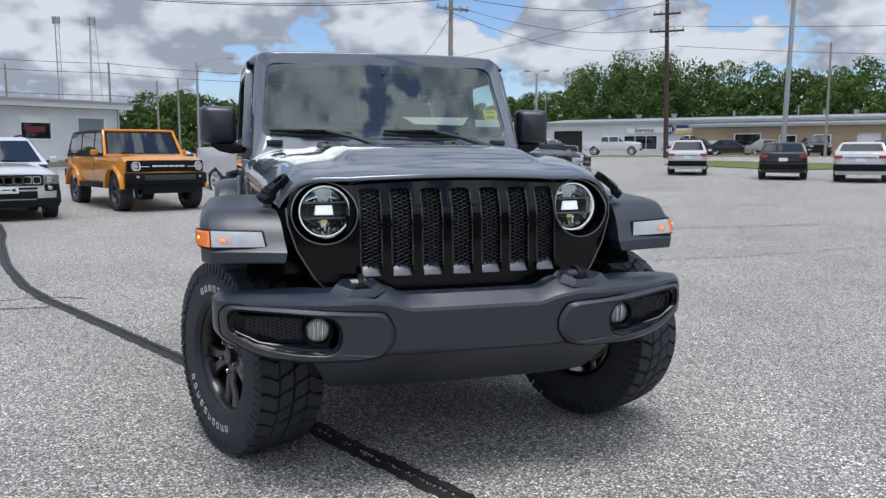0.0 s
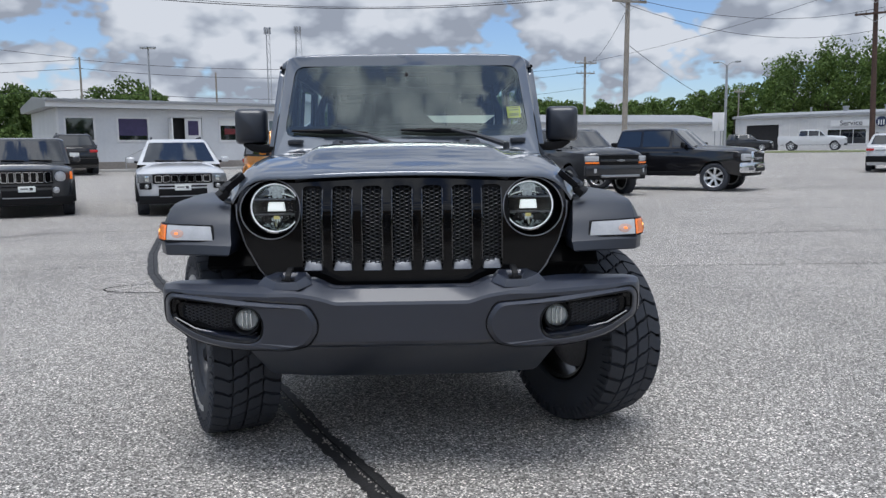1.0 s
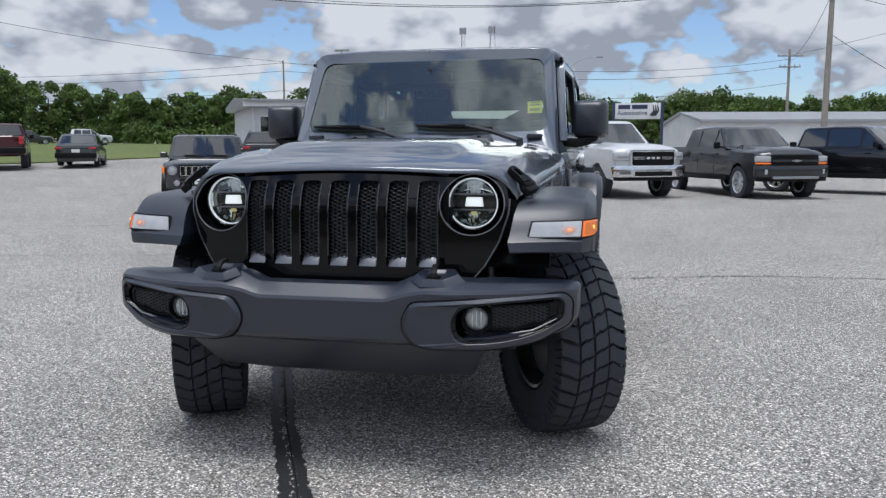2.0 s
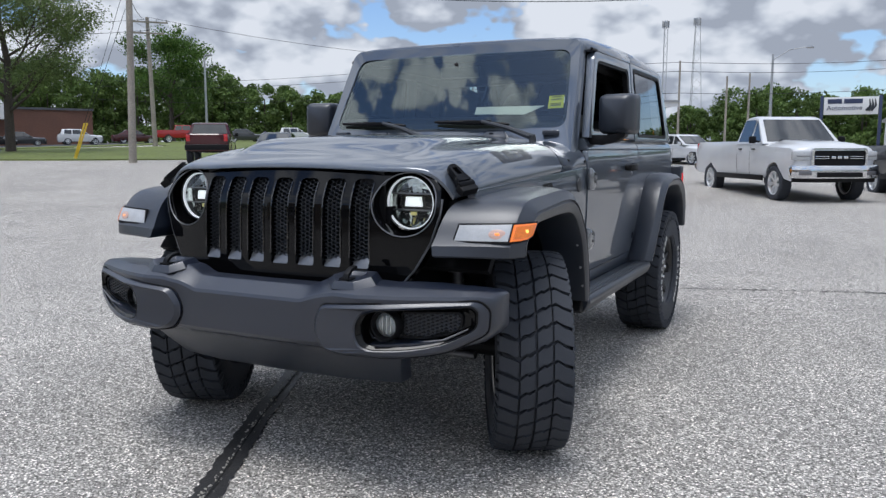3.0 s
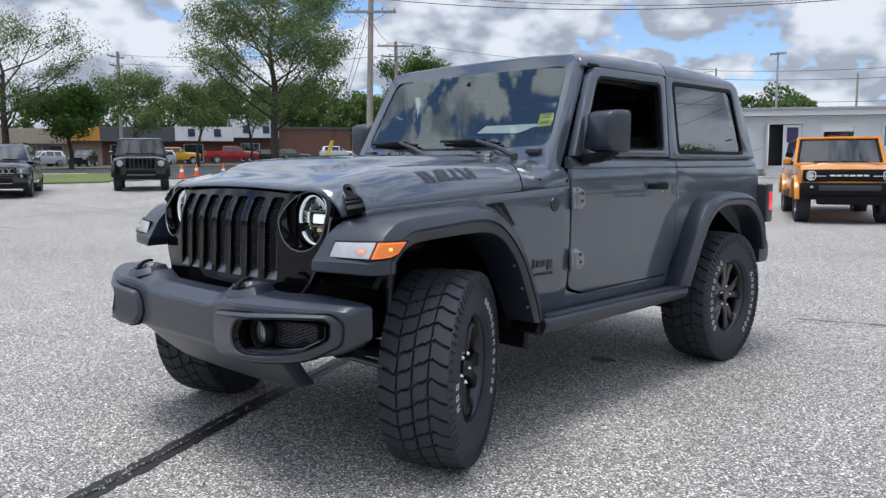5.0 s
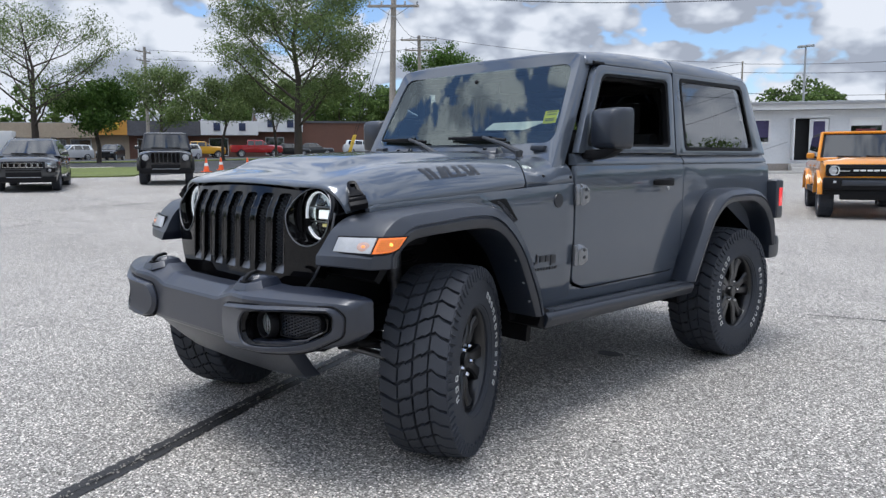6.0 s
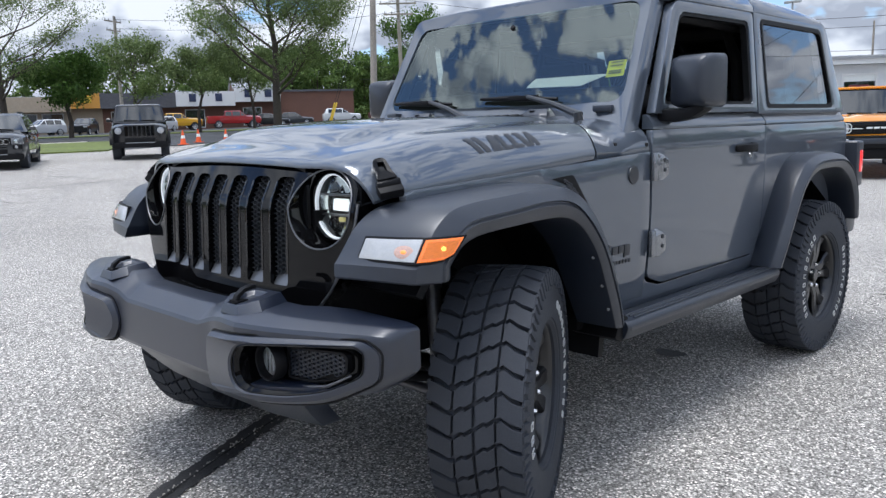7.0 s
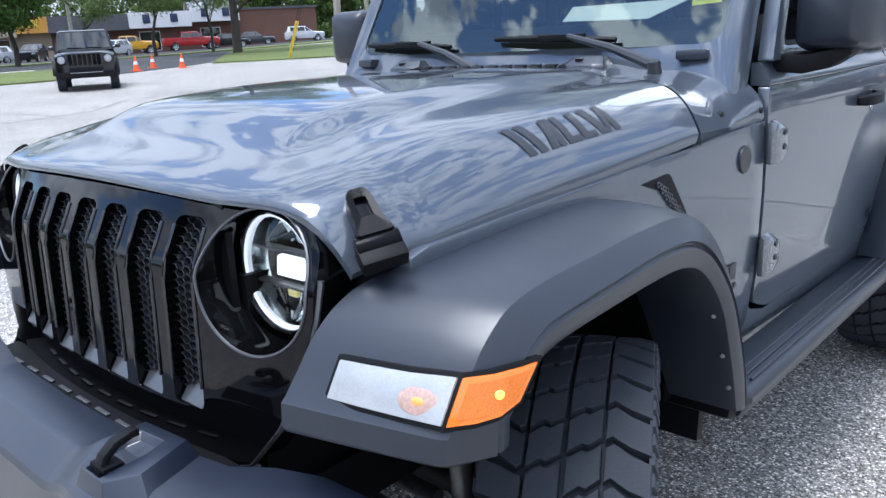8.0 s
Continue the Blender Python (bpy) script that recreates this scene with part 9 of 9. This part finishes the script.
wire((-29.0, 25.1, 9.9), (11.9, 41.8, 10.2), 2.0, 0.018)
wire((-28.6, 24.9, 10.3), (11.7, 41.7, 10.4), 2.25, 0.013)
wire((11.9, 41.8, 10.4), (30.0, 47.9, 11.9), 0.7, 0.018)
wire((12.5, 41.7, 9.7), (30.3, 47.7, 10.3), 0.9, 0.014)
wire((11.3, 41.8, 9.7), (30.0, 47.8, 8.9), 1.2, 0.014)
wire((30.0, 47.9, 12.1), (75.0, 34.0, 15.0), 0.5, 0.02)
wire((30.5, 47.8, 10.3), (75.0, 36.0, 12.0), 0.6, 0.016)
wire((30.5, 47.8, 8.9), (75.0, 38.0, 9.0), 0.6, 0.016)
wire((30.0, 47.9, 12.1), (18.5, 85.0, 11.0), 0.5, 0.016)
wire((11.8, 41.9, 9.0), (18.5, 85.0, 10.9), 0.8, 0.014)
wire((11.8, 41.9, 7.4), (34.8, 80.0, 4.9), 0.6, 0.016)
wire((-48.9, 45.0, 11.8), (-29.3, 25.0, 9.3), 0.6, 0.016)
wire((-48.9, 45.0, 11.8), (-79.3, 33.5, 12.7), 0.7, 0.016)
wire((-48.5, 45.0, 10.9), (-79.3, 33.5, 11.8), 0.7, 0.016)
wire((-48.7, 45.0, 11.9), (-27.5, 62.0, 9.1), 0.5, 0.016)
for z in (9.0, 8.3, 6.6):
    wire((-27.5, 62.0, z), (-9.5, 62.0, z - 0.9), 0.25, 0.018)
    wire((-9.5, 62.0, z - 0.9), (18.5, 85.0, z + 1.6), 0.7, 0.018)
    wire((-27.5, 62.0, z), (-85.0, 70.0, z + 1.2), 0.8, 0.018)
# guy wires with yellow sleeves
for x, y, px, py, pz in ((-33.6, 25.2, -29.2, 25.0, 8.0), (-34.2, 25.6, -29.2, 25.0, 9.0), (-46.2, 49.0, -48.7, 45.0, 10.0)):
    z = ground_z(x, y)
    wire((x, y, z), (px, py, pz), 0.0, 0.012)
    bm = bm_new()
    d = (Vector((px, py, pz)) - Vector((x, y, z))).normalized()
    rod(bm, (x, y, z - 0.05), Vector((x, y, z)) + d * 2.2, 0.045, n=8)
    tagged(part("guy_sleeve", bm, SIGNYELLOW), "yellow plastic sleeve on a guy wire", "sleeve", "guy sleeves")

# roadside sign on two blue posts
sgn = thing("roadside_sign", "white and blue roadside sign on blue posts", "sign", m=Matrix.Translation((2.65, 56.8, ground_z(2.9, 56.8) + 0.35)) @ Matrix.Rotation(radians(4), 4, "Z") @ Matrix.Diagonal((0.86, 0.86, 0.86, 1)))
for s in (1, -1):
    bm = bm_new()
    box(bm, (s * 2.05, 0, 1.8), (0.22, 0.22, 4.7))
    part("post", bm, SIGNBLUE, sgn, bev=0.01)
bm = bm_new()
box(bm, (0, -0.02, 3.35), (3.8, 0.18, 1.35))
part("panel", bm, TRIMWHITE, sgn, bev=0.02)
for x, w_, z, h_ in ((-1.15, 1.0, 3.70, 0.36), (0.15, 1.3, 3.70, 0.36)):
    bm = bm_new()
    box(bm, (x, -0.125, z), (w_, 0.03, h_))
    part("name_bar", bm, SIGNBLUE, sgn, bev=0.01)
lettering("Automotive", 0.52, Matrix.Translation((-0.45, -0.13, 3.18)) @ FLAT_TEXT, SIGNBLUE, sgn)
for k in range(3):
    bm = bm_new()
    tube(bm, [(1.05 + 0.18 * k, -0.12, 2.95), (1.35 + 0.18 * k, -0.12, 3.35), (1.25 + 0.2 * k, -0.12, 3.85)], [0.10, 0.08, 0.03], 6)
    part("swoosh", bm, DECAL, sgn)
# small white signs
for x, y, h_ in ((21.0, 52.0, 2.9), (21.5, 52.2, 2.9)):
    ps = thing("notice_board", "small white notice board on a post", "sign", "notice boards", Matrix.Translation((x, y, ground_z(x, y))))
    bm = bm_new()
    box(bm, (0, 0, h_ - 0.6), (0.42, 0.05, 1.3))
    part("panel", bm, TRIMWHITE, ps, bev=0.01)
    bm = bm_new()
    rod(bm, (0, 0.04, -0.1), (0, 0.04, h_ - 1.1), 0.04)
    part("post", bm, GALV, ps)
# cones
bm = bm_new()
lathe(bm, [(0.15, 0.035), (0.03, 0.68), (0.022, 0.70), (0, 0.70)], None, 20)
c0 = thing("traffic_cone", "orange traffic cone with white collar", "cone", "traffic cones", Matrix.Translation((-33.9, 16.7, ground_z(-33.9, 16.7) + 0.06)))
part("cone", bm, CONE, c0)
bm = bm_new()
box(bm, (0, 0, 0.018), (0.40, 0.40, 0.036))
part("base", bm, CONE, c0, bev=0.01)
bm = bm_new()
lathe(bm, [(0.106, 0.30), (0.079, 0.45), (0.074, 0.45), (0.10, 0.30)], None, 20, close=True)
part("collar", bm, PAPER, c0)
for x, y in ((-34.0, 19.1), (-36.2, 18.75)):
    copy_thing(c0, Matrix.Translation((x, y, ground_z(x, y) + 0.03)))

# unseen plain wall, added behind the camera to close the lot to the south
show, _w = box_building("added_south_wall", "unseen wall added to close the lot's south", along((34.0, -30.0), (-26.0, -30.0), 0.4), 60.0, 8.0, 6.0, BRICKTAN, METALROOF, [(6 + k * 9.0, 12 + k * 9.0, 0.6, 3.4, "win") for k in range(6)], 0.3)

# ---- trees ----
def leaf_material(name, dark, light):
    m = bpy.data.materials.new(name)
    m.use_nodes = True
    n, l = m.node_tree.nodes, m.node_tree.links
    b = n["Principled BSDF"]
    b.inputs["Roughness"].default_value = 0.6
    b.inputs["Specular IOR Level"].default_value = 0.25
    g = n.new("ShaderNodeNewGeometry")
    r = n.new("ShaderNodeValToRGB")
    r.color_ramp.elements[0].color, r.color_ramp.elements[1].color = (*dark, 1), (*light, 1)
    l.new(g.outputs["Random Per Island"], r.inputs[0])
    t = n.new("ShaderNodeTexNoise")
    t.inputs["Scale"].default_value = 0.25
    tc = n.new("ShaderNodeTexCoord")
    l.new(tc.outputs["Object"], t.inputs["Vector"])
    mr = n.new("ShaderNodeMapRange")
    mr.inputs["From Min"].default_value, mr.inputs["From Max"].default_value = 0.3, 0.7
    mr.inputs["To Min"].default_value, mr.inputs["To Max"].default_value = 0.65, 1.35
    l.new(t.outputs["Fac"], mr.inputs["Value"])
    x = n.new("ShaderNodeMix")
    x.data_type, x.blend_type = "RGBA", "MULTIPLY"
    x.inputs[0].default_value = 1
    l.new(r.outputs[0], x.inputs[6])
    l.new(mr.outputs[0], x.inputs[7])
    l.new(x.outputs[2], b.inputs["Base Color"])
    tr = n.new("ShaderNodeBsdfTranslucent")
    l.new(x.outputs[2], tr.inputs[0])
    mx = n.new("ShaderNodeMixShader")
    mx.inputs[0].default_value = 0.3
    l.new(b.outputs[0], mx.inputs[1])
    l.new(tr.outputs[0], mx.inputs[2])
    l.new(mx.outputs[0], n["Material Output"].inputs[0])
    return m


LOCUST = leaf_material("locust_leaves", (0.085, 0.130, 0.042), (0.21, 0.27, 0.10))
MAPLE = leaf_material("maple_leaves", (0.045, 0.095, 0.018), (0.11, 0.19, 0.040))
WOODS = leaf_material("wood_leaves", (0.055, 0.100, 0.024), (0.150, 0.220, 0.058))
BARK = surface("grey_brown_bark", (0.065, 0.052, 0.042), 0.9, grain=(12, 0.3), stain=(2, 0.2), bump=(30, 0.02))


def leaves_mesh(name, centres, normals, sizes, rng):
    """Small pointed leaf sprays: four-cornered blades round the given centres."""
    k = len(centres)
    n = normals + rng.normal(0, 0.55, (k, 3))
    n /= np.linalg.norm(n, axis=1)[:, None] + 1e-9
    t = np.cross(n, rng.normal(0, 1, (k, 3)))
    t /= np.linalg.norm(t, axis=1)[:, None] + 1e-9
    b = np.cross(n, t)
    s = sizes[:, None]
    v = np.stack([centres + t * s, centres + b * s * 0.55 + n * s * 0.12, centres - t * s, centres - b * s * 0.55 + n * s * 0.12], 1).reshape(-1, 3)
    me = bpy.data.meshes.new(name)
    me.from_pydata(v.tolist(), [], np.arange(4 * k).reshape(-1, 4).tolist())
    me.update()
    return me


def blob_leaves(rng, centre, radius, count, flat=0.8, size=(0.12, 0.24), fill=0.45):
    d = rng.normal(0, 1, (count, 3))
    d /= np.linalg.norm(d, axis=1)[:, None]
    r = radius * (1 - fill * rng.random(count) ** 1.6)[:, None]
    p = np.array(centre) + d * r * np.array([1, 1, flat])
    return p, d, rng.uniform(size[0], size[1], count)


def tree(label, x, y, height, spread, seed, leaves, leafm=LOCUST, trunk_r=0.22, clear=0.28, size=(0.10, 0.22), blob=1.1, limbs=11, fork=True):
    rng = np.random.default_rng(seed)
    z = ground_z(x, y)
    ob = thing("tree", label, "tree", "street trees", Matrix.Translation((x, y, z)))
    bm = bm_new()
    top = height * 0.80
    bend = rng.normal(0, 0.18, (5, 2))
    spine = [Vector((bend[i][0] * i * 0.5, bend[i][1] * i * 0.5, top * i / 4 - (0.1 if i == 0 else 0))) for i in range(5)]
    tube(bm, spine, [trunk_r * 1.25, trunk_r, trunk_r * 0.8, trunk_r * 0.45, trunk_r * 0.12], 10)
    trunk = part("trunk", bm, BARK, ob)
    tips = []
    for k in range(limbs):
        f = clear + (0.95 - clear) * (k + 0.5) / limbs
        i = min(3, int(f * 4))
        p = spine[i].lerp(spine[i + 1], f * 4 - i)
        a = k * 2.4 + rng.uniform(-0.4, 0.4)
        ln = spread * (0.55 + 0.45 * math.sin(math.pi * min(1, (f - clear) / (1 - clear) * 0.8 + 0.25))) * rng.uniform(0.8, 1.1)
        e = p + Vector((math.cos(a) * ln, math.sin(a) * ln, ln * rng.uniform(0.55, 1.0)))
        mid = p.lerp(e, 0.5) + Vector((0, 0, -0.08 * ln))
        bm = bm_new()
        r0 = trunk_r * (0.55 - 0.35 * f)
        tube(bm, [p, mid, e], [r0, r0 * 0.6, r0 * 0.18], 7)
        for q in range(3):
            s0 = p.lerp(e, 0.45 + 0.2 * q)
            e2 = s0 + Vector((math.cos(a + (1.1 if q % 2 else -1.1)), math.sin(a + (1.1 if q % 2 else -1.1)), 0.5)) * ln * 0.42
            tube(bm, [s0, s0.lerp(e2, 0.5) + Vector((0, 0, 0.05)), e2], [r0 * 0.4, r0 * 0.25, r0 * 0.1], 5)
            tips += [e2, s0.lerp(e2, 0.55)]
        for q in range(6):
            s0 = p.lerp(e, 0.40 + 0.1 * q)
            b2 = a + (0.7 if q % 2 else -0.7) + rng.uniform(-0.4, 0.4)
            e2 = s0 + Vector((math.cos(b2), math.sin(b2), rng.uniform(0.3, 0.9))) * ln * rng.uniform(0.3, 0.5)
            tube(bm, [s0, s0.lerp(e2, 0.5) + Vector((0, 0, 0.04)), e2], [r0 * 0.22, r0 * 0.14, r0 * 0.05], 4)
            tips.append(e2)
        tips += [e, mid.lerp(e, 0.6)]
        part("limb", bm, BARK, ob)
    tips.append(spine[-1] + Vector((0, 0, height * 0.12)))
    P, N, S = [], [], []
    per = max(10, leaves // len(tips))
    for t in tips:
        p, d, s = blob_leaves(rng, t, blob * rng.uniform(0.65, 1.25), per, 0.80, size, 0.8)
        P.append(p), N.append(d), S.append(s)
    me = leaves_mesh("crown", np.concatenate(P), np.concatenate(N), np.concatenate(S), rng)
    me.materials.append(leafm)
    c = new("crown", me)
    c.parent = ob
    return ob


tree("tall locust tree with airy green crown in grass", -45.6, 30.0, 14.5, 5.0, 5, 60000, trunk_r=0.26, clear=0.20, blob=1.25, limbs=20, size=(0.045, 0.10))
tree("locust tree with sparse crown and bare twigs", -54.2, 14.8, 10.6, 4.8, 9, 17000, trunk_r=0.22, clear=0.28, blob=1.0, limbs=16, size=(0.04, 0.085))
tree("small round green tree in the verge", -55.0, 19.2, 5.6, 2.3, 12, 13000, MAPLE, 0.15, 0.34, (0.07, 0.14), 0.95, 9)
tree("green tree with upright limbs by the road", -64.6, 28.2, 8.8, 2.9, 15, 13000, LOCUST, 0.18, 0.30, (0.06, 0.13), 1.2, 10)
tree("slim green tree beside the road", -56.0, 29.6, 7.4, 2.2, 18, 9000, LOCUST, 0.12, 0.36, (0.06, 0.12), 0.95, 9)
tree("small green tree beside the tall locust", -57.0, 35.2, 7.6, 2.4, 21, 9000, LOCUST, 0.12, 0.34, (0.06, 0.12), 1.0, 9)
tree("large green tree behind the shops", -76.0, 74.0, 14.5, 4.6, 24, 16000, MAPLE, 0.28, 0.22, (0.10, 0.22), 1.6, 12)
tree("locust tree at the verge's far end", -50.0, 2.0, 9.6, 4.2, 27, 14000, LOCUST, 0.22, 0.3, (0.05, 0.11), 1.1, 11)
# woods round the place: crowns of lumped leaf sprays along the edge
rng = np.random.default_rng(77)
P, N, S = [], [], []
trunks = bm_new()
# skyline of the woods: bearing, height over the eye in degrees; and how far off their edge stands
SKYLINE = [(46, 5.8), (47.5, 6.8), (50, 5.6), (53, 6.3), (57, 6.7), (60.5, 7.7), (63, 7.6), (65.5, 6.9), (68, 4.8), (72, 4.1), (77, 3.8), (80, 4.0), (83.5, 4.85), (87, 4.2), (89, 4.6), (91.3, 4.0), (93.3, 4.65), (95, 4.9), (97, 3.5), (101, 3.1), (107, 3.1), (108.3, 4.7), (110.5, 5.5), (112.5, 4.8), (113.6, 4.0), (116, 4.5), (118.4, 4.8), (120.6, 4.4), (124, 5.0), (126, 4.7), (131, 5.8), (135, 6.4), (138, 5.8), (142, 6.6), (150, 6.0), (165, 5.2), (180, 5.0), (270, 5.0), (360, 5.0), (406, 5.1)]
FAR = [(46, 105), (60, 128), (75, 130), (95, 125), (110, 108), (123, 100), (128, 118), (142, 124), (150, 128), (180, 130), (270, 105), (360, 105), (406, 105)]


def crown(x, y, h, w_, lumps, count, size):
    z = ground_z(x, y)
    rod(trunks, (x, y, z - 0.2), (x, y, z + h * 0.7), 0.20, 0.07, 6)
    for q in range(lumps):
        t = (q + 0.5) / lumps
        wr = w_ * (0.60 + 0.55 * math.sin(math.pi * min(1, t * 0.9 + 0.12))) * (1.0 if t < 0.75 else 1.0 - 1.8 * (t - 0.75))
        a = q * 2.4 + rng.uniform(-0.5, 0.5)
        c = (x + math.cos(a) * wr * 0.75, y + math.sin(a) * wr * 0.75, z + h * (0.08 + 0.84 * t))
        p, d, s = blob_leaves(rng, c, rng.uniform(0.9, 1.6) * h / 10, count, 0.8, size, 0.6)
        P.append(p), N.append(d), S.append(s)


az = 46.0
while az < 406:
    near = 44 < az < 152
    dist = lerp_table(az, [a for a, _ in FAR], [d for _, d in FAR])
    el = lerp_table(az, [a for a, _ in SKYLINE], [e for _, e in SKYLINE])
    for row in range(2):
        a = math.radians(az + rng.uniform(-0.8, 0.8))
        r = dist + row * 5 + rng.uniform(0, 3)
        x, y = 1.5 + r * math.cos(a), -2.5 + r * math.sin(a)
        top = 1.26 + math.tan(math.radians(el)) * r
        h = (top - ground_z(x, y)) * (rng.uniform(0.80, 1.02) if row else rng.uniform(0.62, 0.96))
        crown(x, y, h, rng.uniform(1.9, 3.2), 15 if near else 8, 120 if near else 45, (0.15, 0.34) if near else (0.25, 0.6))
    if near:
        a = math.radians(az + rng.uniform(-0.8, 0.8))
        r = dist + 11 + rng.uniform(0, 3)
        x, y = 1.5 + r * math.cos(a), -2.5 + r * math.sin(a)
        crown(x, y, (1.26 + math.tan(math.radians(el)) * r - ground_z(x, y)) * rng.uniform(0.72, 0.92), 2.6, 11, 60, (0.35, 0.6))
        for q in range(3):
            a = math.radians(az + rng.uniform(-0.9, 0.9))
            r = dist - rng.uniform(1.0, 3.0)
            x, y = 1.5 + r * math.cos(a), -2.5 + r * math.sin(a)
            p, d, s = blob_leaves(rng, (x, y, ground_z(x, y) + 0.9), rng.uniform(1.1, 2.1), 190, 0.9, (0.14, 0.32), 0.4)
            P.append(p), N.append(d), S.append(s)
    az += math.degrees(3.0 / dist) if near else math.degrees(4.5 / dist)
me = leaves_mesh("woods", np.concatenate(P), np.concatenate(N), np.concatenate(S), rng)
me.materials.append(WOODS)
tagged(new("woods", me), "dense green woods round the lot's edge", "woods", kind="stuff")
tagged(part("wood_trunks", trunks, BARK), "dark tree trunks inside the woods", "woods", kind="stuff")
